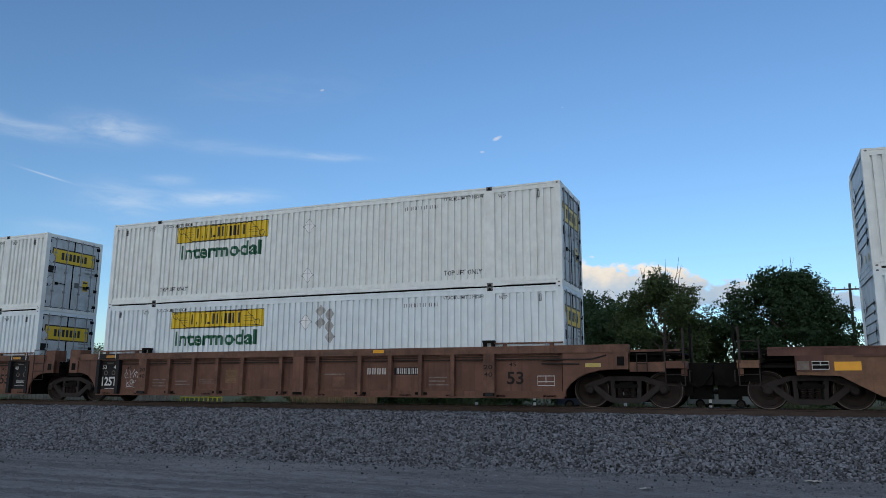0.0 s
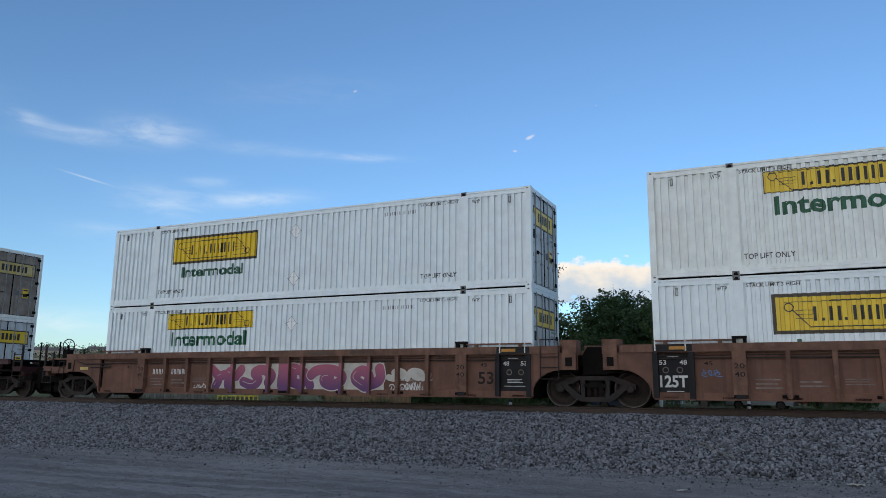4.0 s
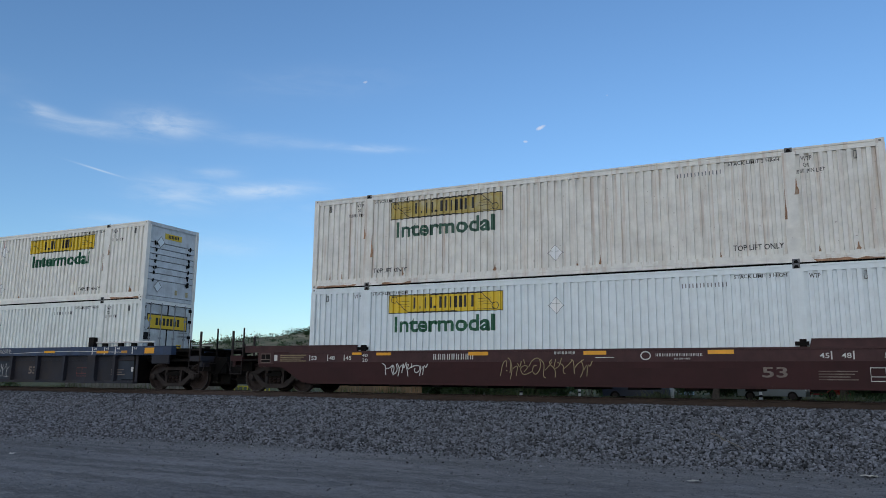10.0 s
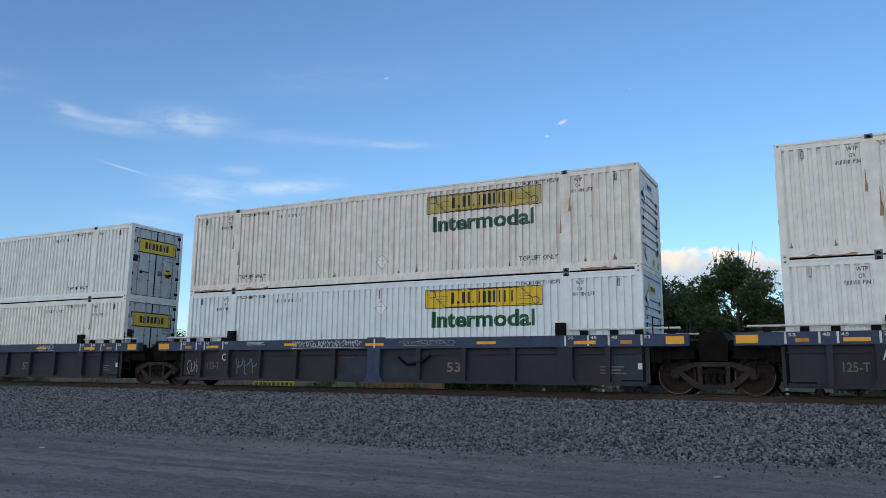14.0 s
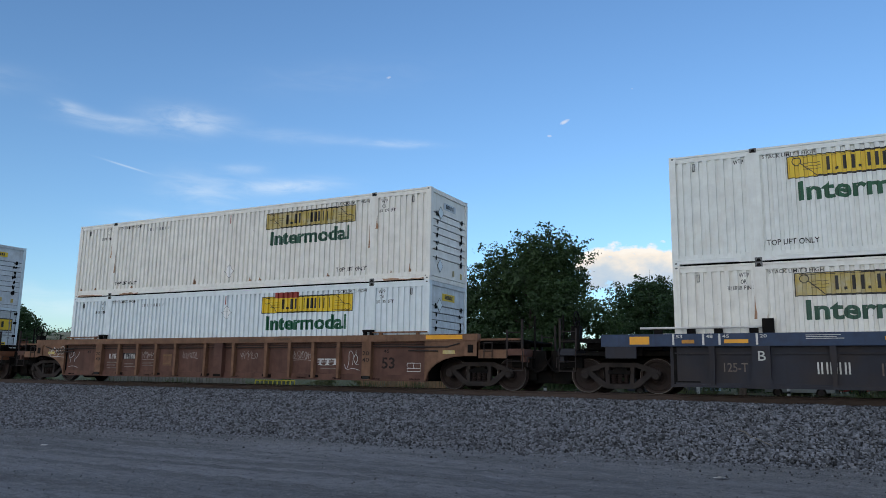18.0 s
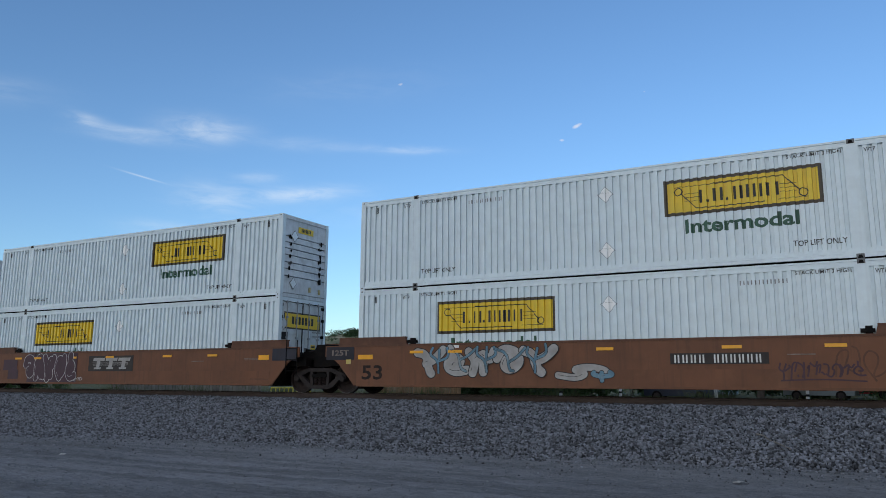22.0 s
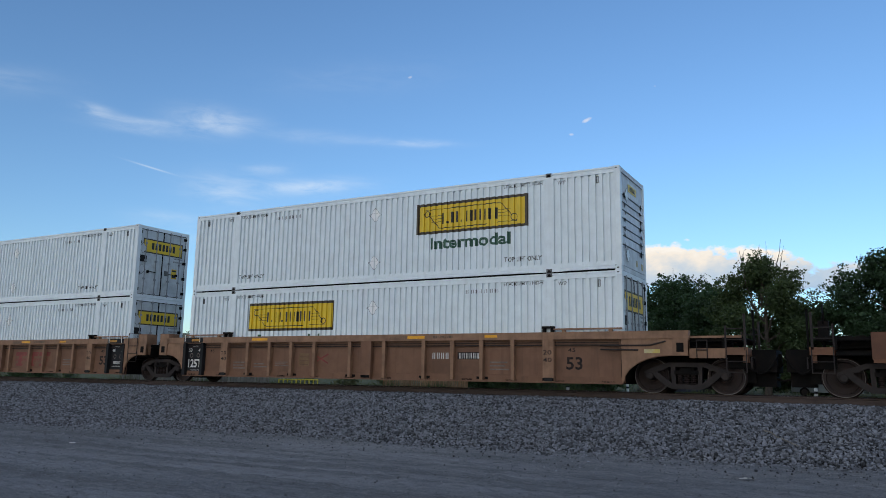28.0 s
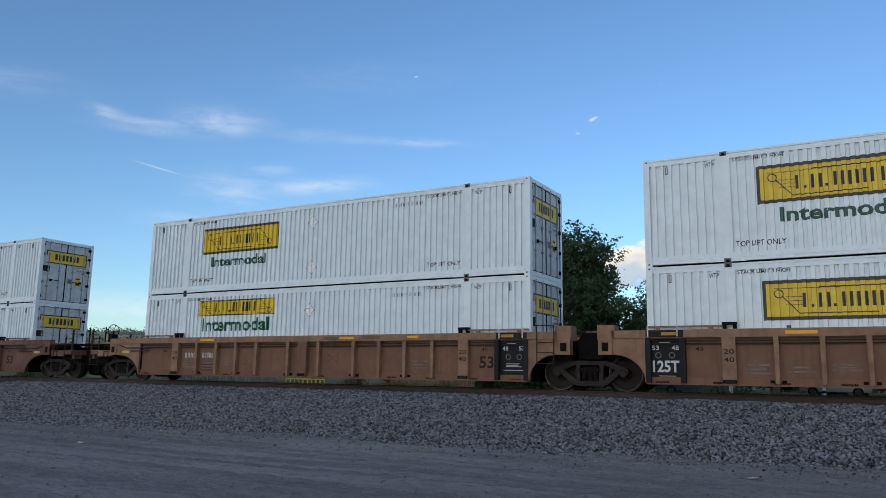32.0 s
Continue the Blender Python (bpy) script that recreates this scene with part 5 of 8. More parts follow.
def joint_end(car, d, body, style):
    """The articulated joint over a shared bogie: male or female casting, side bearing arms, ladder."""
    def X(x):
        return x if d > 0 else CL - x

    def bx(bm, x0, x1, y0, y1, z0, z1):
        a, b = sorted((X(x0), X(x1)))
        box(bm, a, b, y0, y1, z0, z1)
    tag = (style, d)
    part("joint_beam", mesh(("joint_beam", *tag), lambda bm: (bx(bm, 16.15, 17.55, -0.45, 0.45, 0.82, 1.22), bx(bm, 16.15, 16.6, -1.3, 1.3, 0.80, 1.15), bx(bm, 17.2, 17.74, -0.3, 0.3, 0.75, 1.05)), "grime_and_shade", 0.012), car)
    both("side_bearing_arm", ("side_arm", *tag), lambda bm: (bx(bm, 16.5, 17.36, -1.25, -0.95, 0.88, 1.12),), "grime_and_shade", car, 0.01)
    both("end_plate", ("joint_plate", *tag), lambda bm: (bx(bm, 16.15, 16.22, -1.30, -0.2, 0.4, 1.50),), "grime_and_shade", car)
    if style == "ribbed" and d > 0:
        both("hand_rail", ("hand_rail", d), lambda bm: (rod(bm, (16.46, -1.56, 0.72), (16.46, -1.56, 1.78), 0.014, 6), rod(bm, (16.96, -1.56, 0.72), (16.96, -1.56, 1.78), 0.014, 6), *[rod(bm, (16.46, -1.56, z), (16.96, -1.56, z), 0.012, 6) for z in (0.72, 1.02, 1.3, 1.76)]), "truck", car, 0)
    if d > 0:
        part("joint_cover", mesh(("joint_cover", *tag), lambda bm: (prism(bm, [(17.46, 0.85), (18.14, 0.85), (18.16, 1.35), (18.02, 1.58), (17.58, 1.58), (17.44, 1.35)], -0.95, 0.95), bx(bm, 16.9, 17.5, -0.8, 0.8, 1.1, 1.36), bx(bm, 18.1, 18.7, -0.8, 0.8, 1.1, 1.36)), "grime_and_shade", 0.03), car, label="black housing over the joint")
        part("brake_pipe", mesh(("brake_pipe", *tag), lambda bm: [rod(bm, a, b, 0.02, 6) for a, b in (((16.5, -0.55, 1.25), (17.2, -0.6, 1.42)), ((17.2, -0.6, 1.42), (17.8, -0.62, 1.22)), ((17.8, -0.62, 1.22), (18.3, -0.55, 1.38)), ((18.3, -0.55, 1.38), (18.9, -0.5, 1.25)))], "truck"), car)


RIBS = (3.09, 4.08, 5.03, 6.00, 7.43, 8.73, 10.15, 11.13, 12.08, 13.06)


def arch(x0, x1, lo, hi, d):
    """Plate over a wheel: straight top, round cut-out under it."""
    pts = [(x0, hi), (x1, hi), (x1, 0.98)]
    for i in range(7):
        a = math.pi / 2 * i / 6
        pts.append((x1 - 0.42 - (x1 - x0 - 0.44) * math.sin(a), 0.98 - (0.98 - lo) * (1 - math.cos(a))))
    pts = pts + [(x0, lo)]
    return [(x, z) if d > 0 else (CL - x, z) for x, z in pts]


def ribbed_car(label, body, edge, left, right, deco):
    """left, right: 'coupler', 'shared' (bogie hung here) or 'joint' (rests on the neighbour's bogie)."""
    car = thing("well_car", label, "rail car", "well cars of the train")
    both("side_plate", "ribbed_sheet", lambda bm: box(bm, 0.0, CL + 0.05, -1.38, -1.35, 0.25, 1.40), body, car, label="riveted steel side")
    xl, xr = (-1.72 if left == "coupler" else -0.9), (CL + 1.72 if right == "coupler" else CL + 0.9)
    both("top_chord", ("ribbed_top", left == "coupler", right == "coupler"), lambda bm: box(bm, xl, xr, -1.53, -1.31, 1.39, 1.59), edge, car, 0.012, "worn steel chord")
    both("bottom_chord", "ribbed_bottom", lambda bm: (box(bm, 0.0, CL, -1.50, -1.30, 0.215, 0.25), box(bm, 0.0, CL, -1.41, -1.38, 0.25, 0.40)), body, car)
    both("stiffener", "ribbed_stiff", lambda bm: (box(bm, 0.1, CL - 0.1, -1.45, -1.38, 1.225, 1.255), box(bm, 0.1, CL - 0.1, -1.43, -1.38, 1.30, 1.318)), "truck", car)
    both("chord_lip", "ribbed_lip", lambda bm: box(bm, 0.1, CL - 0.1, -1.44, -1.38, 1.362, 1.39), body, car)
    for x in RIBS:
        both("side_post", ("post", x), lambda bm: prism(bm, [(x - 0.045, 0.27), (x + 0.045, 0.27), (x + 0.058, 1.39), (x - 0.058, 1.39)], -1.525, -1.38), edge, car)
    for x, w in ((2.02, 0.16), (8.08, 0.19), (CL - 2.02, 0.16)):
        both("wide_post", ("wide", x), lambda bm: box(bm, x - w, x + w, -1.545, -1.38, 0.24, 1.395), body if 7 < x < 9 else edge, car, 0.01)
        both("post_foot", ("foot", x), lambda bm: box(bm, x - 0.16, x + 0.16, -1.56, -1.545, 0.27, 0.35), "grime_and_shade", car, 0.006, "", (-1,))
    edges = sorted([(x - 0.07, x + 0.07) for x in RIBS] + [(1.86, 2.18), (7.89, 8.27), (CL - 2.18, CL - 1.86)])
    for (_, a), (b, _) in zip(edges, edges[1:]):
        both("pressed_panel", ("pressed", a), lambda bm: prism(bm, [(a + 0.07, 0.50), (a + 0.16, 0.43), (b - 0.06, 0.43), (b - 0.06, 1.19), (a + 0.07, 1.19)], -1.3845, -1.38), body, car, 0, "", (-1,))
    for x in RIBS[::2]:
        both("foot_lug", ("lug", x), lambda bm: box(bm, x - 0.18, x - 0.08, -1.44, -1.38, 0.29, 0.36), "grime_and_shade", car, 0.006, "", (-1,))
        both("foot_lug", ("lug2", x), lambda bm: box(bm, x + 0.08, x + 0.18, -1.44, -1.38, 0.29, 0.36), "grime_and_shade", car, 0.006, "", (-1,))
    for x in (0.95, CL - 0.95):
        both("guide_rail", ("guide", x), lambda bm: (box(bm, x - 0.95, x + 0.95, -1.46, -1.36, 1.655, 1.695), box(bm, x - 0.7, x - 0.6, -1.44, -1.38, 1.59, 1.655), box(bm, x + 0.6, x + 0.7, -1.44, -1.38, 1.59, 1.655)), edge, car)
        cx = 2.05 if x < 8 else CL - 2.05
        both("lock_block", ("lock_block", x), lambda bm: (box(bm, cx - 0.17, cx + 0.17, -1.50, -1.34, 1.70, 1.76), box(bm, cx - 0.16, cx - 0.08, -1.48, -1.36, 1.59, 1.70), box(bm, cx + 0.08, cx + 0.16, -1.48, -1.36, 1.59, 1.70)), "grime_and_shade", car)
    well_parts(car)
    for d, kind in ((-1, left), (1, right)):
        long = kind == "coupler"
        tip = 17.85 if long else 17.42
        top = 1.40 if long else 1.74

        def X(x):
            return x if d > 0 else CL - x
        both("arch_plate", ("arch", d, long), lambda bm: prism(bm, arch(CL, tip, 0.26, 1.39, d), -1.50, -1.42), edge if body != "brown" else body, car, 0.008, "plate with a round cut-out over the wheel")
        both("arch_rim", ("arch_rim", d, long), lambda bm: arch_rim(bm, d, tip), edge, car, 0, "", (-1,))
        both("end_block", ("end_block", d, long), lambda bm: [box(bm, *sorted((X(a), X(b))), y0, y1, z0, z1) for a, b, y0, y1, z0, z1 in ((tip - 0.44, tip + 0.02, -1.53, -1.06, 1.36, top), (tip - 0.38, tip, -1.54, -1.30, 0.96, 1.36))], edge, car, 0.02)
        both("block_hole", ("block_hole", d, long), lambda bm: plate(bm, *sorted((X(tip - 0.28), X(tip - 0.10))), 1.05, 1.28, -1.546), "grime_and_shade", car, 0, "", (-1,))
        if long:
            both("side_sill", ("side_sill", d), lambda bm: (box(bm, *sorted((X(17.86), X(18.72))), -1.44, -1.36, 0.90, 1.14), box(bm, *sorted((X(17.86), X(19.1))), -1.40, -1.30, 1.40, 1.455)), edge, car, 0.01, "brown sill beside the platform")
            both("brake_line", ("brake_line", d), lambda bm: [rod(bm, (X(a), -1.515, za), (X(b), -1.515, zb), 0.022, 6) for a, za, b, zb in ((15.6, 1.22, 16.9, 1.22), (16.9, 1.22, 17.3, 1.32), (15.6, 1.12, 16.6, 1.10))], "truck", car, 0, "", (-1,))
            both("tag_plate", ("tag_plate", d), lambda bm: box(bm, *sorted((X(16.75), X(17.15))), -1.505, -1.50, 1.02, 1.12), "yellow_faded", car, 0, "pale tag", (-1,))
            both("grab_step", ("grab_step", d), lambda bm: [rod(bm, (X(a), -1.47, za), (X(b), -1.47, zb), 0.014, 6) for a, za, b, zb in ((18.05, 0.90, 18.05, 1.35), (18.3, 0.90, 18.3, 1.35), (18.05, 1.34, 18.3, 1.34), (18.05, 1.1, 18.3, 1.1))], "truck", car, 0, "", (-1,))
        finish_end(car, d, kind, body, "ribbed")
    for d in deco:
        d(car)
    return car


def arch_rim(bm, d, tip):
    pts = arch(CL, tip, 0.26, 1.39, d)[2:]
    for a, b in zip(pts, pts[1:]):
        rod(bm, (a[0], -1.47, a[1]), (b[0], -1.47, b[1]), 0.03, 6)


def well_parts(car):
    """Cross beams and bulkheads of the well, and the pads that the containers stand on."""
    for i in range(12):
        part("floor_beam", mesh("floor_beam", lambda bm: box(bm, 0, 0.35, -1.41, 1.41, 0.22, 0.30), "grime_and_shade", 0.01), car, (0.2 + i * 1.40, 0, 0))
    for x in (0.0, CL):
        part("bulkhead", mesh("bulkhead", lambda bm: box(bm, -0.04, 0.04, -1.405, 1.405, 0.25, 1.38), "grime_and_shade"), car, (x, 0, 0))
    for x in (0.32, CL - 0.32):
        part("end_floor", mesh("end_floor", lambda bm: box(bm, -0.27, 0.27, -1.405, 1.405, 0.305, 0.345), "grime_and_shade"), car, (x, 0, 0))
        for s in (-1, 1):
            part("corner_pad", mesh("corner_pad", lambda bm: box(bm, -0.2, 0.2, -0.2, 0.2, 0.345, 0.362), "grime_and_shade"), car, (x, s * 1.1, 0))


def finish_end(car, d, kind, body, style):
    if kind == "coupler":
        coupler_end(car, d, body, style)
        bogie(car, RIGHT_BOGIE if d > 0 else LEFT_BOGIE)
    else:
        joint_end(car, d, body, style)
        if kind == "shared":
            bogie(car, SHARED if d > 0 else CL - SHARED, 0.47)


def smooth_side(right_kind, left_kind, z0, z1):
    def half(kind, d):
        if kind == "coupler":
            pts = [(16.22, z0), (17.05, 0.78), (17.95, 0.80), (17.95, z1)]
        else:
            pts = [(CL, z0), (16.75, 0.92), (17.05, 1.14), (17.28, 1.16), (17.28, z1)]
        return [(x, z) if d > 0 else (CL - x, z) for x, z in pts]
    return half(right_kind, 1) + half(left_kind, -1)[::-1]


def smooth_car(label, body, edge, left, right, z0, z1, crest, deco, band=None):
    car = thing("well_car", label, "rail car", "well cars of the train")
    key = (left, right, z0, z1)
    both("side_plate", ("smooth", *key), lambda bm: prism(bm, smooth_side(right, left, z0, z1), -1.51, -1.46), body, car, 0.008, "smooth steel side")
    both("bottom_flange", ("flange", *key), lambda bm: box(bm, 0.1, CL - 0.1, -1.53, -1.35, z0 - 0.03, z0 + 0.03), body, car)
    both("top_flange", ("top_flange", *key), lambda bm: box(bm, -0.6, CL + 0.6, -1.53, -1.33, z1 - 0.04, z1 + 0.015), edge, car)
    else_seam = z0 + 0.46
    both("lower_plate", ("lower_plate", z0), lambda bm: box(bm, 0.1, CL - 0.1, -1.516, -1.51, z0 + 0.03, else_seam), body, car, 0.0)
    if band:
        both("upper_band", ("band", *key), lambda bm: box(bm, -1.0 if left != "coupler" else -1.75, 17.2 if right != "coupler" else 17.92, -1.516, -1.51, band, z1 - 0.05), edge, car, 0.0)
    for d, k in ((-1, left), (1, right)):
        far = 18.55 if (k == "coupler" and z1 < 1.3) else 16.75
        both("end_crest", ("crest", d, *key), lambda bm: prism(bm, [(x if d > 0 else CL - x, z) for x, z in ((14.25, z1), (far, z1), (far, z1 + crest), (14.30, z1 + crest))], -1.50, -1.40), edge, car, 0.01, "raised plate at the end of the well")
        both("crest_cap", ("crest_cap", d, *key), lambda bm: box(bm, *sorted((14.3 if d > 0 else CL - 14.3, far if d > 0 else CL - far)), -1.52, -1.36, z1 + crest, z1 + crest + 0.035), edge, car)
        cx = 14.1 if d > 0 else CL - 14.1
        both("lock_block", ("lockb", d, *key), lambda bm: (box(bm, cx - 0.15, cx + 0.15, -1.48, -1.34, z1 + 0.05, z1 + 0.14), box(bm, cx - 0.05, cx + 0.1, -1.46, -1.36, z1, z1 + 0.20)), "grime_and_shade", car, 0.02)
        finish_end(car, d, k, body, ("smooth", z1))
        if k == "coupler":
            both("corner_box", ("corner_box", d, *key), lambda bm: box(bm, *sorted((17.35 if d > 0 else CL - 17.35, 17.97 if d > 0 else CL - 17.97)), -1.535, -1.30, 0.88, z1), edge, car, 0.015)
    well_parts(car)
    for d in deco:
        d(car)
    return car


BLUE_RIBS = (0.9, 3.55, 5.05, 6.55, 9.60, 11.08, 12.60, 15.25)


def blue_car(label, left, right, deco):
    car = thing("well_car", label, "rail car", "well cars of the train")
    xl, xr = (-1.85 if left == "coupler" else -1.15), (18.0 if right == "coupler" else 17.3)
    both("side_plate", "blue_sheet", lambda bm: box(bm, -0.12, CL + 0.15, -1.39, -1.36, 0.26, 1.22), "slate", car, label="recessed dirty side panel")
    both("top_chord", ("blue_top", left, right), lambda bm: box(bm, xl, xr, -1.54, -1.31, 1.20, 1.51), "navy", car, 0.012, "navy blue chord")
    both("bottom_chord", "blue_bottom", lambda bm: (box(bm, -0.1, CL + 0.1, -1.53, -1.30, 0.20, 0.27), box(bm, 0.0, CL, -1.42, -1.39, 0.27, 0.31)), "slate", car)
    both("stiffener", "blue_stiff", lambda bm: box(bm, 0.0, CL, -1.44, -1.39, 1.015, 1.050), "slate", car)
    for x in BLUE_RIBS:
        both("side_post", ("bpost", x), lambda bm: prism(bm, [(x - 0.05, 0.27), (x + 0.05, 0.27), (x + 0.07, 1.20), (x - 0.07, 1.20)], -1.535, -1.39), "slate", car)
    for x, w, m_ in ((2.02, 0.2, "slate"), (8.05, 0.22, "navy"), (CL - 2.05, 0.2, "slate")):
        both("wide_post", ("bwide", x), lambda bm: (box(bm, x - w, x + w, -1.55, -1.39, 0.19, 1.20), prism(bm, [(x - w - 0.14, 0.19), (x + w + 0.14, 0.19), (x + w, 0.42), (x - w, 0.42)], -1.56, -1.55)), m_, car, 0.01)
    both("blue_panel", "blue_patch", lambda bm: (box(bm, 8.3, 9.5, -1.394, -1.39, 0.32, 1.0), box(bm, 6.65, 7.8, -1.394, -1.39, 0.32, 1.0), box(bm, 15.35, 16.2, -1.394, -1.39, 0.32, 1.0)), "blue_patch", car, 0)
    both("mid_bracket", "mid_bracket", lambda bm: box(bm, 7.78, 8.34, -1.50, -1.36, 1.51, 1.55), "navy", car)
    for x0, x1 in ((13.95, 17.2), (CL - 17.2, CL - 13.95)):
        both("hand_pipe", ("pipe", x0), lambda bm: rod(bm, (x0 + 0.2, -1.42, 1.665), (x1 - 0.1, -1.42, 1.665), 0.028, 8), "chalk", car, 0, "white painted pipe")
        both("pipe_bracket", ("pbr", x0), lambda bm: [box(bm, x0 + f * (x1 - x0) - 0.10, x0 + f * (x1 - x0) + 0.10, -1.46, -1.36, 1.51, 1.635) for f in (0.2, 0.45, 0.65, 0.9)], "grime_and_shade", car)
        cx = x0 if x0 > 8 else x1
        both("lock_block", ("lockb", x0), lambda bm: (box(bm, cx - 0.13, cx + 0.13, -1.50, -1.33, 1.51, 1.86),), "grime_and_shade", car, 0.03)
    well_parts(car)
    for d, k in ((-1, left), (1, right)):
        finish_end(car, d, k, "slate", "blue")
        if k != "coupler":
            both("end_ladder", ("bladder", d), lambda bm: ladder(bm, (16.42 if d > 0 else CL - 16.84), -1.45, 0.5, 1.95 if d > 0 else 1.5, 0.4, 5), "grime_and_shade", car, 0)
        else:
            both("tag_plate", ("tag_plate", d), lambda bm: box(bm, *sorted((17.1 if d > 0 else CL - 17.1, 17.9 if d > 0 else CL - 17.9)), -1.53, -1.46, 0.90, 1.20), "slate", car)
    for d in deco:
        d(car)
    return car


# ---- paint on the cars ----
def mark(name, mat, draw, y, label=""):
    """One painted or riveted mark on the near side; draw works in x, z at depth y."""
    def put(car):
        bm = bmesh.new()
        draw(bm, y)
        me = bpy.data.meshes.new(name)
        bm.normal_update()
        for f in bm.faces:
            if f.normal.y > 0:
                f.normal_flip()
        bm.to_mesh(me)
        bm.free()
        me.materials.append(M[mat])
        ob = part(name, me, car, label=label)
        if name in ("number_mark", "small_print", "stencil", "white_strip", "owner_mark", "tie_strip", "graffiti_shape", "graffiti_outline", "graffiti_line", "round_badge"):
            ob["kind"] = "stuff"
    return put


def sign(word, x0, x1, z0, z1, y, mat="chalk"):
    return mark("stencil", mat, lambda bm, y: letters(bm, word, x0, x1, z0, z1, y), y)


def numbers(x0, x1, z0, z1, n, y, mat="chalk", fill=0.62):
    return mark("number_mark", mat, lambda bm, y: bars(bm, x0, x1, z0, z1, n, y, fill), y)


def small_print(x0, x1, z0, z1, rows, y, mat="chalk"):
    def draw(bm, y):
        h = (z1 - z0) / rows
        for r in range(rows):
            w = (x1 - x0) * (1.0, 0.8, 0.92)[r % 3]
            plate(bm, x0, x0 + w, z0 + r * h, z0 + (r + 0.38) * h, y)
    return mark("small_print", mat, draw, y)


def reflector(x0, x1, z0, z1, y, mat="amber"):
    def put(car):
        bm = bmesh.new()
        box(bm, x0, x1, y - 0.006, y, z0, z1)
        part("reflector", finish("reflector", bm, mat), car, label="amber reflector")
    return put


def panel(x0, x1, z0, z1, y, mat, name="stencil_panel", label="black painted panel"):
    def put(car):
        bm = bmesh.new()
        box(bm, x0, x1, y - 0.004, y, z0, z1)
        part(name, finish(name, bm, mat), car, label=label)
    return put


def outline_box(x0, x1, z0, z1, y, mat="chalk"):
    def draw(bm, y):
        stroke(bm, [(x0, z0), (x1, z0), (x1, z1), (x0, z1)], 0.02, y, True)
        stroke(bm, [((x0 + x1) / 2, z0 + 0.08), ((x0 + x1) / 2, z1)], 0.018, y)
        stroke(bm, [(x0, z0 + 0.1), (x1, z0 + 0.1)], 0.018, y)
    return mark("stencil_box", mat, draw, y)


# loose hand-drawn forms in a unit square: blades, lobes and curls, no letters
FORMS = {
    "blade": [[(-.1, .95), (.30, .78), (.42, .10), (.60, .0)], [(.36, .45), (.75, .62), (1.1, .98)]],
    "lobe": [[(.52, .52), (.34, .56), (.30, .26), (.62, .08), (.96, .42), (.78, .92), (.10, .98), (-.05, .60)]],
    "prong": [[(.12, .0), (.24, .55), (-.05, .92)], [(.24, .55), (.58, .80), (.56, .06)], [(.58, .80), (.86, .50), (1.05, .96)]],
    "curl": [[(1.05, .12), (.5, -.02), (.08, .34), (.38, .74), (.78, .48), (.52, .28)], [(.38, .74), (.24, 1.04)]],
    "fork": [[(.52, -.02), (.44, .46), (.0, .72), (.08, 1.0)], [(.44, .46), (.92, .66), (.80, 1.04)], [(.44, .46), (.46, .98)]],
    "crook": [[(-.05, .24), (.36, .0), (.58, .46), (.22, .76), (.56, 1.04), (1.0, .70), (.84, .20)]],
    "petal": [[(.5, .02), (.02, .50), (.30, 1.02), (.62, .56), (.5, .02), (.98, .36), (.80, .96)]],
    "claw": [[(.05, .04), (.16, .80), (.52, 1.0), (.46, .34)], [(.52, 1.0), (.92, .82), (1.0, .10)], [(.46, .34), (.74, .12)]],
}


def smoothed(pts, times=2):
    for _ in range(times):
        out = [pts[0]]
        for a, b in zip(pts, pts[1:]):
            out += [(a[0] * 0.75 + b[0] * 0.25, a[1] * 0.75 + b[1] * 0.25), (a[0] * 0.25 + b[0] * 0.75, a[1] * 0.25 + b[1] * 0.75)]
        pts = out + [pts[-1]]
    return pts


def ribbon(bm, pts, w, y):
    """A brush stroke with round ends and corners, each dab a hair above the one before."""
    for k, (a, b) in enumerate(zip(pts, pts[1:])):
        yy = y - 0.00008 * k
        d = Vector((b[0] - a[0], b[1] - a[1]))
        if d.length < 1e-6:
            continue
        m = Vector((-d.y, d.x)).normalized() * w / 2
        bm.faces.new([bm.verts.new((p[0] + f * m.x, yy, p[1] + f * m.y)) for p, f in ((a, 1), (a, -1), (b, -1), (b, 1))])
    for k, (cx, cz) in enumerate(pts):
        bm.faces.new([bm.verts.new((cx + w / 2 * math.cos(0.5236 * i), y - 0.00008 * k - 0.00004, cz + w / 2 * math.sin(0.5236 * i))) for i in range(12)])


def placed(form, rg, cx, cz, w, h, slant, shake=0.05):
    """The lines of one form, set in its place, leaning and a little shaken."""
    out = []
    for line in FORMS[form]:
        pts = [(a - 0.5 + rg.uniform(-shake, shake), b - 0.5 + rg.uniform(-shake, shake)) for a, b in line]
        out.append(smoothed([(cx + a * w + slant * b * h, cz + b * h) for a, b in pts]))
    return out


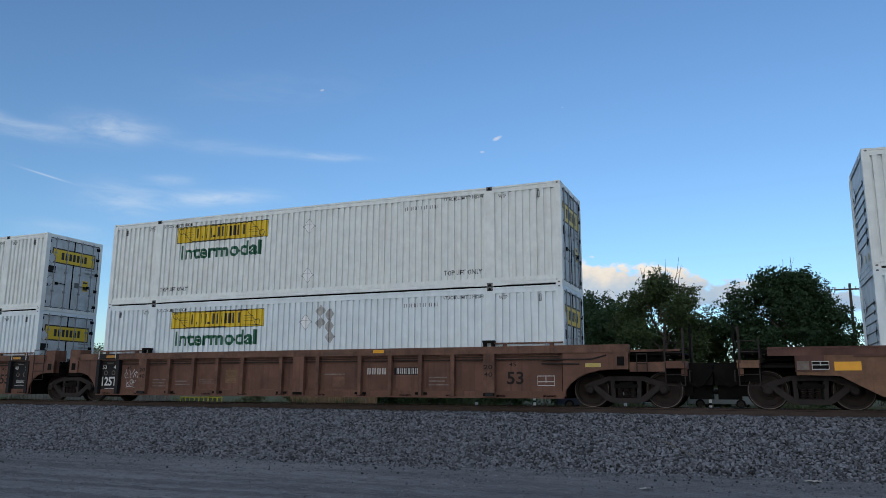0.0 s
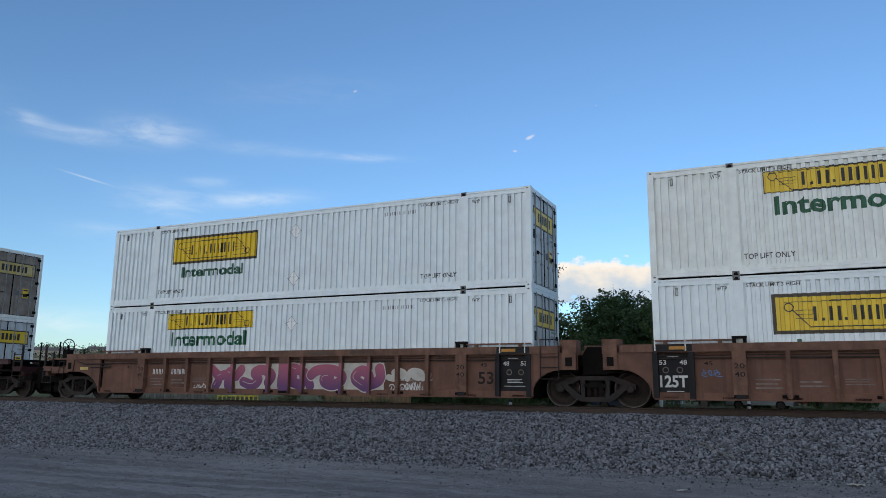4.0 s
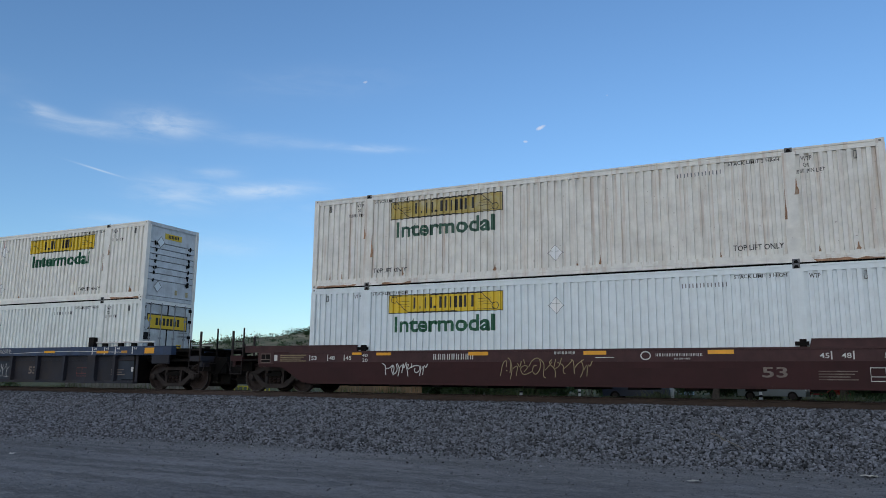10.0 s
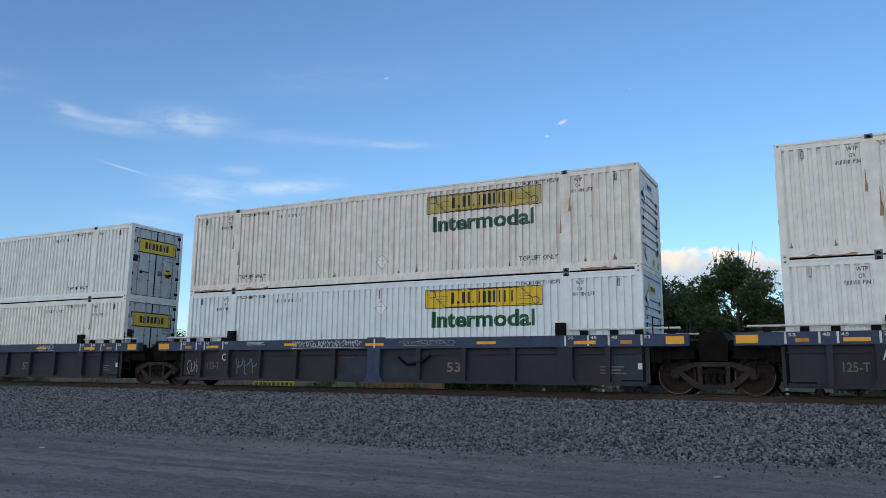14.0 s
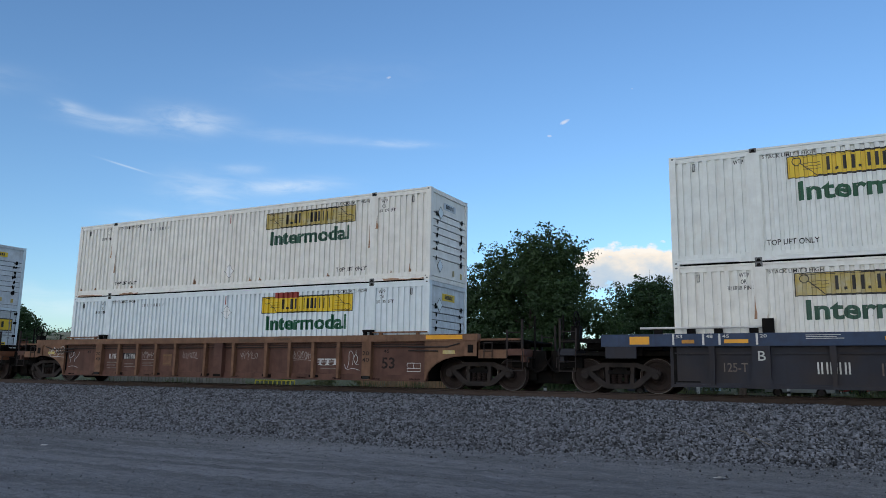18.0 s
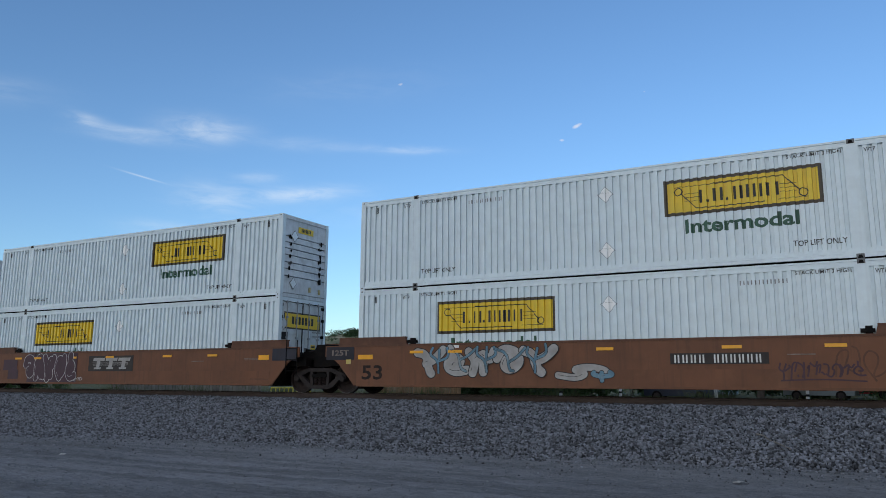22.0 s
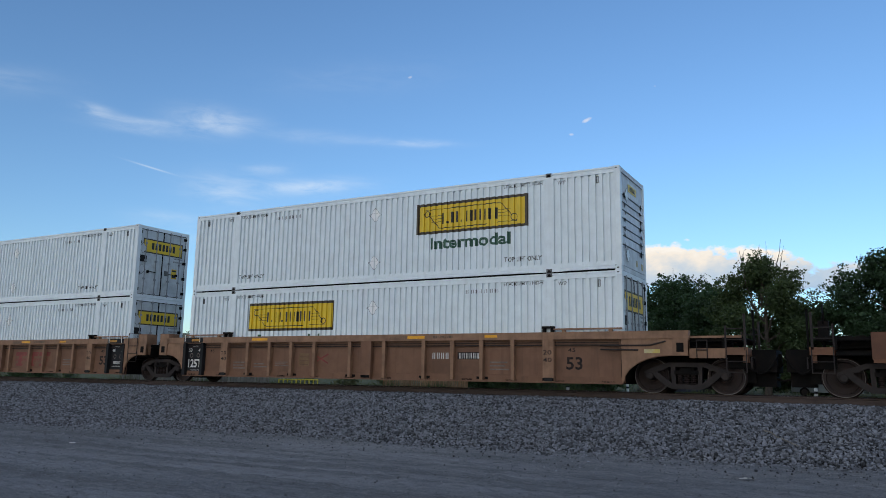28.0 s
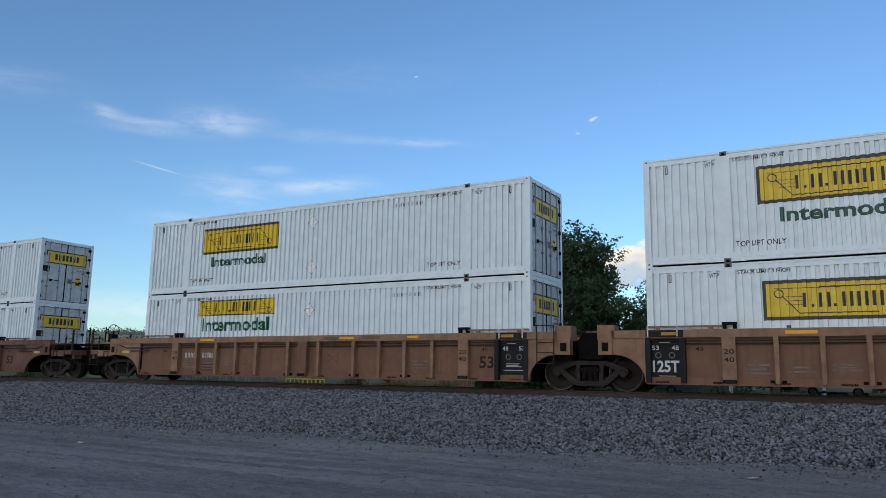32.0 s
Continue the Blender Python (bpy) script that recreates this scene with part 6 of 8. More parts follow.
def bubble_tag(x0, x1, z0, z1, n, y, fill, line, seed, width=0.035, second=None, forms=None, fat=0.30):
    """A painted piece: fat rounded forms, each with an outline and a highlight."""
    rg = random.Random(seed)
    step, h = (x1 - x0) / n, z1 - z0
    names = forms or [rg.choice(sorted(FORMS)) for _ in range(n)]
    w = min(fat * step, 0.34 * h)
    sets = []
    for i in range(n):
        sets.append(placed(names[i], rg, x0 + (i + 0.5) * step, (z0 + z1) / 2, step * 0.96 - w * 0.4, h - w - width * 2, rg.uniform(-0.10, 0.16)))

    def fills(bm, y, odd):
        for i, lines in enumerate(sets):
            if odd is None or i % 2 == odd:
                for k, pts in enumerate(lines):
                    ribbon(bm, pts, w, y - 0.0051 * i - 0.0021 - 0.0004533 * k)

    def outlines(bm, y):
        for i, lines in enumerate(sets):
            for k, pts in enumerate(lines):
                ribbon(bm, pts, w + 2 * width, y - 0.0051 * i - 0.0002933 * k)

    def shines(bm, y):
        for i, lines in enumerate(sets):
            for pts in lines:
                m = len(pts) // 3
                stroke(bm, [(a - w * 0.22, b + w * 0.10) for a, b in pts[1:m]], width * 0.5, y - 0.0051 * i - 0.0050)
    made = [mark("graffiti_outline", line, outlines, y, "painted outline")]
    if second:
        made += [mark("graffiti_shape", fill, lambda bm, y: fills(bm, y, 0), y, "painted rounded shapes"), mark("graffiti_shape", second, lambda bm, y: fills(bm, y, 1), y, "painted rounded shapes")]
    else:
        made.append(mark("graffiti_shape", fill, lambda bm, y: fills(bm, y, None), y, "painted rounded shapes"))
    made.append(mark("graffiti_line", line, shines, y, "thin painted highlights"))
    return made


def scrawl(x0, x1, z0, z1, y, mat, seed, width=0.02, n=None):
    """A quick sprayed tag: thin looping forms run together."""
    rg = random.Random(seed)

    def draw(bm, y):
        h = z1 - z0
        m = n or max(2, round((x1 - x0) / max(0.14, 0.62 * h)))
        w = (x1 - x0) / m
        for i in range(m):
            f = rg.choice(sorted(FORMS))
            for k, pts in enumerate(placed(f, rg, x0 + (i + 0.5) * w, (z0 + z1) / 2 + h * rg.uniform(-0.08, 0.08), w * rg.uniform(0.9, 1.25), h * rg.uniform(0.75, 1.1), 0.15, 0.12)):
                stroke(bm, pts, width * 0.8, y - 0.0002 * ((3 * i + k) % 20))
        if rg.random() < 0.5:
            stroke(bm, smoothed([(x0 + 0.1 * w, z0 - 0.12 * h), (x0 + 0.5 * (x1 - x0), z0 - 0.02 * h), (x1, z0 - 0.14 * h)]), width * 0.7, y - 0.0045)
    return mark("graffiti_line", mat, draw, y, "sprayed line")


M["spray_white"] = material("white_spray", (0.55, 0.55, 0.54), 0.6, grain=0.1, bump=0.0, stain=((0.3, 0.27, 0.26), 0.35, 4.0))
M["spray_grey"] = material("grey_spray", (0.34, 0.30, 0.27), 0.65, grain=0.15, bump=0.0, stain=((0.22, 0.14, 0.1), 0.5, 3.0))
M["spray_cream"] = material("off_white_spray", (0.50, 0.47, 0.43), 0.6, grain=0.12, bump=0.0, stain=((0.36, 0.33, 0.22), 0.4, 3.0))


def fade_material(name, low, high, z0, z1):
    """Spray paint that fades from one colour into another with height."""
    m = material(name, low, 0.55, grain=0.12, bump=0.0)
    nt = m.node_tree
    bsdf = nt.nodes["Principled BSDF"]
    xyz = nt.nodes.new("ShaderNodeSeparateXYZ")
    co = nt.nodes.new("ShaderNodeTexCoord").outputs["Object"]
    nt.links.new(co, xyz.inputs[0])
    h = math_node(nt, "ADD", xyz.outputs[2], math_node(nt, "MULTIPLY", noise_tex(nt, co, 2.5, 4), 0.3))
    nt.links.new(mix_color(nt, span(nt, h, z0 + 0.15, z1 + 0.15), low, high), bsdf.inputs["Base Color"])
    return m


M["spray_purple"] = fade_material("purple_to_pink_spray", (0.105, 0.035, 0.125), (0.33, 0.085, 0.135), 0.45, 1.05)
M["spray_plum"] = material("dark_plum_spray", (0.055, 0.022, 0.035), 0.55, grain=0.15, bump=0.0)
M["spray_black"] = material("black_spray", (0.018, 0.016, 0.018), 0.55, grain=0.15, bump=0.0)
M["spray_blue"] = material("blue_spray", (0.06, 0.20, 0.42), 0.55, grain=0.15, bump=0.0)
M["spray_steel"] = material("steel_blue_spray", (0.10, 0.20, 0.27), 0.55, grain=0.2, bump=0.0, stain=((0.4, 0.38, 0.34), 0.5, 2.4))
M["spray_red"] = material("faded_red_letters", (0.20, 0.035, 0.03), 0.6, grain=0.15, bump=0.0, stain=((0.28, 0.11, 0.06), 0.4, 3.0))
M["spray_silver"] = material("silver_spray", (0.33, 0.32, 0.315), 0.5, 0.15, grain=0.12, bump=0.0, stain=((0.24, 0.20, 0.17), 0.5, 2.5), streaks=((0.24, 0.21, 0.18), 0.3))
M["spray_haze"] = material("thin_grey_spray", (0.22, 0.165, 0.135), 0.6, grain=0.15, bump=0.0, stain=((0.14, 0.07, 0.04), 0.6, 1.8))
M["spray_tan"] = material("faint_yellow_spray", (0.30, 0.24, 0.13), 0.6, grain=0.15, bump=0.0)


def logo_blocks(x0, x1, z0, z1, y, mat):
    """The owner's mark as plain slanted blocks."""
    def draw(bm, y):
        w = (x1 - x0) / 3
        for i in range(3):
            for g0, g1 in ((0.0, 0.16), (0.16, 0.72), (0.72, 1.0)):
                f0, f1 = (0.02, 0.94) if g0 > 0.5 else (0.34, 0.62) if g0 > 0 else (0.2, 0.76)
                bm.faces.new([bm.verts.new((x0 + i * w + f * w + 0.12 * w * g, y, z0 + (z1 - z0) * g)) for f, g in ((f0, g0), (f1, g0), (f1, g1), (f0, g1))])
        for g in (0.34, 0.44, 0.54):
            plate(bm, x0 + 0.1 * w, x1 - 0.1 * w, z0 + (z1 - z0) * g, z0 + (z1 - z0) * (g + 0.035), y + 0.0012)
    return mark("owner_mark", mat, draw, y, "owner's mark as plain blocks")


def ribbed_marks(left_black=True, right_black=True, dark=False):
    """Stencils that every ribbed unit carries."""
    y, yc = -1.386, -1.536
    st = "chalk" if not dark else "pale_stencil"
    out = [sign("53", 14.60, 15.06, 0.58, 0.92, y, "dark_stencil"), sign("20", 13.99, 14.24, 0.98, 1.10, -1.549, "dark_stencil"), sign("40", 13.99, 14.24, 0.78, 0.90, -1.549, "dark_stencil"),
           sign("20", 1.90, 2.14, 0.98, 1.10, -1.549, "dark_stencil"), sign("40", 1.90, 2.14, 0.78, 0.90, -1.549, "dark_stencil"),
           small_print(2.35, 2.95, 0.5, 0.8, 3, y, "pale_stencil"), small_print(3.3, 3.9, 0.55, 0.75, 2, y, "pale_stencil"),
           panel(5.30, 5.72, 0.62, 1.02, y, "tan_tag", "paper_tag", "faded tan square tag"), small_print(12.3, 12.9, 0.55, 0.85, 3, y, "pale_stencil"),
           numbers(10.5, 11.2, 1.46, 1.53, 9, yc, "frame_ink"), small_print(8.95, 10.0, 1.44, 1.54, 3, yc, "frame_ink"), small_print(4.25, 4.85, 0.60, 0.78, 3, y, "pale_stencil"), sign("45", 1.20, 1.40, 1.06, 1.16, y, "dark_stencil"), sign("45", 14.66, 14.86, 1.06, 1.16, y, "dark_stencil"), *[mark("tag_print", "brown", lambda bm, y, r=r: plate(bm, 5.33, 5.69, 0.65 + 0.045 * r, 0.662 + 0.045 * r, y), y - 0.006) for r in range(0, 8, 3)], *[panel(x, x + 0.22, 0.26, 0.36, -1.562, "black_panel", "post_shoe", "black shoe") for x in (1.91, 14.03)]]
    if right_black:
        out += [panel(15.22, 16.12, 0.24, 1.385, -1.387, "black_panel"), panel(15.2, 16.15, 1.40, 1.58, -1.531, "black_panel"), sign("48", 15.34, 15.52, 1.08, 1.20, -1.393), sign("53", 15.85, 16.03, 1.08, 1.20, -1.393),
                small_print(15.46, 15.92, 0.62, 0.74, 3, -1.393), small_print(15.38, 15.98, 0.52, 0.56, 1, -1.393), small_print(15.48, 15.84, 1.24, 1.34, 3, -1.393), small_print(15.32, 15.60, 0.30, 0.40, 3, -1.393), small_print(15.7, 15.95, 0.32, 0.40, 2, -1.393),
                *[mark("black_post", "black_panel", lambda bm, y, a=a: box(bm, a, a + 0.13, y, -1.387, 0.25, 1.39), -1.54) for a in (15.15, 16.05)],
                mark("round_badge", "pale_stencil", lambda bm, y: [stroke(bm, [(cx + 0.07 * math.cos(a), 0.90 + 0.07 * math.sin(a)) for a in [0.524 * i for i in range(12)]], 0.025, y, True) for cx in (15.52, 15.86)], -1.393),
                reflector(15.35, 15.75, 1.45, 1.53, -1.536, "amber_dirty"), mark("tie_strip", "chalk", lambda bm, y: [plate(bm, a, a + 0.035, 1.42, 1.68, y) for a in (15.28, 16.0)], -1.542)]
    if left_black:
        out += [panel(0.03, 0.90, 0.24, 1.385, -1.387, "black_panel"), panel(0.0, 0.95, 1.40, 1.58, -1.531, "black_panel"), sign("53", 0.12, 0.30, 1.08, 1.20, -1.393), sign("48", 0.62, 0.80, 1.08, 1.20, -1.393), sign("125T", 0.13, 0.80, 0.52, 0.82, -1.393),
                small_print(0.28, 0.70, 0.30, 0.46, 4, -1.393), small_print(0.32, 0.66, 1.24, 1.34, 3, -1.393),
                *[mark("black_post", "black_panel", lambda bm, y, a=a: box(bm, a, a + 0.13, y, -1.387, 0.25, 1.39), -1.54) for a in (-0.02, 0.85)],
                mark("round_badge", "pale_stencil", lambda bm, y: [stroke(bm, [(cx + 0.07 * math.cos(a), 0.95 + 0.07 * math.sin(a)) for a in [0.524 * i for i in range(12)]], 0.025, y, True) for cx in (0.28, 0.62)], -1.393),
                reflector(0.4, 0.8, 1.45, 1.53, -1.536, "amber_dirty"), mark("tie_strip", "chalk", lambda bm, y: [plate(bm, a, a + 0.035, 1.42, 1.68, y) for a in (0.04, 0.78)], -1.542)]
    return out


# ---- the train ----
W_OLD, LX, RX = "old", 2.82, 9.68
STACKS = [   # left end of the well at the start, upper container, lower container
    (2.64, ("white_used", "old", LX, True, False, "end_grey", "yellow", ()), ("white_clean", "old", LX, True, False, "end_grey", "yellow", ())),
    (-20.85, ("white_used", "old", LX, True, False, "end_grey", "yellow", ("two_placards",)), ("white_clean", "old", LX, True, False, "end_grey", "yellow", ("grey_blots",))),
    (-40.30, ("white_used", "old", LX, True, False, "end_grey", "yellow", ("two_placards",)), ("white_clean", "new", LX, True, False, "end_grey", "yellow", ())),
    (-59.70, ("white_clean", "new", LX, True, False, "end_grey", "yellow", ("two_placards",)), ("white_clean", "old", LX, True, False, "end_grey", "yellow", ())),
    (-83.22, ("white_used", "old", LX, True, False, "end_dirty", "yellow_faded", ("rust_patches", "two_placards", "red_tick")), ("white_used", "old", LX, True, False, "end_grey", "yellow", ("red_tick",))),
    (-106.76, ("rusty", "old", LX, True, True, "end_dirty", "yellow_faded", ("low_placard",)), ("white_clean", "old", LX, True, False, "end_grey", "yellow", ())),
    (-130.37, ("cream", "old", RX, False, False, "end_grey", "yellow", ("two_placards", "red_tick")), ("white_used", "old", LX, True, False, "end_grey", "yellow", ("red_tick",))),
    (-149.88, ("rusty", "old", RX, False, True, "rusty", "end_grey", ("low_placard",)), ("white_clean", "old", RX, False, False, "end_grey", "yellow", ("red_tick",))),
    (-169.35, ("white_used", "old", LX, True, False, "end_grey", "yellow", ("low_placard",)), ("cream", "old", LX, True, True, "end_grey", "yellow", ())),
    (-192.65, ("cream", "old", RX, False, True, "cream", "end_grey", ("low_placard", "red_tick")), ("white_clean", "old", RX, False, False, "end_grey", "yellow", ("red_patch", "red_tick"))),
    (-216.18, ("white_grey", "new", RX, False, False, "end_grey", "yellow", ("two_placards",)), ("white_grey", "new", LX, True, False, "end_grey", "yellow", ())),
    (-235.66, ("white_grey", "new", RX, False, False, "end_grey", "yellow", ("two_placards",)), ("white_grey", "new", LX, True, False, "end_grey", "yellow", ())),
    (-255.03, ("white_grey", "new", RX, False, False, "end_grey", "yellow", ("two_placards",)), ("white_grey", "new", LX, True, False, "end_grey", "yellow", ())),
    (-278.70, ("white_clean", "new", RX, False, False, "end_grey", "yellow", ("two_placards",)), ("white_clean", "new", LX, True, False, "end_grey", "yellow", ())),
    (-298.15, ("white_clean", "new", LX, True, False, "end_grey", "yellow", ("two_placards",)), ("white_clean", "new", LX, True, False, "end_grey", "yellow", ())),
    (-317.62, ("white_clean", "new", LX, True, False, "end_grey", "yellow", ("two_placards",)), ("white_clean", "old", LX, True, False, "end_grey", "yellow", ())),
    (-341.10, ("white_clean", "old", LX, True, False, "end_grey", "yellow", ("two_placards",)), ("white_clean", "old", LX, True, False, "end_grey", "yellow", ())),
]
STATE = {"white_clean": "clean white", "white_grey": "greyish white", "white_used": "worn off-white", "cream": "yellowed rust-streaked", "rusty": "grimy rust-streaked"}
TRAIN = []            # (thing, x at the start, z)


def load(stack):
    x, upper, lower = stack
    for z, spec, where in ((0.36, lower, "in a well car"), (0.36 + CH, upper, "on another container")):
        body, style, lx, doors, faded, em, banner, extras = spec
        words = "%s corrugated container with %s yellow panel %s" % (STATE[body], "faded" if faded else "bordered" if style == "new" else "bright", where)
        c = container(body, style, lx, doors, faded, em, banner, words, "STACKING 3 HIGH ONLY" if x == -83.22 else "STACK LIMIT 3 HIGH", extras)
        TRAIN.append((c, x, z))


for st in STACKS:
    load(st)

Y0 = -1.387
FRONT = -1.519
cars = [
    smooth_car("ochre-brown smooth-sided well car with sloped ends", "ochre_edge", "ochre", "coupler", "coupler", 0.31, 1.25, 0.17,
               [reflector(-1.0, -0.45, 0.90, 1.10, -1.522), panel(-1.45, -1.12, 0.94, 1.10, -1.537, "grime_and_shade", "hatch_plate", "dark hatch plate"), outline_box(-1.46, -1.11, 0.93, 1.11, -1.543), panel(-1.78, -1.52, 0.92, 1.12, -1.537, "pale_stencil", "paper_tag", "pale tag"), sign("53", 2.5, 3.0, 0.55, 0.8, FRONT, "dark_stencil"), numbers(4.0, 5.4, 0.9, 1.06, 9, FRONT)], None),
    ribbed_car("rust-brown ribbed steel well car with dark side posts", "brown", "brown_edge", "joint", "coupler",
               ribbed_marks(True, False, True) + [numbers(10.35, 11.0, 0.86, 1.04, 4, Y0), panel(11.22, 12.0, 0.85, 1.05, Y0, "black_panel"), numbers(11.3, 12.0, 0.87, 1.03, 6, -1.392), reflector(10.6, 10.95, 1.46, 1.55, -1.536),
               scrawl(1.1, 1.7, 0.75, 1.05, Y0, "spray_white", 3), scrawl(1.2, 1.6, 0.5, 0.72, Y0, "spray_white", 4), small_print(8.9, 9.6, 0.85, 0.95, 1, Y0, "pale_stencil"), panel(9.2, 9.6, 0.5, 0.8, Y0, "brown_edge", "paper_tag", "rust-coloured tag"), outline_box(15.45, 15.9, 0.55, 0.8, Y0)]),
    ribbed_car("rust-brown ribbed steel well car with black stencil panels", "brown", "brown_edge", "joint", "shared",
               ribbed_marks(True, True, True) + [scrawl(1.12, 1.6, 0.78, 0.98, Y0, "spray_blue", 8), logo_blocks(9.1, 9.9, 0.75, 1.1, Y0, "brown_edge"), outline_box(10.55, 10.8, 0.85, 1.05, Y0, "pale_stencil")]),
    ribbed_car("rust-brown ribbed steel well car painted with purple graffiti", "brown", "brown_edge", "coupler", "shared",
               ribbed_marks(False, True, True) + [numbers(2.45, 3.0, 0.86, 1.04, 4, Y0), numbers(3.3, 4.0, 0.86, 1.04, 6, Y0), scrawl(12.3, 12.9, 0.35, 0.55, Y0, "spray_white", 12), scrawl(12.1, 13.2, 0.7, 0.95, Y0, "spray_grey", 13)]
               + [panel(a, b, 0.27, 1.19, Y0, "spray_cream", "graffiti_ground", "off-white sprayed ground") for a, b in ((5.12, 5.94), (6.07, 7.36), (7.5, 7.88), (8.28, 8.66), (8.8, 10.08), (10.22, 11.06), (11.2, 11.6))]
               + bubble_tag(5.05, 11.7, 0.28, 1.22, 5, Y0 - 0.008, "spray_purple", "spray_cream", 9, 0.03, None, ("prong", "crook", "claw", "lobe", "petal"), 0.24)
               + [panel(x - 0.046, x + 0.046, 0.30, 1.18, -1.526, "spray_purple", "graffiti_shape", "purple sprayed post") for x in (6.00, 7.43, 8.73, 10.15, 11.13)] + [panel(7.90, 8.26, 0.30, 1.18, -1.546, "spray_purple", "graffiti_shape", "purple sprayed post")] + [scrawl(11.8, 12.8, 0.33, 0.62, Y0, "spray_white", 16, 0.035), bubble_tag(11.75, 12.9, 0.62, 1.05, 2, Y0 - 0.004, "spray_plum", "spray_cream", 18, 0.02)[0]] + [scrawl(4.3, 5.0, 0.3, 0.55, Y0, "spray_white", 15, 0.03)]),
]
maroon_marks = lambda n: [numbers(n, n + 1.3, 1.0, 1.16, 9, FRONT - 0.006), numbers(8.1, 8.7, 1.13, 1.2, 8, FRONT - 0.006), sign("53", 13.2, 13.75, 0.55, 0.8, FRONT, "pale_stencil"), small_print(14.4, 15.2, 0.5, 0.75, 4, FRONT, "pale_stencil"),
                 outline_box(15.45, 16.05, 0.48, 0.78, FRONT), reflector(16.05, 17.35, 1.10, 1.2, FRONT - 0.006), reflector(2.6, 3.1, 1.13, 1.21, FRONT - 0.006), reflector(5.6, 6.2, 1.11, 1.21, FRONT - 0.006), reflector(8.9, 9.5, 1.11, 1.21, FRONT - 0.006), reflector(12.0, 12.6, 1.11, 1.21, FRONT - 0.006), small_print(-0.95, 0.05, 0.96, 1.20, 4, FRONT - 0.006, "spray_tan"), reflector(1.75, 2.08, 1.15, 1.22, FRONT - 0.006),
                 sign("53", 15.75, 15.98, 1.0, 1.12, FRONT - 0.006), sign("48", 14.9, 15.1, 1.0, 1.12, FRONT - 0.006), sign("45", 14.45, 14.65, 1.0, 1.12, FRONT - 0.006), sign("53", 0.25, 0.45, 1.0, 1.12, FRONT - 0.006), sign("48", 0.92, 1.12, 1.0, 1.12, FRONT - 0.006), sign("45", 1.52, 1.72, 1.0, 1.12, FRONT - 0.006), mark("white_strip", "chalk", lambda bm, y: [plate(bm, a, a + 0.03, 0.97, 1.16, y) for a in (0.18, 0.85, 1.45, 14.68, 15.13, 16.01)], FRONT - 0.006), panel(-1.68, -1.34, 0.94, 1.18, -1.537, "grime_and_shade", "hatch_plate", "dark hatch plate"), outline_box(-1.70, -1.32, 0.92, 1.20, -1.543, "pale_stencil"), panel(-1.18, -1.06, 0.98, 1.16, FRONT - 0.004, "chalk", "paper_tag", "white tag"), sign("40", 2.1, 2.3, 1.08, 1.18, FRONT - 0.006), sign("20", 2.1, 2.3, 0.94, 1.04, FRONT - 0.006),
                 mark("owner_mark", "chalk", lambda bm, y: (stroke(bm, [(10.5 + 0.12 * math.cos(a), 1.08 + 0.1 * math.sin(a)) for a in [0.524 * i for i in range(12)]], 0.03, y, True), bars(bm, 10.75, 11.9, 1.06, 1.13, 14, y), bars(bm, 11.2, 11.6, 0.98, 1.02, 7, y)), FRONT - 0.006), small_print(9.2, 9.7, 1.03, 1.08, 1, FRONT - 0.006), small_print(16.2, 17.3, 0.92, 1.06, 3, FRONT - 0.006), panel(17.45, 17.56, 1.0, 1.15, -1.536, "chalk", "paper_tag", "white tag"), small_print(17.62, 17.9, 0.92, 1.2, 4, -1.537, "pale_stencil")]
cars += [
    smooth_car("maroon smooth-sided well car covered in white outline graffiti", "maroon", "maroon_edge", "coupler", "coupler", 0.31, 1.25, 0.17,
               maroon_marks(3.75) + [scrawl(3.0, 3.75, 0.45, 0.98, FRONT, "spray_grey", 21, 0.022), scrawl(3.95, 5.0, 0.48, 0.92, FRONT, "spray_grey", 22, 0.022), scrawl(5.6, 6.2, 0.55, 0.98, FRONT, "spray_grey", 23, 0.024), scrawl(6.45, 7.5, 0.48, 1.15, FRONT, "spray_grey", 24, 0.024), scrawl(7.7, 8.9, 0.55, 1.1, FRONT, "spray_grey", 28, 0.024)]
               + bubble_tag(9.35, 13.25, 0.36, 1.19, 3, -1.525, "maroon", "spray_white", 25, 0.024, None, ("claw", "fork", "petal"), 0.26) + [scrawl(13.4, 15.3, 0.85, 1.2, -1.524, "spray_grey", 26, 0.025), scrawl(14.4, 15.3, 0.5, 0.72, FRONT, "spray_white", 27, 0.025)], 0.93),
    smooth_car("maroon smooth-sided well car with white stencils", "maroon", "maroon_edge", "coupler", "coupler", 0.31, 1.25, 0.17,
               maroon_marks(4.5) + [scrawl(2.85, 4.3, 0.55, 0.92, FRONT, "spray_white", 31, 0.035), scrawl(6.6, 9.1, 0.55, 1.0, FRONT - 0.012, "spray_tan", 32, 0.028)], 0.93),
]


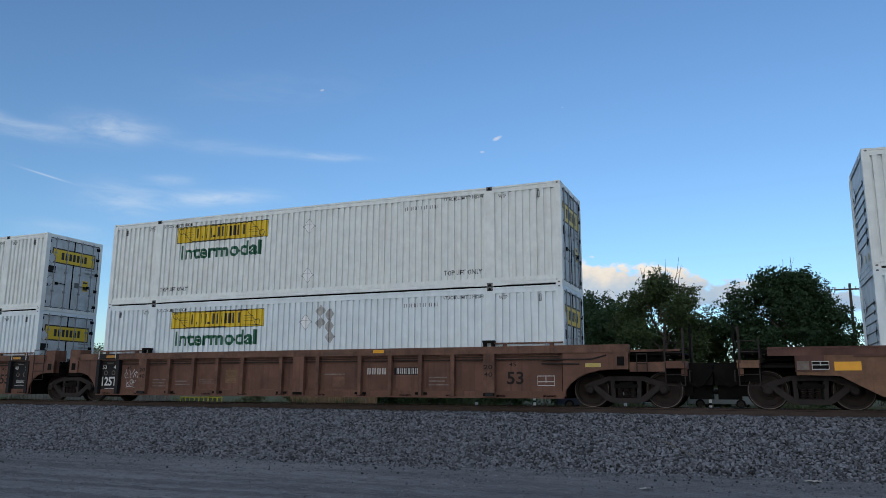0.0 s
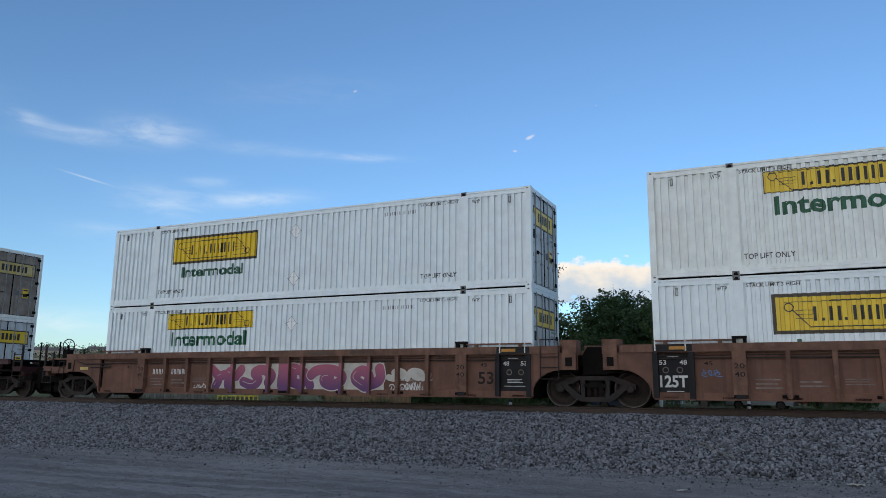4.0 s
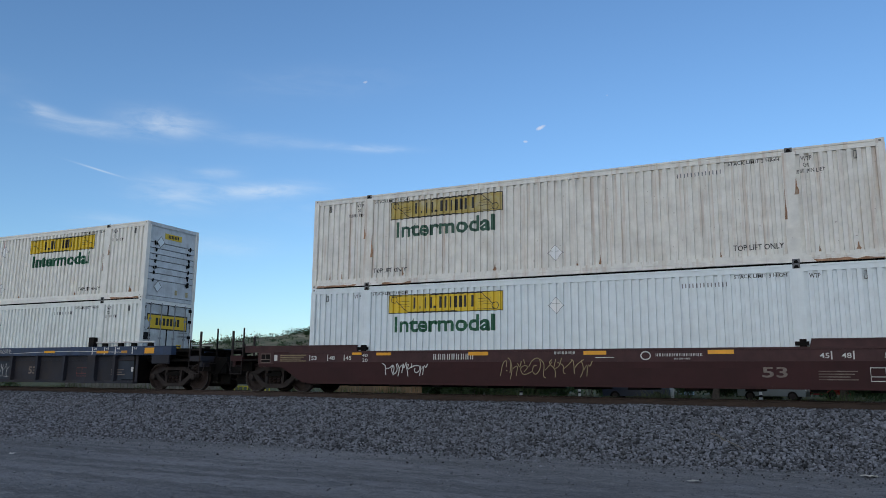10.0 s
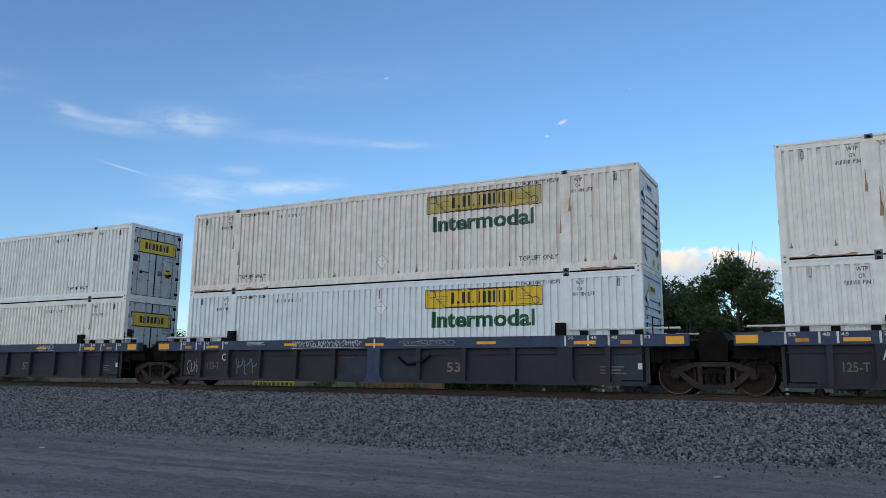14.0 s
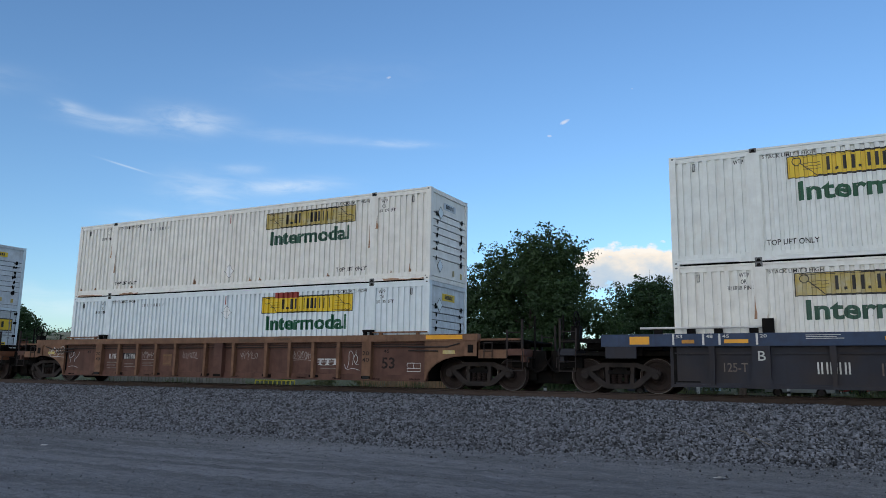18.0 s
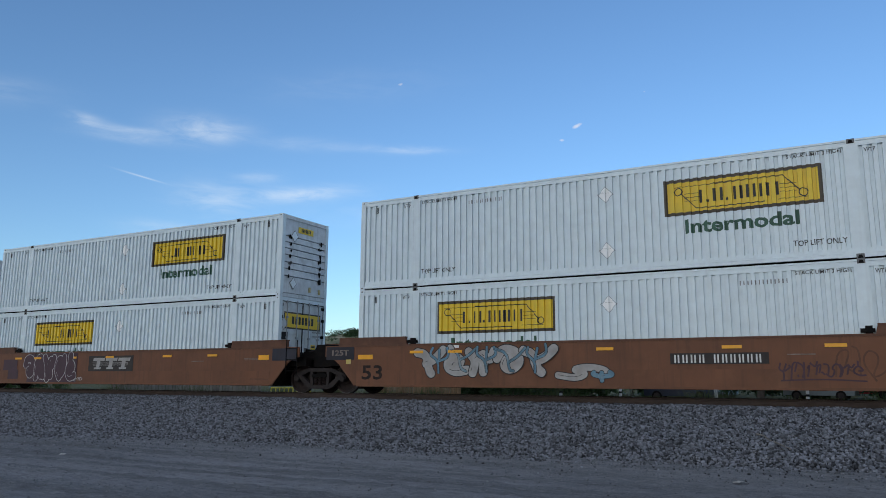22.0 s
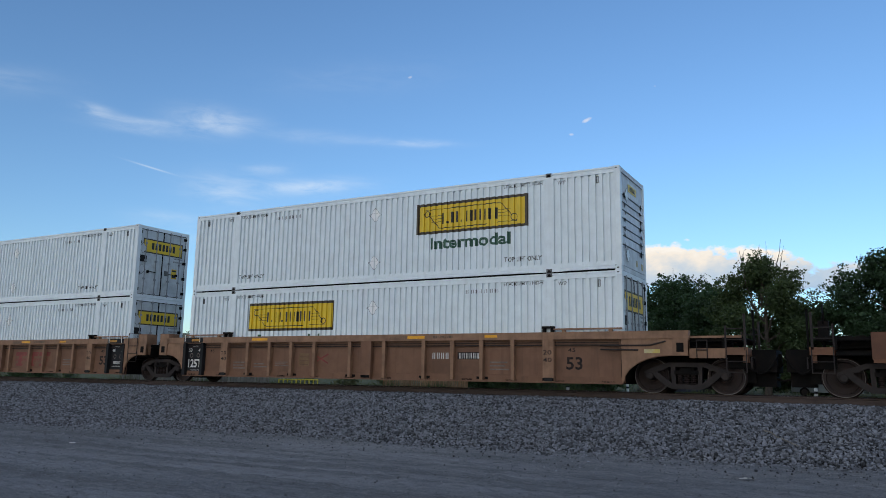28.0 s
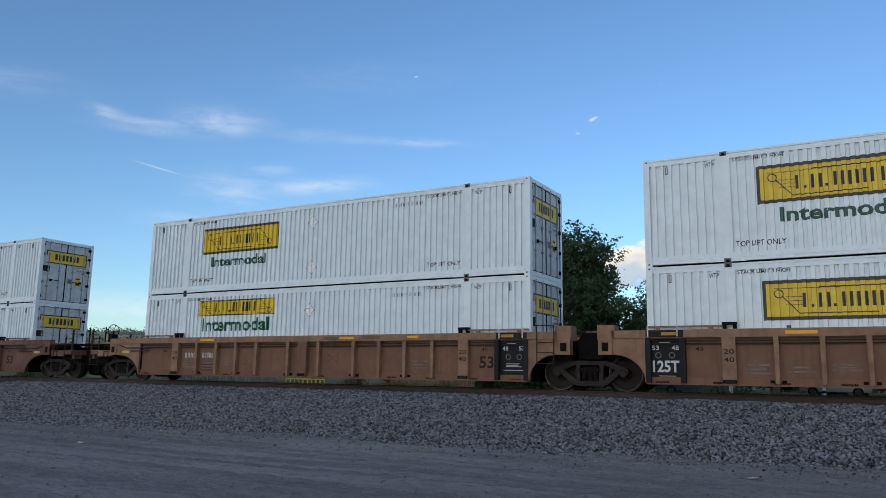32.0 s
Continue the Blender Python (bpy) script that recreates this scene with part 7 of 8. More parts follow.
def blue_marks(num_at, letter=None):
    y, yc = -1.397, -1.544
    out = [sign("53", 10.48, 10.92, 0.52, 0.80, y, "pale_stencil"), reflector(4.6, 5.1, 1.32, 1.40, yc, "amber"), reflector(7.75, 8.4, 1.29, 1.37, yc), mark("white_strip", "chalk", lambda bm, y: plate(bm, 8.04, 8.10, 1.22, 1.50, y), -1.552), reflector(11.5, 12.1, 1.3, 1.38, yc), reflector(14.35, 14.95, 1.27, 1.36, yc), reflector(15.6, 15.9, 1.27, 1.36, yc, "amber_dirty"),
           reflector(16.75, 17.2, 1.25, 1.45, yc), reflector(-1.1, -0.6, 1.25, 1.45, yc), reflector(1.2, 1.75, 1.27, 1.36, yc), reflector(0.2, 0.5, 1.27, 1.36, yc, "amber_dirty")]
    for x, w in ((14.12, "20"), (14.75, "45"), (15.3, "48"), (16.15, "53"), (1.95, "20"), (1.1, "45"), (0.72, "48"), (0.0, "53")):
        out.append(mark("white_strip", "chalk", lambda bm, y, x=x: plate(bm, x - 0.03, x + 0.02, 1.23, 1.50, y), yc))
        out.append(sign(w, x + 0.06, x + 0.22, 1.40, 1.48, yc))
    out += [small_print(15.0, 15.7, 0.5, 0.75, 3, y, "pale_stencil"), panel(16.0, 16.12, 0.62, 0.78, y, "chalk", "paper_tag", "white tag"), sign("125-T", 0.95 + 0.2, 1.7, 0.58, 0.8, y, "pale_stencil"), small_print(3.0, 3.8, 1.36, 1.48, 3, yc), small_print(6.8, 7.3, 0.95, 0.99, 1, y, "pale_stencil")]
    if num_at is not None:
        out += [numbers(num_at, num_at + 0.75, 0.55, 0.82, 4, y), numbers(num_at + 1.3, num_at + 2.0, 0.52, 0.80, 4, y, "pale_stencil")]
    if letter:
        out += [sign(letter, 1.95, 2.12, 0.85, 1.08, -1.552)]
    return out


cars += [
    blue_car("dirty navy and slate blue ribbed well car", "joint", "coupler", blue_marks(2.6, "A") + [scrawl(8.5, 9.4, 0.45, 0.95, -1.398, "spray_white", 41, 0.022), scrawl(8.6, 9.6, 1.3, 1.46, -1.545, "spray_white", 42, 0.025), mark("graffiti_line", "spray_white", lambda bm, y: stroke(bm, [(9.7, 1.29), (11.0, 1.33), (13.0, 1.36), (15.8, 1.30)], 0.02, y), -1.545), scrawl(2.45, 2.8, 0.5, 0.9, -1.399, "spray_white", 43), outline_box(13.2, 13.75, 0.45, 0.75, -1.397, "spray_red")]),
    blue_car("dirty navy and slate blue ribbed well car with scrawled graffiti", "joint", "shared", blue_marks(None, "C") + [scrawl(0.2, 0.9, 0.35, 0.95, -1.398, "spray_white", 44), scrawl(2.4, 3.4, 0.4, 0.95, -1.398, "spray_steel", 45, 0.03), scrawl(4.9, 7.6, 1.26, 1.48, -1.545, "spray_white", 46, 0.022), scrawl(9.0, 10.8, 1.3, 1.44, -1.545, "spray_grey", 47, 0.018, 6), mark("hanging_chain", "grime_and_shade", lambda bm, y: [rod(bm, a, b, 0.04, 6) for a, b in (((8.9, y, 0.95), (9.2, y, 0.72)), ((9.2, y, 0.72), (9.7, y, 0.80)), ((9.7, y, 0.80), (10.0, y, 1.0)))], -1.50)]),
    blue_car("dirty navy and slate blue ribbed well car with faint tags", "coupler", "shared", blue_marks(3.2, "B") + [scrawl(5.0, 6.6, 1.28, 1.46, -1.545, "spray_grey", 48, 0.02), scrawl(11.6, 12.6, 1.28, 1.46, -1.545, "spray_white", 49, 0.02)]),
    ribbed_car("ochre-brown ribbed steel well car with thin white tags", "ochre", "ochre_edge", "coupler", "coupler",
               ribbed_marks(False, False) + [numbers(2.45, 3.0, 0.86, 1.04, 4, Y0), panel(3.2, 4.0, 0.84, 1.06, Y0, "black_panel"), numbers(3.28, 4.0, 0.86, 1.04, 6, -1.392)] + [scrawl(a, a + 0.75, 0.85, 1.1, Y0, "spray_grey", 50 + i, 0.02) for i, a in enumerate((4.2, 6.25, 8.95, 11.2))]
               + [logo_blocks(12.15, 13.0, 0.68, 0.88, Y0, "spray_white"), scrawl(0.1, 0.7, 0.6, 1.2, Y0, "spray_white", 60), scrawl(-0.9, 0.0, 0.95, 1.3, -1.504, "spray_white", 61), scrawl(13.3, 13.8, 0.6, 1.15, Y0, "spray_white", 62), panel(5.3, 5.7, 0.7, 0.95, Y0, "ochre_edge", "paper_tag", "ochre tag"), outline_box(15.5, 15.95, 0.5, 0.75, Y0), reflector(16.2, 17.4, 1.44, 1.56, -1.535)]),
]


def orange_marks():
    y = FRONT
    return [sign("53", 0.30, 1.06, 0.44, 0.88, y, "dark_stencil"), reflector(0.15, 0.7, 1.06, 1.2, y), reflector(15.55, 16.0, 1.08, 1.24, y), small_print(12.4, 13.0, 1.05, 1.12, 1, y, "pale_stencil"), small_print(14.9, 15.7, 1.08, 1.18, 2, y, "pale_stencil"), small_print(15.2, 16.0, 0.42, 0.5, 2, y, "orange_edge"), *[reflector(x, x + 0.46, 1.22, 1.30, y - 0.022) for x in (2.05, 3.35, 5.6, 7.8, 10.95, 13.2)], panel(3.4, 3.7, 1.36, 1.44, y, "chalk", "paper_tag", "white tag")]


DARK_L = [panel(-1.08, 0.0, 1.05, 1.46, FRONT, "slate", "dark_patch", "dark grey painted end"), sign("125T", -0.85, -0.2, 1.18, 1.36, FRONT - 0.005, "pale_stencil"), panel(-0.3, -0.12, 0.92, 1.06, FRONT - 0.005, "yellow_faded", "paper_tag", "pale tag")]
DARK_R = [panel(16.15, 17.2, 1.05, 1.46, FRONT, "slate", "dark_patch", "dark grey painted end")]
LAD = lambda car: both("end_ladder", "oladder", lambda bm: ladder(bm, 16.75, -1.53, 0.62, 1.72, 0.45, 3), "grime_and_shade", car, 0)
cars += [
    smooth_car("orange-brown smooth well car painted with pale grey graffiti", "orange", "orange_edge", "joint", "coupler", 0.26, 1.49, 0.21,
               orange_marks() + DARK_L + bubble_tag(2.3, 6.6, 0.50, 1.46, 5, FRONT - 0.009, "spray_silver", "spray_black", 71, 0.026, None, ("blade", "curl", "prong", "lobe", "blade"), 0.30) + bubble_tag(2.7, 6.5, 0.62, 1.40, 5, FRONT - 0.020, "spray_steel", "spray_black", 70, 0.012, None, ("fork", "blade", "fork", "blade", "fork"), 0.09) + [panel(9.7, 12.0, 0.85, 1.12, FRONT, "panel_grey"), numbers(9.8, 10.6, 0.88, 1.08, 4, FRONT - 0.006), numbers(10.75, 11.9, 0.88, 1.08, 6, FRONT - 0.006), outline_box(17.45, 17.9, 1.05, 1.35, -1.536), panel(17.4, 17.6, 0.88, 1.02, -1.536, "yellow_faded", "paper_tag", "pale tag"), *bubble_tag(6.7, 8.2, 0.38, 0.90, 1, FRONT - 0.009, "spray_silver", "spray_black", 72, 0.022, None, ("crook",), 0.24), *bubble_tag(7.6, 8.3, 0.38, 0.72, 1, FRONT - 0.016, "spray_steel", "spray_black", 69, 0.015, None, ("fork",), 0.3), scrawl(12.2, 14.0, 0.5, 0.9, FRONT, "spray_plum", 73, 0.05), scrawl(13.4, 16.0, 0.5, 1.3, FRONT, "orange_edge", 74, 0.05)], None),
    smooth_car("orange-brown smooth well car with dark plum graffiti", "orange", "orange_edge", "joint", "shared", 0.26, 1.49, 0.21,
               orange_marks() + DARK_L + DARK_R + [LAD] + [panel(2.95, 6.1, 0.29, 1.46, FRONT, "spray_plum", "graffiti_ground", "dark plum sprayed ground")] + bubble_tag(2.75, 6.1, 0.30, 1.475, 5, FRONT - 0.009, "spray_plum", "spray_white", 75, 0.022, None, ("lobe", "claw", "prong", "petal", "curl"), 0.42) + [panel(1.25, 2.2, 0.78, 1.22, FRONT, "spray_plum", "graffiti_shape", "dark plum patch"), panel(1.62, 2.32, 0.42, 0.80, FRONT - 0.005, "spray_plum", "graffiti_shape", "dark plum patch"), scrawl(5.9, 6.5, 0.35, 0.5, FRONT - 0.01, "spray_white", 76), panel(6.8, 9.35, 0.72, 1.31, FRONT, "panel_grey"), logo_blocks(6.98, 9.15, 0.80, 1.23, FRONT - 0.006, "spray_silver")], None),
    smooth_car("orange-brown smooth well car with white block graffiti", "orange", "orange_edge", "coupler", "shared", 0.26, 1.49, 0.21,
               orange_marks() + DARK_R + [LAD] + bubble_tag(0.3, 2.6, 0.35, 1.45, 4, FRONT - 0.009, "spray_haze", "spray_silver", 77, 0.022, None, None, 0.40) + [panel(2.9, 5.6, 0.85, 1.15, FRONT, "panel_grey"), numbers(3.0, 3.9, 0.90, 1.1, 4, FRONT - 0.006), numbers(4.1, 5.5, 0.90, 1.1, 6, FRONT - 0.006)] + bubble_tag(5.75, 8.75, 0.48, 1.46, 4, FRONT - 0.009, "spray_silver", "spray_black", 78, 0.035, None, ("blade", "petal", "lobe", "blade"), 0.50) + bubble_tag(9.3, 12.0, 0.34, 1.42, 4, FRONT - 0.009, "spray_haze", "spray_silver", 79, 0.02, None, ("claw", "crook", "petal", "prong"), 0.48) + bubble_tag(12.0, 14.4, 0.34, 1.42, 4, FRONT - 0.009, "orange", "spray_silver", 80, 0.02, None, ("prong", "crook", "petal", "lobe"), 0.36), None),
]
TAN = lambda l, r: ribbed_marks(l, r) + ([panel(0.98, 2.95, 0.26, 0.40, -1.389, "spray_plum", "dark_patch", "dark red patch")] if l else []) + [panel(14.2 - 0.2, 15.2, 0.26, 0.40, -1.389, "spray_plum", "dark_patch", "dark red patch"), small_print(15.4, 15.9, 0.3, 0.34, 1, -1.394), reflector(3.3, 4.0, 1.45, 1.53, -1.536), reflector(9.6, 10.2, 1.45, 1.53, -1.536), reflector(12.2, 12.6, 1.46, 1.53, -1.536, "amber")]
cars += [
    ribbed_car("tan ribbed steel well car with a faded cross mark", "tan", "tan_edge", "joint", "coupler", TAN(True, False) + [mark("graffiti_line", "spray_red", lambda bm, y: (stroke(bm, [(5.9, 0.7), (6.5, 1.0)], 0.05, y), stroke(bm, [(5.9, 1.0), (6.5, 0.7)], 0.05, y)), Y0), numbers(10.4, 11.0, 0.86, 1.04, 4, Y0), panel(11.25, 12.0, 0.85, 1.05, Y0, "black_panel"), numbers(11.3, 12.0, 0.87, 1.03, 6, -1.392)]),
    ribbed_car("tan ribbed steel well car with faded red blocks", "tan", "tan_edge", "joint", "shared", TAN(True, True) + [logo_blocks(8.95, 11.4, 0.5, 1.08, Y0, "spray_red"), mark("hanging_chain", "grime_and_shade", lambda bm, y: [rod(bm, a, b, 0.025, 6) for a, b in (((6.3, y, 1.18), (6.5, y, 0.92)), ((6.5, y, 0.92), (6.8, y, 0.80)), ((6.8, y, 0.80), (7.1, y, 0.92)), ((7.1, y, 0.92), (7.25, y, 1.18)))], -1.42)]),
    ribbed_car("tan ribbed steel well car with black stencil panel", "tan", "tan_edge", "coupler", "shared", TAN(False, True) + [numbers(2.4, 3.0, 0.86, 1.04, 4, Y0), numbers(3.3, 4.0, 0.86, 1.04, 6, Y0), small_print(3.3, 3.9, 0.4, 0.7, 3, Y0, "spray_plum"), mark("graffiti_line", "spray_red", lambda bm, y: (stroke(bm, [(9.0, 0.7), (9.5, 1.0)], 0.04, y), stroke(bm, [(9.0, 1.0), (9.5, 0.7)], 0.04, y)), Y0)]),
    ribbed_car("rust-brown ribbed steel well car at the end of the view", "brown", "brown_edge", "coupler", "coupler", ribbed_marks(False, False, True)),
]
for car, st in zip(cars, STACKS):
    TRAIN.append((car, st[0], 0.0))


# ---- beyond the track ----
def at(az, dist, z=None):
    """A place by its bearing from the eye (degrees to the left of +y) and its distance."""
    x, y = -math.sin(radians(az)) * dist, math.cos(radians(az)) * dist
    return (x, y, ground_height(x, y) if z is None else z)


def leaf_material(name, dark, light):
    m = bpy.data.materials.new(name)
    m.use_nodes = True
    nt = m.node_tree
    bsdf = nt.nodes["Principled BSDF"]
    geo = nt.nodes.new("ShaderNodeNewGeometry")
    co = nt.nodes.new("ShaderNodeTexCoord").outputs["Object"]
    clump = span(nt, noise_tex(nt, co, 0.7, 3), 0.3, 0.7)
    f = math_node(nt, "ADD", math_node(nt, "MULTIPLY", geo.outputs["Random Per Island"], 0.4), math_node(nt, "MULTIPLY", clump, 0.6))
    col = mix_color(nt, f, dark, light)
    nt.links.new(col, bsdf.inputs["Base Color"])
    bsdf.inputs["Roughness"].default_value, bsdf.inputs["Specular IOR Level"].default_value = 0.6, 0.3
    tr = nt.nodes.new("ShaderNodeBsdfTranslucent")
    nt.links.new(mix_color(nt, 0.5, col, (0.06, 0.14, 0.025)), tr.inputs[0])
    mixs = nt.nodes.new("ShaderNodeMixShader")
    mixs.inputs[0].default_value = 0.25
    nt.links.new(bsdf.outputs[0], mixs.inputs[1])
    nt.links.new(tr.outputs[0], mixs.inputs[2])
    nt.links.new(mixs.outputs[0], nt.nodes["Material Output"].inputs[0])
    return m


M["leaf_dark"] = leaf_material("dark_leaves", (0.008, 0.021, 0.010), (0.044, 0.086, 0.036))
M["leaf_mid"] = leaf_material("green_leaves", (0.010, 0.025, 0.011), (0.066, 0.112, 0.042))
M["leaf_olive"] = leaf_material("olive_leaves", (0.018, 0.034, 0.014), (0.088, 0.122, 0.048))
M["leaf_dry"] = leaf_material("grey_green_scrub", (0.05, 0.055, 0.028), (0.15, 0.15, 0.07))
M["bark"] = material("grey_bark", (0.085, 0.070, 0.058), 0.9, grain=0.25, bump=0.5, scale=6.0, fine=30.0)


def leaves(name, centers, radii, count, size, mat, rs, label="", parent=None, kind="", per=46):
    """A crown round several centres: sprays of `per` leaves with air between them, denser near the skins."""
    centers, radii = np.array(centers, float), np.array(radii, float)
    w = (radii ** 2).prod(1) ** 0.45
    ns = count // per
    count = ns * per
    pick = rs.choice(len(centers), ns, p=w / w.sum())
    d = rs.normal(size=(ns, 3))
    d /= np.linalg.norm(d, axis=1)[:, None]
    r = rs.uniform(0.22, 1.0, ns) ** 0.5
    lump = 1 + 0.22 * np.sin(d[:, 0] * 5 + pick) * np.sin(d[:, 2] * 6 + 2 * pick) + rs.normal(0, 0.10, ns)
    spray = centers[pick] + d * (r * lump)[:, None] * radii[pick]
    # each spray fans out along a twig that points outwards and a little up
    along = d + rs.normal(0, 0.45, (ns, 3)) + np.array([0, 0, 0.25])
    along /= np.linalg.norm(along, axis=1)[:, None]
    reach = size * rs.uniform(2.2, 6.0, ns)
    f = rs.uniform(-1.0, 1.0, (ns, per, 1))
    p = spray[:, None] + along[:, None] * reach[:, None, None] * f + rs.normal(0, 1.0, (ns, per, 3)) * size * np.array([1.9, 1.9, 1.1]) * (1.15 - 0.5 * f)
    p, d = p.reshape(-1, 3), np.repeat(d, per, 0)
    n = rs.normal(size=(count, 3)) + d * 0.6 + np.array([0, 0, 0.4])
    n /= np.linalg.norm(n, axis=1)[:, None]
    u = np.cross(n, rs.normal(size=(count, 3)))
    u /= np.linalg.norm(u, axis=1)[:, None]
    v = np.cross(n, u)
    s = size * rs.uniform(0.5, 1.3, count)[:, None]
    bend = n * s * 0.25
    quad = np.stack([p - u * s, p - v * s * 0.6 + bend, p + u * s, p + v * s * 0.6 + bend], 1).reshape(-1, 3)
    me = bpy.data.meshes.new(name)
    me.vertices.add(count * 4)
    me.vertices.foreach_set("co", quad.reshape(-1))
    me.loops.add(count * 4)
    me.loops.foreach_set("vertex_index", np.arange(count * 4))
    me.polygons.add(count)
    me.polygons.foreach_set("loop_start", np.arange(count) * 4)
    me.update(calc_edges=True)
    me.validate()
    me.materials.append(M[mat])
    ob = new(name, me)
    if parent:
        ob.parent = parent
    return tagged(ob, label, "", "", kind)


def limb(bm, p, q, r0, r1, n=7, wob=0.15, rg=random):
    """A tapered, slightly crooked limb."""
    p, q = Vector(p), Vector(q)
    segs = 5
    d = (q - p)
    u = d.orthogonal().normalized()
    w = d.normalized().cross(u)
    rings = []
    for i in range(segs + 1):
        f = i / segs
        c = p + d * f + (u * rg.uniform(-wob, wob) + w * rg.uniform(-wob, wob)) * (0 if i in (0, segs) else 1)
        r = r0 + (r1 - r0) * f
        rings.append([bm.verts.new(c + (u * math.cos(6.28319 * k / n) + w * math.sin(6.28319 * k / n)) * r) for k in range(n)])
    for a, b in zip(rings, rings[1:]):
        for k in range(n):
            bm.faces.new((a[k], a[(k + 1) % n], b[(k + 1) % n], b[k]))
    bm.faces.new(rings[-1])


def tree(place, height, width, mat, seed, label, count=9000, size=0.17, bare=0, low=0.12, lobes=16):
    rg, rs = random.Random(seed), np.random.RandomState(seed)
    t = thing("tree", label, "tree", "trees beyond the track", place)
    bm = bmesh.new()
    top = height * 0.72
    limb(bm, (0, 0, -0.2), (rg.uniform(-.3, .3), rg.uniform(-.3, .3), top), 0.028 * height, 0.06, 9, 0.12, rg)
    cs, rr, tips = [], [], []
    for i in range(lobes):
        a = 2.4 * i + rg.uniform(-0.4, 0.4)
        f = i / (lobes - 1)
        z = height * (low + 0.10 + (0.80 - low) * f)
        spread = width * 0.5 * (0.92 * math.sin(math.pi * (0.16 + 0.78 * f)) ** 0.8 + 0.03)
        rad = width * rg.uniform(0.13, 0.21)
        k = rg.uniform(0.5, 1.0)
        c = (math.cos(a) * spread * k, math.sin(a) * spread * k, z)
        cs.append(c)
        rr.append((rad, rad, rad * rg.uniform(0.7, 1.0)))
        limb(bm, (0, 0, max(0.8, z - height * 0.22)), (c[0] * 0.95, c[1] * 0.95, z), 0.010 * height, 0.025, 6, 0.18, rg)
        tips.append(c)
    for i in range(bare):
        a = rg.uniform(0, 6.28)
        r = width * rg.uniform(0.0, 0.28)
        x, y = math.cos(a) * r, math.sin(a) * r
        z = height * rg.uniform(0.98, 1.13)
        limb(bm, (x * 0.5, y * 0.5, height * 0.62), (x, y, z), 0.045, 0.012, 5, 0.14, rg)
        for j in range(4):
            f = rg.uniform(0.45, 0.9)
            b = Vector((x * (0.5 + 0.5 * f), y * (0.5 + 0.5 * f), height * 0.62 + (z - height * 0.62) * f))
            limb(bm, b, b + Vector((rg.uniform(-.7, .7), rg.uniform(-.7, .7), rg.uniform(0.2, 0.8))), 0.016, 0.006, 4, 0.05, rg)
    trunk = part("trunk", finish("trunk", bm, "bark", smooth=True), t, label="grey trunk and limbs")
    crown = leaves("crown", cs, rr, count, size, mat, rs, "leafy crown with gaps", t)
    leaves("inner_crown", cs, [(a * 0.72, b * 0.72, c * 0.72) for a, b, c in rr], count // 6, size * 1.6, mat, rs, "", t, "", 14)
    # thin outer sprays that break the outline
    outer = [(c[0] * 1.18 + rg.uniform(-.4, .4), c[1] * 1.18, c[2] + rg.uniform(-0.3, 0.7)) for c in cs]
    leaves("outer_sprays", outer, [(a * 0.85, b * 0.85, c * 0.8) for a, b, c in rr], count // 4, size * 0.85, mat, rs, "", t)
    return t


def shrub(place, height, width, mat, seed, count=900, size=0.11):
    rs, rg = np.random.RandomState(seed), random.Random(seed)
    t = thing("shrub", "dark green bush on rough ground beside the track" if mat != "leaf_dry" else "grey-green dry scrub bush beside the track", "shrub", "bushes beyond the track", place)
    bm = bmesh.new()
    cs, rr = [], []
    for i in range(6):
        a, k = rg.uniform(0, 6.28), rg.uniform(0.0, 0.34) * width
        c = (math.cos(a) * k, math.sin(a) * k, height * rg.uniform(0.3, 0.72))
        cs.append(c)
        rr.append((width * 0.24, width * 0.24, height * 0.28))
        limb(bm, (c[0] * 0.2, c[1] * 0.2, -0.1), (c[0], c[1], c[2]), 0.03, 0.012, 5, 0.05, rg)
    part("branching_stem", finish("branching_stem", bm, "bark"), t)
    leaves("foliage", cs, rr, count, size, mat, rs, "", t)
    return t


tree(at(20.9, 47), 9.35, 10.8, "leaf_mid", 11, "large leafy tree with dense dark green crown", 52000, 0.095, 5, 0.05, 20)
tree(at(26.6, 50), 6.6, 5.0, "leaf_dark", 12, "small dark green tree beside a larger one", 16000, 0.10, 0, 0.0, 12)
tree(at(12.2, 74), 10.6, 10.5, "leaf_dark", 13, "dark broad tree in a row of trees", 24000, 0.13, 1)
tree(at(9.2, 66), 8.4, 7.0, "leaf_dark", 14, "dark round-topped tree in a row of trees", 18000, 0.12, 0)
tree(at(6.2, 58), 9.8, 7.0, "leaf_olive", 15, "olive-green tree with bare twigs above its crown", 30000, 0.095, 9, 0.1)
tree(at(3.6, 62), 6.6, 5.0, "leaf_olive", 16, "low olive-green tree in a row of trees", 14000, 0.10, 0, 0.0)
tree(at(-1.9, 60), 10.0, 8.8, "leaf_dark", 17, "large dark green tree with loose crown", 56000, 0.105, 5, 0.08, 22)
tree(at(-10.5, 72), 9.6, 8.0, "leaf_dark", 18, "dark green tree behind the track", 16000, 0.13, 2)
tree(at(-13, 70), 9.0, 8.0, "leaf_dark", 19, "dark green tree far along the track", 7000, 0.18, 0)
tree(at(57.4, 84), 7.2, 6.4, "leaf_dark", 20, "dark leafy tree far down the line", 14000, 0.12, 0, 0.05)
tree(at(61.5, 95), 8.0, 7.0, "leaf_dark", 21, "dark tree far down the line", 10000, 0.13, 0, 0.05)
rg_b = random.Random(31)
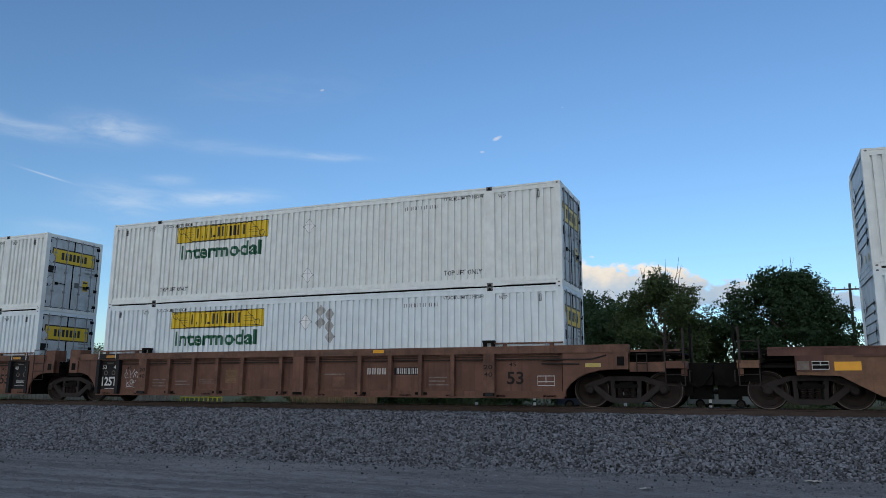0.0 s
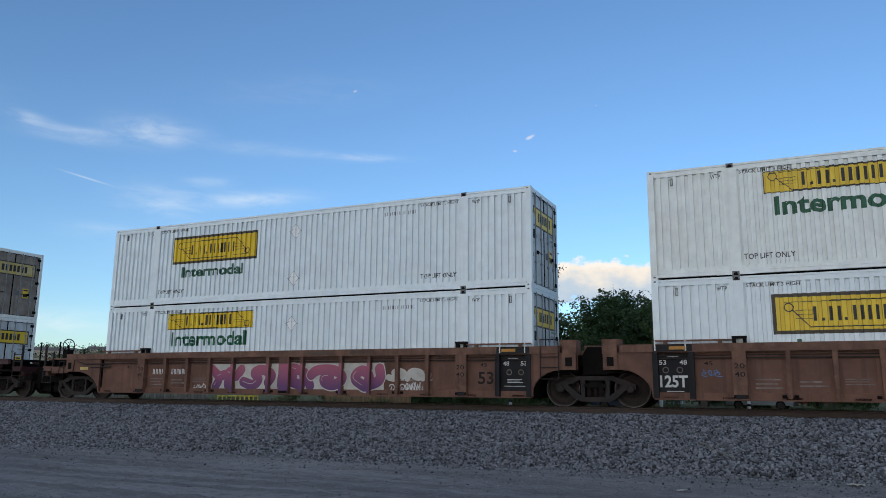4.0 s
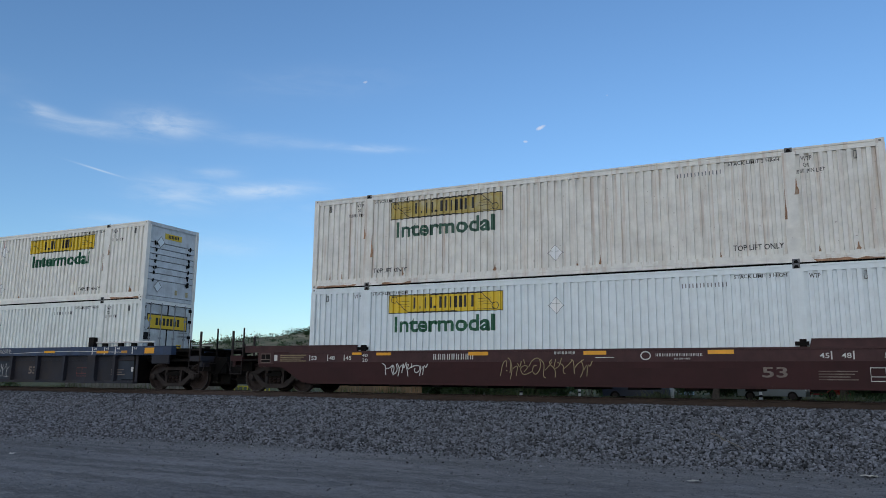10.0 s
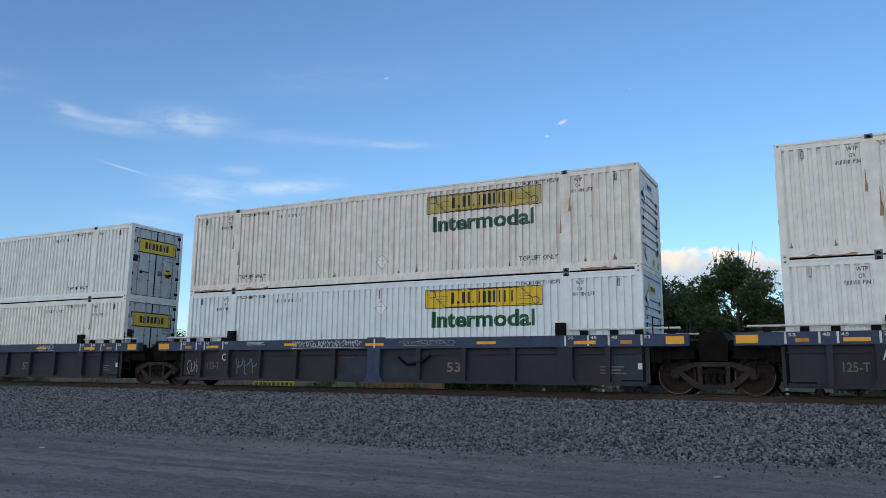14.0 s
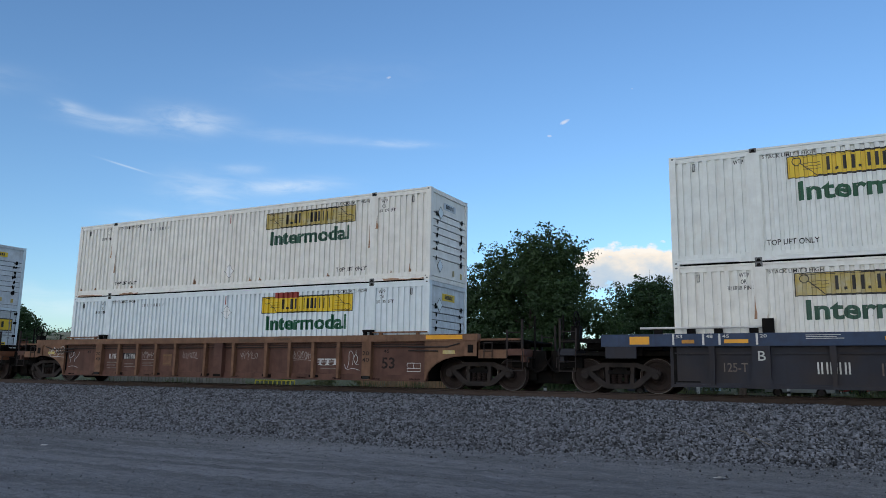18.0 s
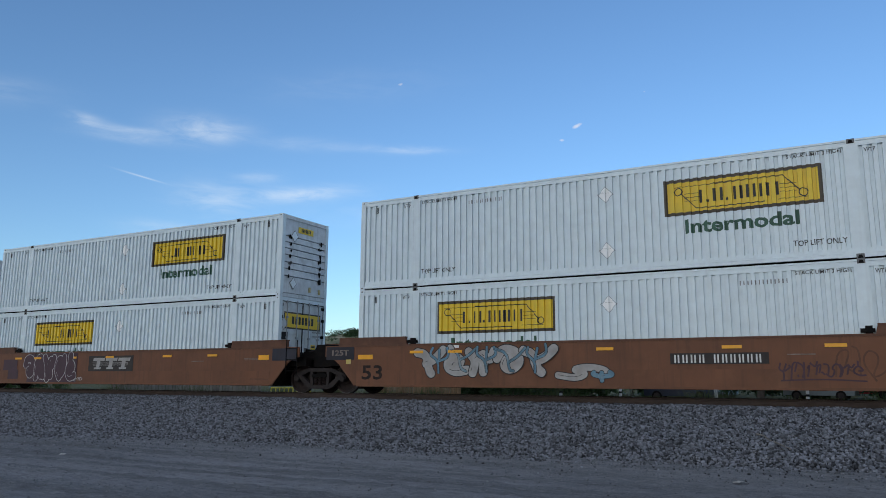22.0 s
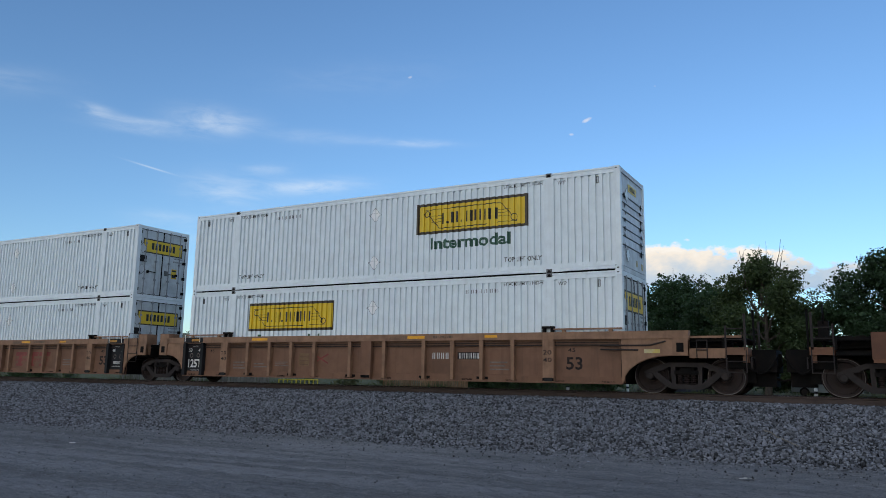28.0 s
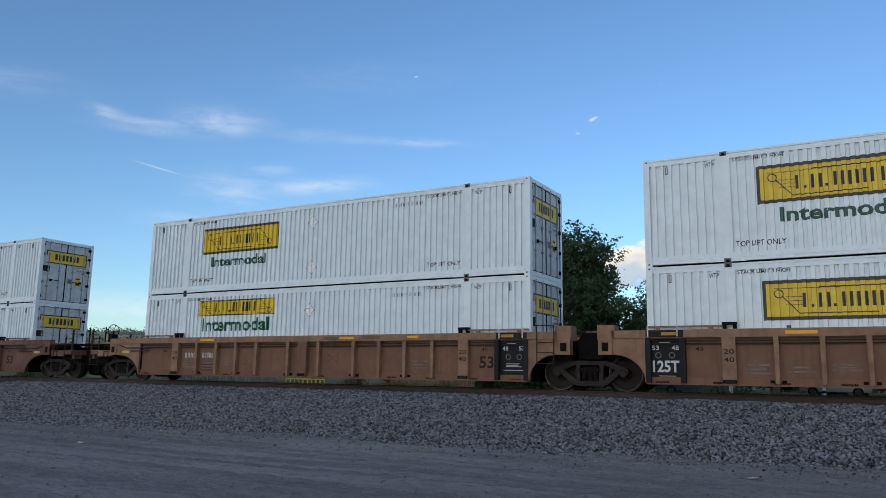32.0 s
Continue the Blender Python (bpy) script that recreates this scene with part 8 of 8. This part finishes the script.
for i in range(26):
    az = 24 - i * 1.25 + rg_b.uniform(-0.4, 0.4)
    shrub(at(az, rg_b.uniform(74, 80) if az < 5.5 else rg_b.uniform(60, 70) if az < 18 else rg_b.uniform(40, 66)), rg_b.uniform(1.6, 3.6), rg_b.uniform(2.4, 4.2), rg_b.choice(("leaf_dark", "leaf_mid", "leaf_olive", "leaf_dark")), 40 + i, 2600, 0.10)
for i in range(10):
    shrub(at(30 + i * 3.1 + rg_b.uniform(-0.6, 0.6), rg_b.uniform(52, 90)), rg_b.uniform(0.7, 1.3), rg_b.uniform(1.4, 2.6), rg_b.choice(("leaf_dry", "leaf_mid")), 80 + i, 500, 0.1)


def grass():
    """Tufts of rough grass behind the track."""
    rs = np.random.RandomState(9)
    n = 26000
    az = rs.uniform(-12, 62, n)
    d = 27.5 / np.maximum(0.4, np.cos(np.radians(az))) + rs.exponential(9, n)
    x, y = -np.sin(np.radians(az)) * d, np.cos(np.radians(az)) * d
    keep = y > 26.0
    x, y = x[keep], y[keep]
    n = len(x)
    z = np.array([ground_height(a, b) for a, b in zip(x, y)])
    near_track = rs.rand(n) < 0.35
    y = np.where(near_track, 25.6 + rs.rand(n) * 2.2, y)
    z = np.array([ground_height(a, b) for a, b in zip(x, y)])
    tuft = np.sin(x * 1.7) * np.sin(x * 0.63 + 1) + 0.3
    h = rs.uniform(0.12, 0.45, n) + np.where(near_track, np.clip(tuft, 0, 1) * 0.5, 0)
    a = rs.uniform(0, 6.283, n)
    w = 0.02 + 0.02 * rs.rand(n)
    lean = rs.normal(0, 0.35, (n, 2)) * h[:, None]
    p0 = np.stack([x - np.cos(a) * w, y - np.sin(a) * w, z - 0.02], 1)
    p1 = np.stack([x + np.cos(a) * w, y + np.sin(a) * w, z - 0.02], 1)
    p2 = np.stack([x + lean[:, 0], y + lean[:, 1], z + h], 1)
    v = np.stack([p0, p1, p2], 1).reshape(-1)
    me = bpy.data.meshes.new("grass")
    me.vertices.add(n * 3)
    me.vertices.foreach_set("co", v)
    me.loops.add(n * 3)
    me.loops.foreach_set("vertex_index", np.arange(n * 3))
    me.polygons.add(n)
    me.polygons.foreach_set("loop_start", np.arange(n) * 3)
    me.update(calc_edges=True)
    me.validate()
    M["blade"] = leaf_material("grass_blades", (0.035, 0.050, 0.017), (0.125, 0.130, 0.055))
    me.materials.append(M["blade"])
    tagged(new("grass", me), "rough green and straw-coloured grass behind the track", "grass", kind="stuff")


grass()


def hills():
    """Low grassy hills on the skyline to the west of the track."""
    M["hill"] = material("dry_hill_grass", (0.125, 0.135, 0.078), 0.95, grain=0.42, bump=0.0, scale=0.05, fine=0.4, stain=((0.33, 0.29, 0.21), 0.8, 0.045), spots=None)
    bm = bmesh.new()
    rows = []
    naz, nd = 150, 14
    for j in range(nd):
        f = j / (nd - 1)
        d = 420 + 420 * f
        row = []
        for i in range(naz):
            az = -35 + 130 * i / (naz - 1)
            ridge = 2.6 + 1.15 * math.exp(-((az - 35) / 5.5) ** 2) + 0.5 * math.exp(-((az - 50) / 6) ** 2) + 0.35 * noise.noise((az * 0.22, 1.5, 0)) + 0.16 * noise.noise((az * 0.9, 4.0, 0))
            ridge -= 1.3 / (1 + math.exp((az - 28.5) * 1.4))
            h = math.tan(radians(max(0.6, ridge))) * 640
            shape = math.sin(min(1.0, f / 0.55) * math.pi / 2) ** 1.6 * (1 - 0.4 * max(0, f - 0.55))
            x, y = -math.sin(radians(az)) * d, math.cos(radians(az)) * d
            z = -2 + h * shape + 3.0 * f * noise.noise((x * 0.012, y * 0.012, 2)) + 1.2 * f * noise.noise((x * 0.05, y * 0.05, 2))
            row.append(bm.verts.new((x, y, z)))
        rows.append(row)
    for a, b in zip(rows, rows[1:]):
        for i in range(naz - 1):
            bm.faces.new((a[i], a[i + 1], b[i + 1], b[i]))
    pts = [(v.co.x, v.co.y, v.co.z) for r in rows[1:9] for v in r[62:118]]
    tagged(new("hills", finish("hills", bm, "hill", smooth=True)), "low olive-green hills on the horizon", "hill", kind="structure")
    rs, rg = np.random.RandomState(77), random.Random(77)
    cs = [rg.choice(pts) for _ in range(1000)]
    cs = [(x + rg.uniform(-6, 6), y + rg.uniform(-6, 6), z + 0.8) for x, y, z in cs]
    leaves("hill_scrub", cs, [(rg.uniform(2.0, 7.0), rg.uniform(2.0, 5.0), rg.uniform(0.7, 1.8)) for _ in cs], 34000, 0.7, "leaf_dark", rs, "dark scrub dotted over the hills", None, "stuff", 6)["category"] = "scrub"


hills()


def house(place, w, d, h, turn, wall, roofc, label, windows=3):
    t = thing("house", label, "house", "", place)
    t.rotation_euler = (0, 0, radians(turn))
    part("wall", mesh(("hwall", w, d, h), lambda bm: box(bm, -w / 2, w / 2, -d / 2, d / 2, -0.3, h), wall), t)

    def gable(bm):
        r = h + w * 0.16
        a = [bm.verts.new(p) for p in ((-w / 2 - .3, -d / 2 - .3, h), (w / 2 + .3, -d / 2 - .3, h), (w / 2 + .3, d / 2 + .3, h), (-w / 2 - .3, d / 2 + .3, h), (-w / 2 - .3, 0, r), (w / 2 + .3, 0, r))]
        for f in ((0, 1, 5, 4), (2, 3, 4, 5), (0, 4, 3), (1, 2, 5), (0, 3, 2, 1)):
            bm.faces.new([a[i] for i in f])
    part("roof", mesh(("hroof", w, d, h), gable, roofc), t)
    for i in range(windows):
        x = -w / 2 + w * (i + 0.5) / windows
        win = part("window", mesh(("hwin", h), lambda bm: box(bm, -0.5, 0.5, -0.03, 0.02, 0.0, 1.1), "chalk"), t, (x, -d / 2, h * 0.35))
        part("pane", mesh(("hpane", h), lambda bm: box(bm, -0.42, 0.42, -0.05, -0.03, 0.08, 1.02), "black_panel"), win)
    return t


M["pale_blue_wall"] = material("pale_blue_siding", (0.26, 0.36, 0.42), 0.7, grain=0.08, bump=0.05)
M["grey_roof"] = material("grey_shingle", (0.12, 0.115, 0.11), 0.85, grain=0.2, bump=0.2)
M["cream_wall"] = material("cream_stucco", (0.42, 0.38, 0.32), 0.8, grain=0.1, bump=0.1)
house(at(10.6, 80), 7, 6, 2.6, -10, "pale_blue_wall", "grey_roof", "small pale blue house half hidden by trees")
for az, d, z in ((53.0, 560, 20.0), (51.6, 570, 20.5), (49.3, 590, 23.0), (34.6, 600, 34.0)):
    wide, tall = (10, 3.0) if az < 40 else (15, 4.0)
    house(at(az, d, z), wide, 8, tall, az, "cream_wall", "grey_roof", "distant cream house on the hill", 4)


for az, d, z in ((35.6, 596, 33.0), (35.2, 600, 33.5), (33.9, 598, 33.5)):
    tree(at(az, d, z), 6.5, 8.5, "leaf_dark", int(az * 10), "dark clump of trees beside a house on the hill", 1800, 0.55, 0, 0.0, 10)


def fence(az0, az1, dist, h, mat, label, n):
    a, b = Vector(at(az0, dist)), Vector(at(az1, dist))
    f = thing("fence", label, "fence", "", a)
    d = (b - a)
    turn = math.degrees(math.atan2(d.y, d.x))
    f.rotation_euler = (0, 0, radians(turn))
    w = d.length / n
    rg = random.Random(int(az0))
    for i in range(n):
        part("plank", mesh(("plank", round(w, 3), i % 4), lambda bm: box(bm, 0.01, w - 0.012, -0.012 - 0.004 * (i % 3), 0.012, 0.02, h - 0.03 * (i % 4)), mat), f, (i * w, 0, 0))
    for k in range(2):
        part("fence_rail", mesh(("frail", round(d.length, 2), k), lambda bm: box(bm, 0, d.length, 0.012, 0.06, h * (0.25 + 0.5 * k), h * (0.25 + 0.5 * k) + 0.09), mat), f)
    for i in range(0, n + 1, 12):
        part("fence_post", mesh(("fpost", h), lambda bm: box(bm, -0.05, 0.05, 0.06, 0.16, -0.2, h + 0.05), mat), f, (i * w, 0, 0))


M["cedar"] = material("weathered_cedar", (0.24, 0.145, 0.075), 0.85, grain=0.18, bump=0.2, streaks=((0.14, 0.10, 0.07), 0.5), per_thing=0.4)
M["grey_board"] = material("weathered_grey_board", (0.20, 0.19, 0.165), 0.88, grain=0.15, bump=0.2, per_thing=0.3)
fence(33.6, 27.3, 43, 1.45, "cedar", "weathered brown cedar plank fence beyond the track", 40)
fence(52.0, 42.0, 52, 1.3, "grey_board", "weathered grey board fence beyond the track", 44)


def yellow_barrier():
    a, b = Vector(at(41.3, 40)), Vector(at(38.5, 40))
    f = thing("barrier", "low yellow pipe railing beside a driveway", "railing", "", a)
    d = b - a
    f.rotation_euler = (0, 0, math.atan2(d.y, d.x))
    n = 9
    for i in range(n + 1):
        part("post", mesh("ypost", lambda bm: rod(bm, (0, 0, -0.2), (0, 0, 0.72), 0.035, 8), "hazard"), f, (d.length * i / n, 0, 0))
    for z in (0.42, 0.70):
        part("rail", mesh(("yrail", z), lambda bm: rod(bm, (0, 0, z), (d.length, 0, z), 0.03, 8), "hazard"), f)


M["hazard"] = material("safety_yellow_paint", (0.62, 0.52, 0.05), 0.5, grain=0.1, bump=0.05)
yellow_barrier()


def marker_post(place, h, seed):
    p = thing("marker_post", "short white marker post with a dark band beside the track", "marker post", "marker posts beside the track", place)
    part("post", mesh(("mpost", h), lambda bm: rod(bm, (0, 0, -0.2), (0, 0, h), 0.055, 10), "chalk"), p)
    part("cap", mesh(("mcap", h), lambda bm: rod(bm, (0, 0, h), (0, 0, h + 0.05), 0.065, 10), "black_panel"), p)
    part("dark_band", mesh(("mband", h), lambda bm: rod(bm, (0, 0, h - 0.22), (0, 0, h - 0.14), 0.058, 10), "black_panel"), p)


for az, d, h in ((19.9, 27.5, 0.85), (9.05, 27, 1.25), (3.2, 29, 0.8), (15.6, 33, 0.8)):
    marker_post(at(az, d), h, 1)


def wire_pole(place, h):
    p = thing("utility_pole", "weathered wooden utility pole with crossarm and insulators", "utility pole", "", place)
    part("pole", mesh(("pole", h), lambda bm: limb(bm, (0, 0, -0.5), (0, 0, h), 0.15, 0.10, 9, 0.0), "bark"), p)
    part("crossarm", mesh("crossarm", lambda bm: box(bm, -1.2, 1.2, -0.06, 0.06, -0.06, 0.06), "bark"), p, (0, -0.15, h - 0.5))
    for x in (-1.1, -0.4, 0.4, 1.1):
        part("insulator", mesh("insulator", lambda bm: rod(bm, (0, 0, 0), (0, 0, 0.16), 0.05, 8), "chalk"), p, (x, -0.15, h - 0.44))


wire_pole(at(-6.15, 70), 10.0)
wire_pole(at(46.5, 300), 11.0)


def parked_car(place, turn, paint, label, tall=1.5, pickup=False):
    c = thing("parked_car", label, "car", "parked vehicles", place)
    c.rotation_euler = (0, 0, radians(turn))
    L2, W2 = 2.3, 0.9
    if pickup:
        outline = [(-2.7, 0.35), (2.7, 0.35), (2.72, 0.8), (2.6, 1.0), (1.4, 1.06), (0.75, tall + 0.3), (-0.5, tall + 0.32), (-0.62, 1.05), (-2.7, 1.05)]
    else:
        outline = [(-2.25, 0.32), (2.25, 0.32), (2.3, 0.7), (2.15, 0.92), (1.15, 1.0), (0.45, tall), (-1.3, tall), (-2.05, 1.02), (-2.28, 0.9)]
    part("body", mesh(("carbody", paint, pickup), lambda bm: prism(bm, outline, -W2, W2), paint, 0.05), c, label="painted body")
    glass = [(1.0, 1.02), (0.42, tall - 0.08), (-0.35, tall - 0.08), (-0.35, 1.02)] if not pickup else [(1.22, 1.1), (0.72, tall + 0.2), (-0.4, tall + 0.2), (-0.45, 1.1)]
    for s in (-1, 1):
        part("side_window", mesh(("carglass", pickup, s), lambda bm: prism(bm, glass, s * (W2 + 0.004) - 0.004, s * (W2 + 0.004) + 0.004), "car_glass"), c)
        if not pickup:
            part("rear_window", mesh(("carglass2", s), lambda bm: prism(bm, [(-0.45, 1.02), (-0.45, tall - 0.08), (-1.25, tall - 0.08), (-1.85, 1.05)], s * (W2 + 0.004) - 0.004, s * (W2 + 0.004) + 0.004), "car_glass"), c)
        for x in (-1.4, 1.42):
            w = part("wheel", mesh("carwheel", lambda bm: turned(bm, [(-0.1, 0.2), (-0.11, 0.30), (-0.09, 0.33), (0.09, 0.33), (0.1, 0.2)], 20), "grime_and_shade"), c, (x, s * (W2 - 0.08), 0.33))
            part("rim", mesh("carrim", lambda bm: turned(bm, [(-0.115, 0.05), (-0.118, 0.2), (-0.10, 0.21), (0.115, 0.2)], 16), "truck"), w)
        part("headlight", mesh(("headlight", s), lambda bm: box(bm, 2.2, 2.31, s * 0.7 - 0.15, s * 0.7 + 0.15, 0.66, 0.8), "chalk"), c)


M["car_glass"] = material("dark_car_glass", (0.02, 0.024, 0.028), 0.1, grain=0.05, bump=0.0, spec=0.7)
M["silver"] = material("silver_car_paint", (0.13, 0.155, 0.16), 0.4, 0.2, grain=0.04, bump=0.0)
M["red_car"] = material("red_car_paint", (0.33, 0.025, 0.025), 0.35, grain=0.06, bump=0.0)
M["blue_car"] = material("dark_blue_car_paint", (0.014, 0.022, 0.040), 0.35, grain=0.06, bump=0.0)
parked_car(at(2.4, 60), -8, "silver", "silver-grey parked car on rough grass beyond the track", 1.45)
parked_car(at(0.1, 66), 4, "red_car", "red parked pickup truck behind another car", 1.6, True)
parked_car(at(11.4, 54), 0, "blue_car", "dark blue parked car beneath trees", 1.45)


# ---- litter on the road ----
def litter(x, y, size, seed, label):
    rg = random.Random(seed)
    bm = bmesh.new()
    n = 6
    grid = [[bm.verts.new(((i / n - 0.5) * size * 1.6, (j / n - 0.5) * size, size * 0.22 * rg.uniform(0, 1) * (1 - abs(i / n - 0.5)))) for i in range(n + 1)] for j in range(n + 1)]
    for a, b in zip(grid, grid[1:]):
        for i in range(n):
            bm.faces.new((a[i], a[i + 1], b[i + 1], b[i]))
    bmesh.ops.solidify(bm, geom=bm.faces[:], thickness=0.006)
    ob = new("litter", finish("litter", bm, "chalk"))
    ob.location = (x, y, max(ground_height(x, y), ballast_height(x, y) if y > toe(x) - 0.3 else -9) + 0.02)
    ob.rotation_euler = (0, 0, rg.uniform(0, 6))
    tagged(ob, label, "litter", "litter on the road")


litter(-1.74, 12.64, 0.12, 1, "crumpled pale scrap on the dirt road")
litter(0.77, 14.86, 0.17, 2, "crumpled white paper at the foot of the ballast")
litter(-14.2, 10.05, 0.10, 3, "small flattened scrap on the dirt road")


def stick():
    a, b = Vector((-1.95, 17.0, 0)), Vector((-1.25, 16.15, 0))
    a.z, b.z = ballast_height(a.x, a.y) + 0.07, ballast_height(b.x, b.y) + 0.06
    bm = bmesh.new()
    limb(bm, a, b, 0.016, 0.010, 6, 0.02, random.Random(2))
    M["dry_wood"] = material("dry_grey_wood", (0.17, 0.155, 0.14), 0.9, grain=0.2, bump=0.2)
    tagged(new("stick", finish("stick", bm, "dry_wood")), "dry grey stick lying on the ballast slope", "stick")


stick()


# ---- everything that moves ----
def run_at(t):
    for (t0, s0), (t1, s1) in zip(RUN, RUN[1:]):
        if t0 <= t <= t1:
            return s0 + (s1 - s0) * (t - t0) / (t1 - t0)
    return RUN[-1][1]


def motions():
    for ob, x, z in TRAIN:
        walk(ob, [(t, pose(x + s, YC, z)) for t, s in RUN])
    times = [2 * i / FPS for i in range(480)] + [32.0]
    for ob, r in ROLLING:
        p = ob.location.copy()
        walk(ob, [(t, pose(p.x, p.y, p.z, 0, math.degrees(run_at(t) / r) % 360, 0)) for t in times])


motions()
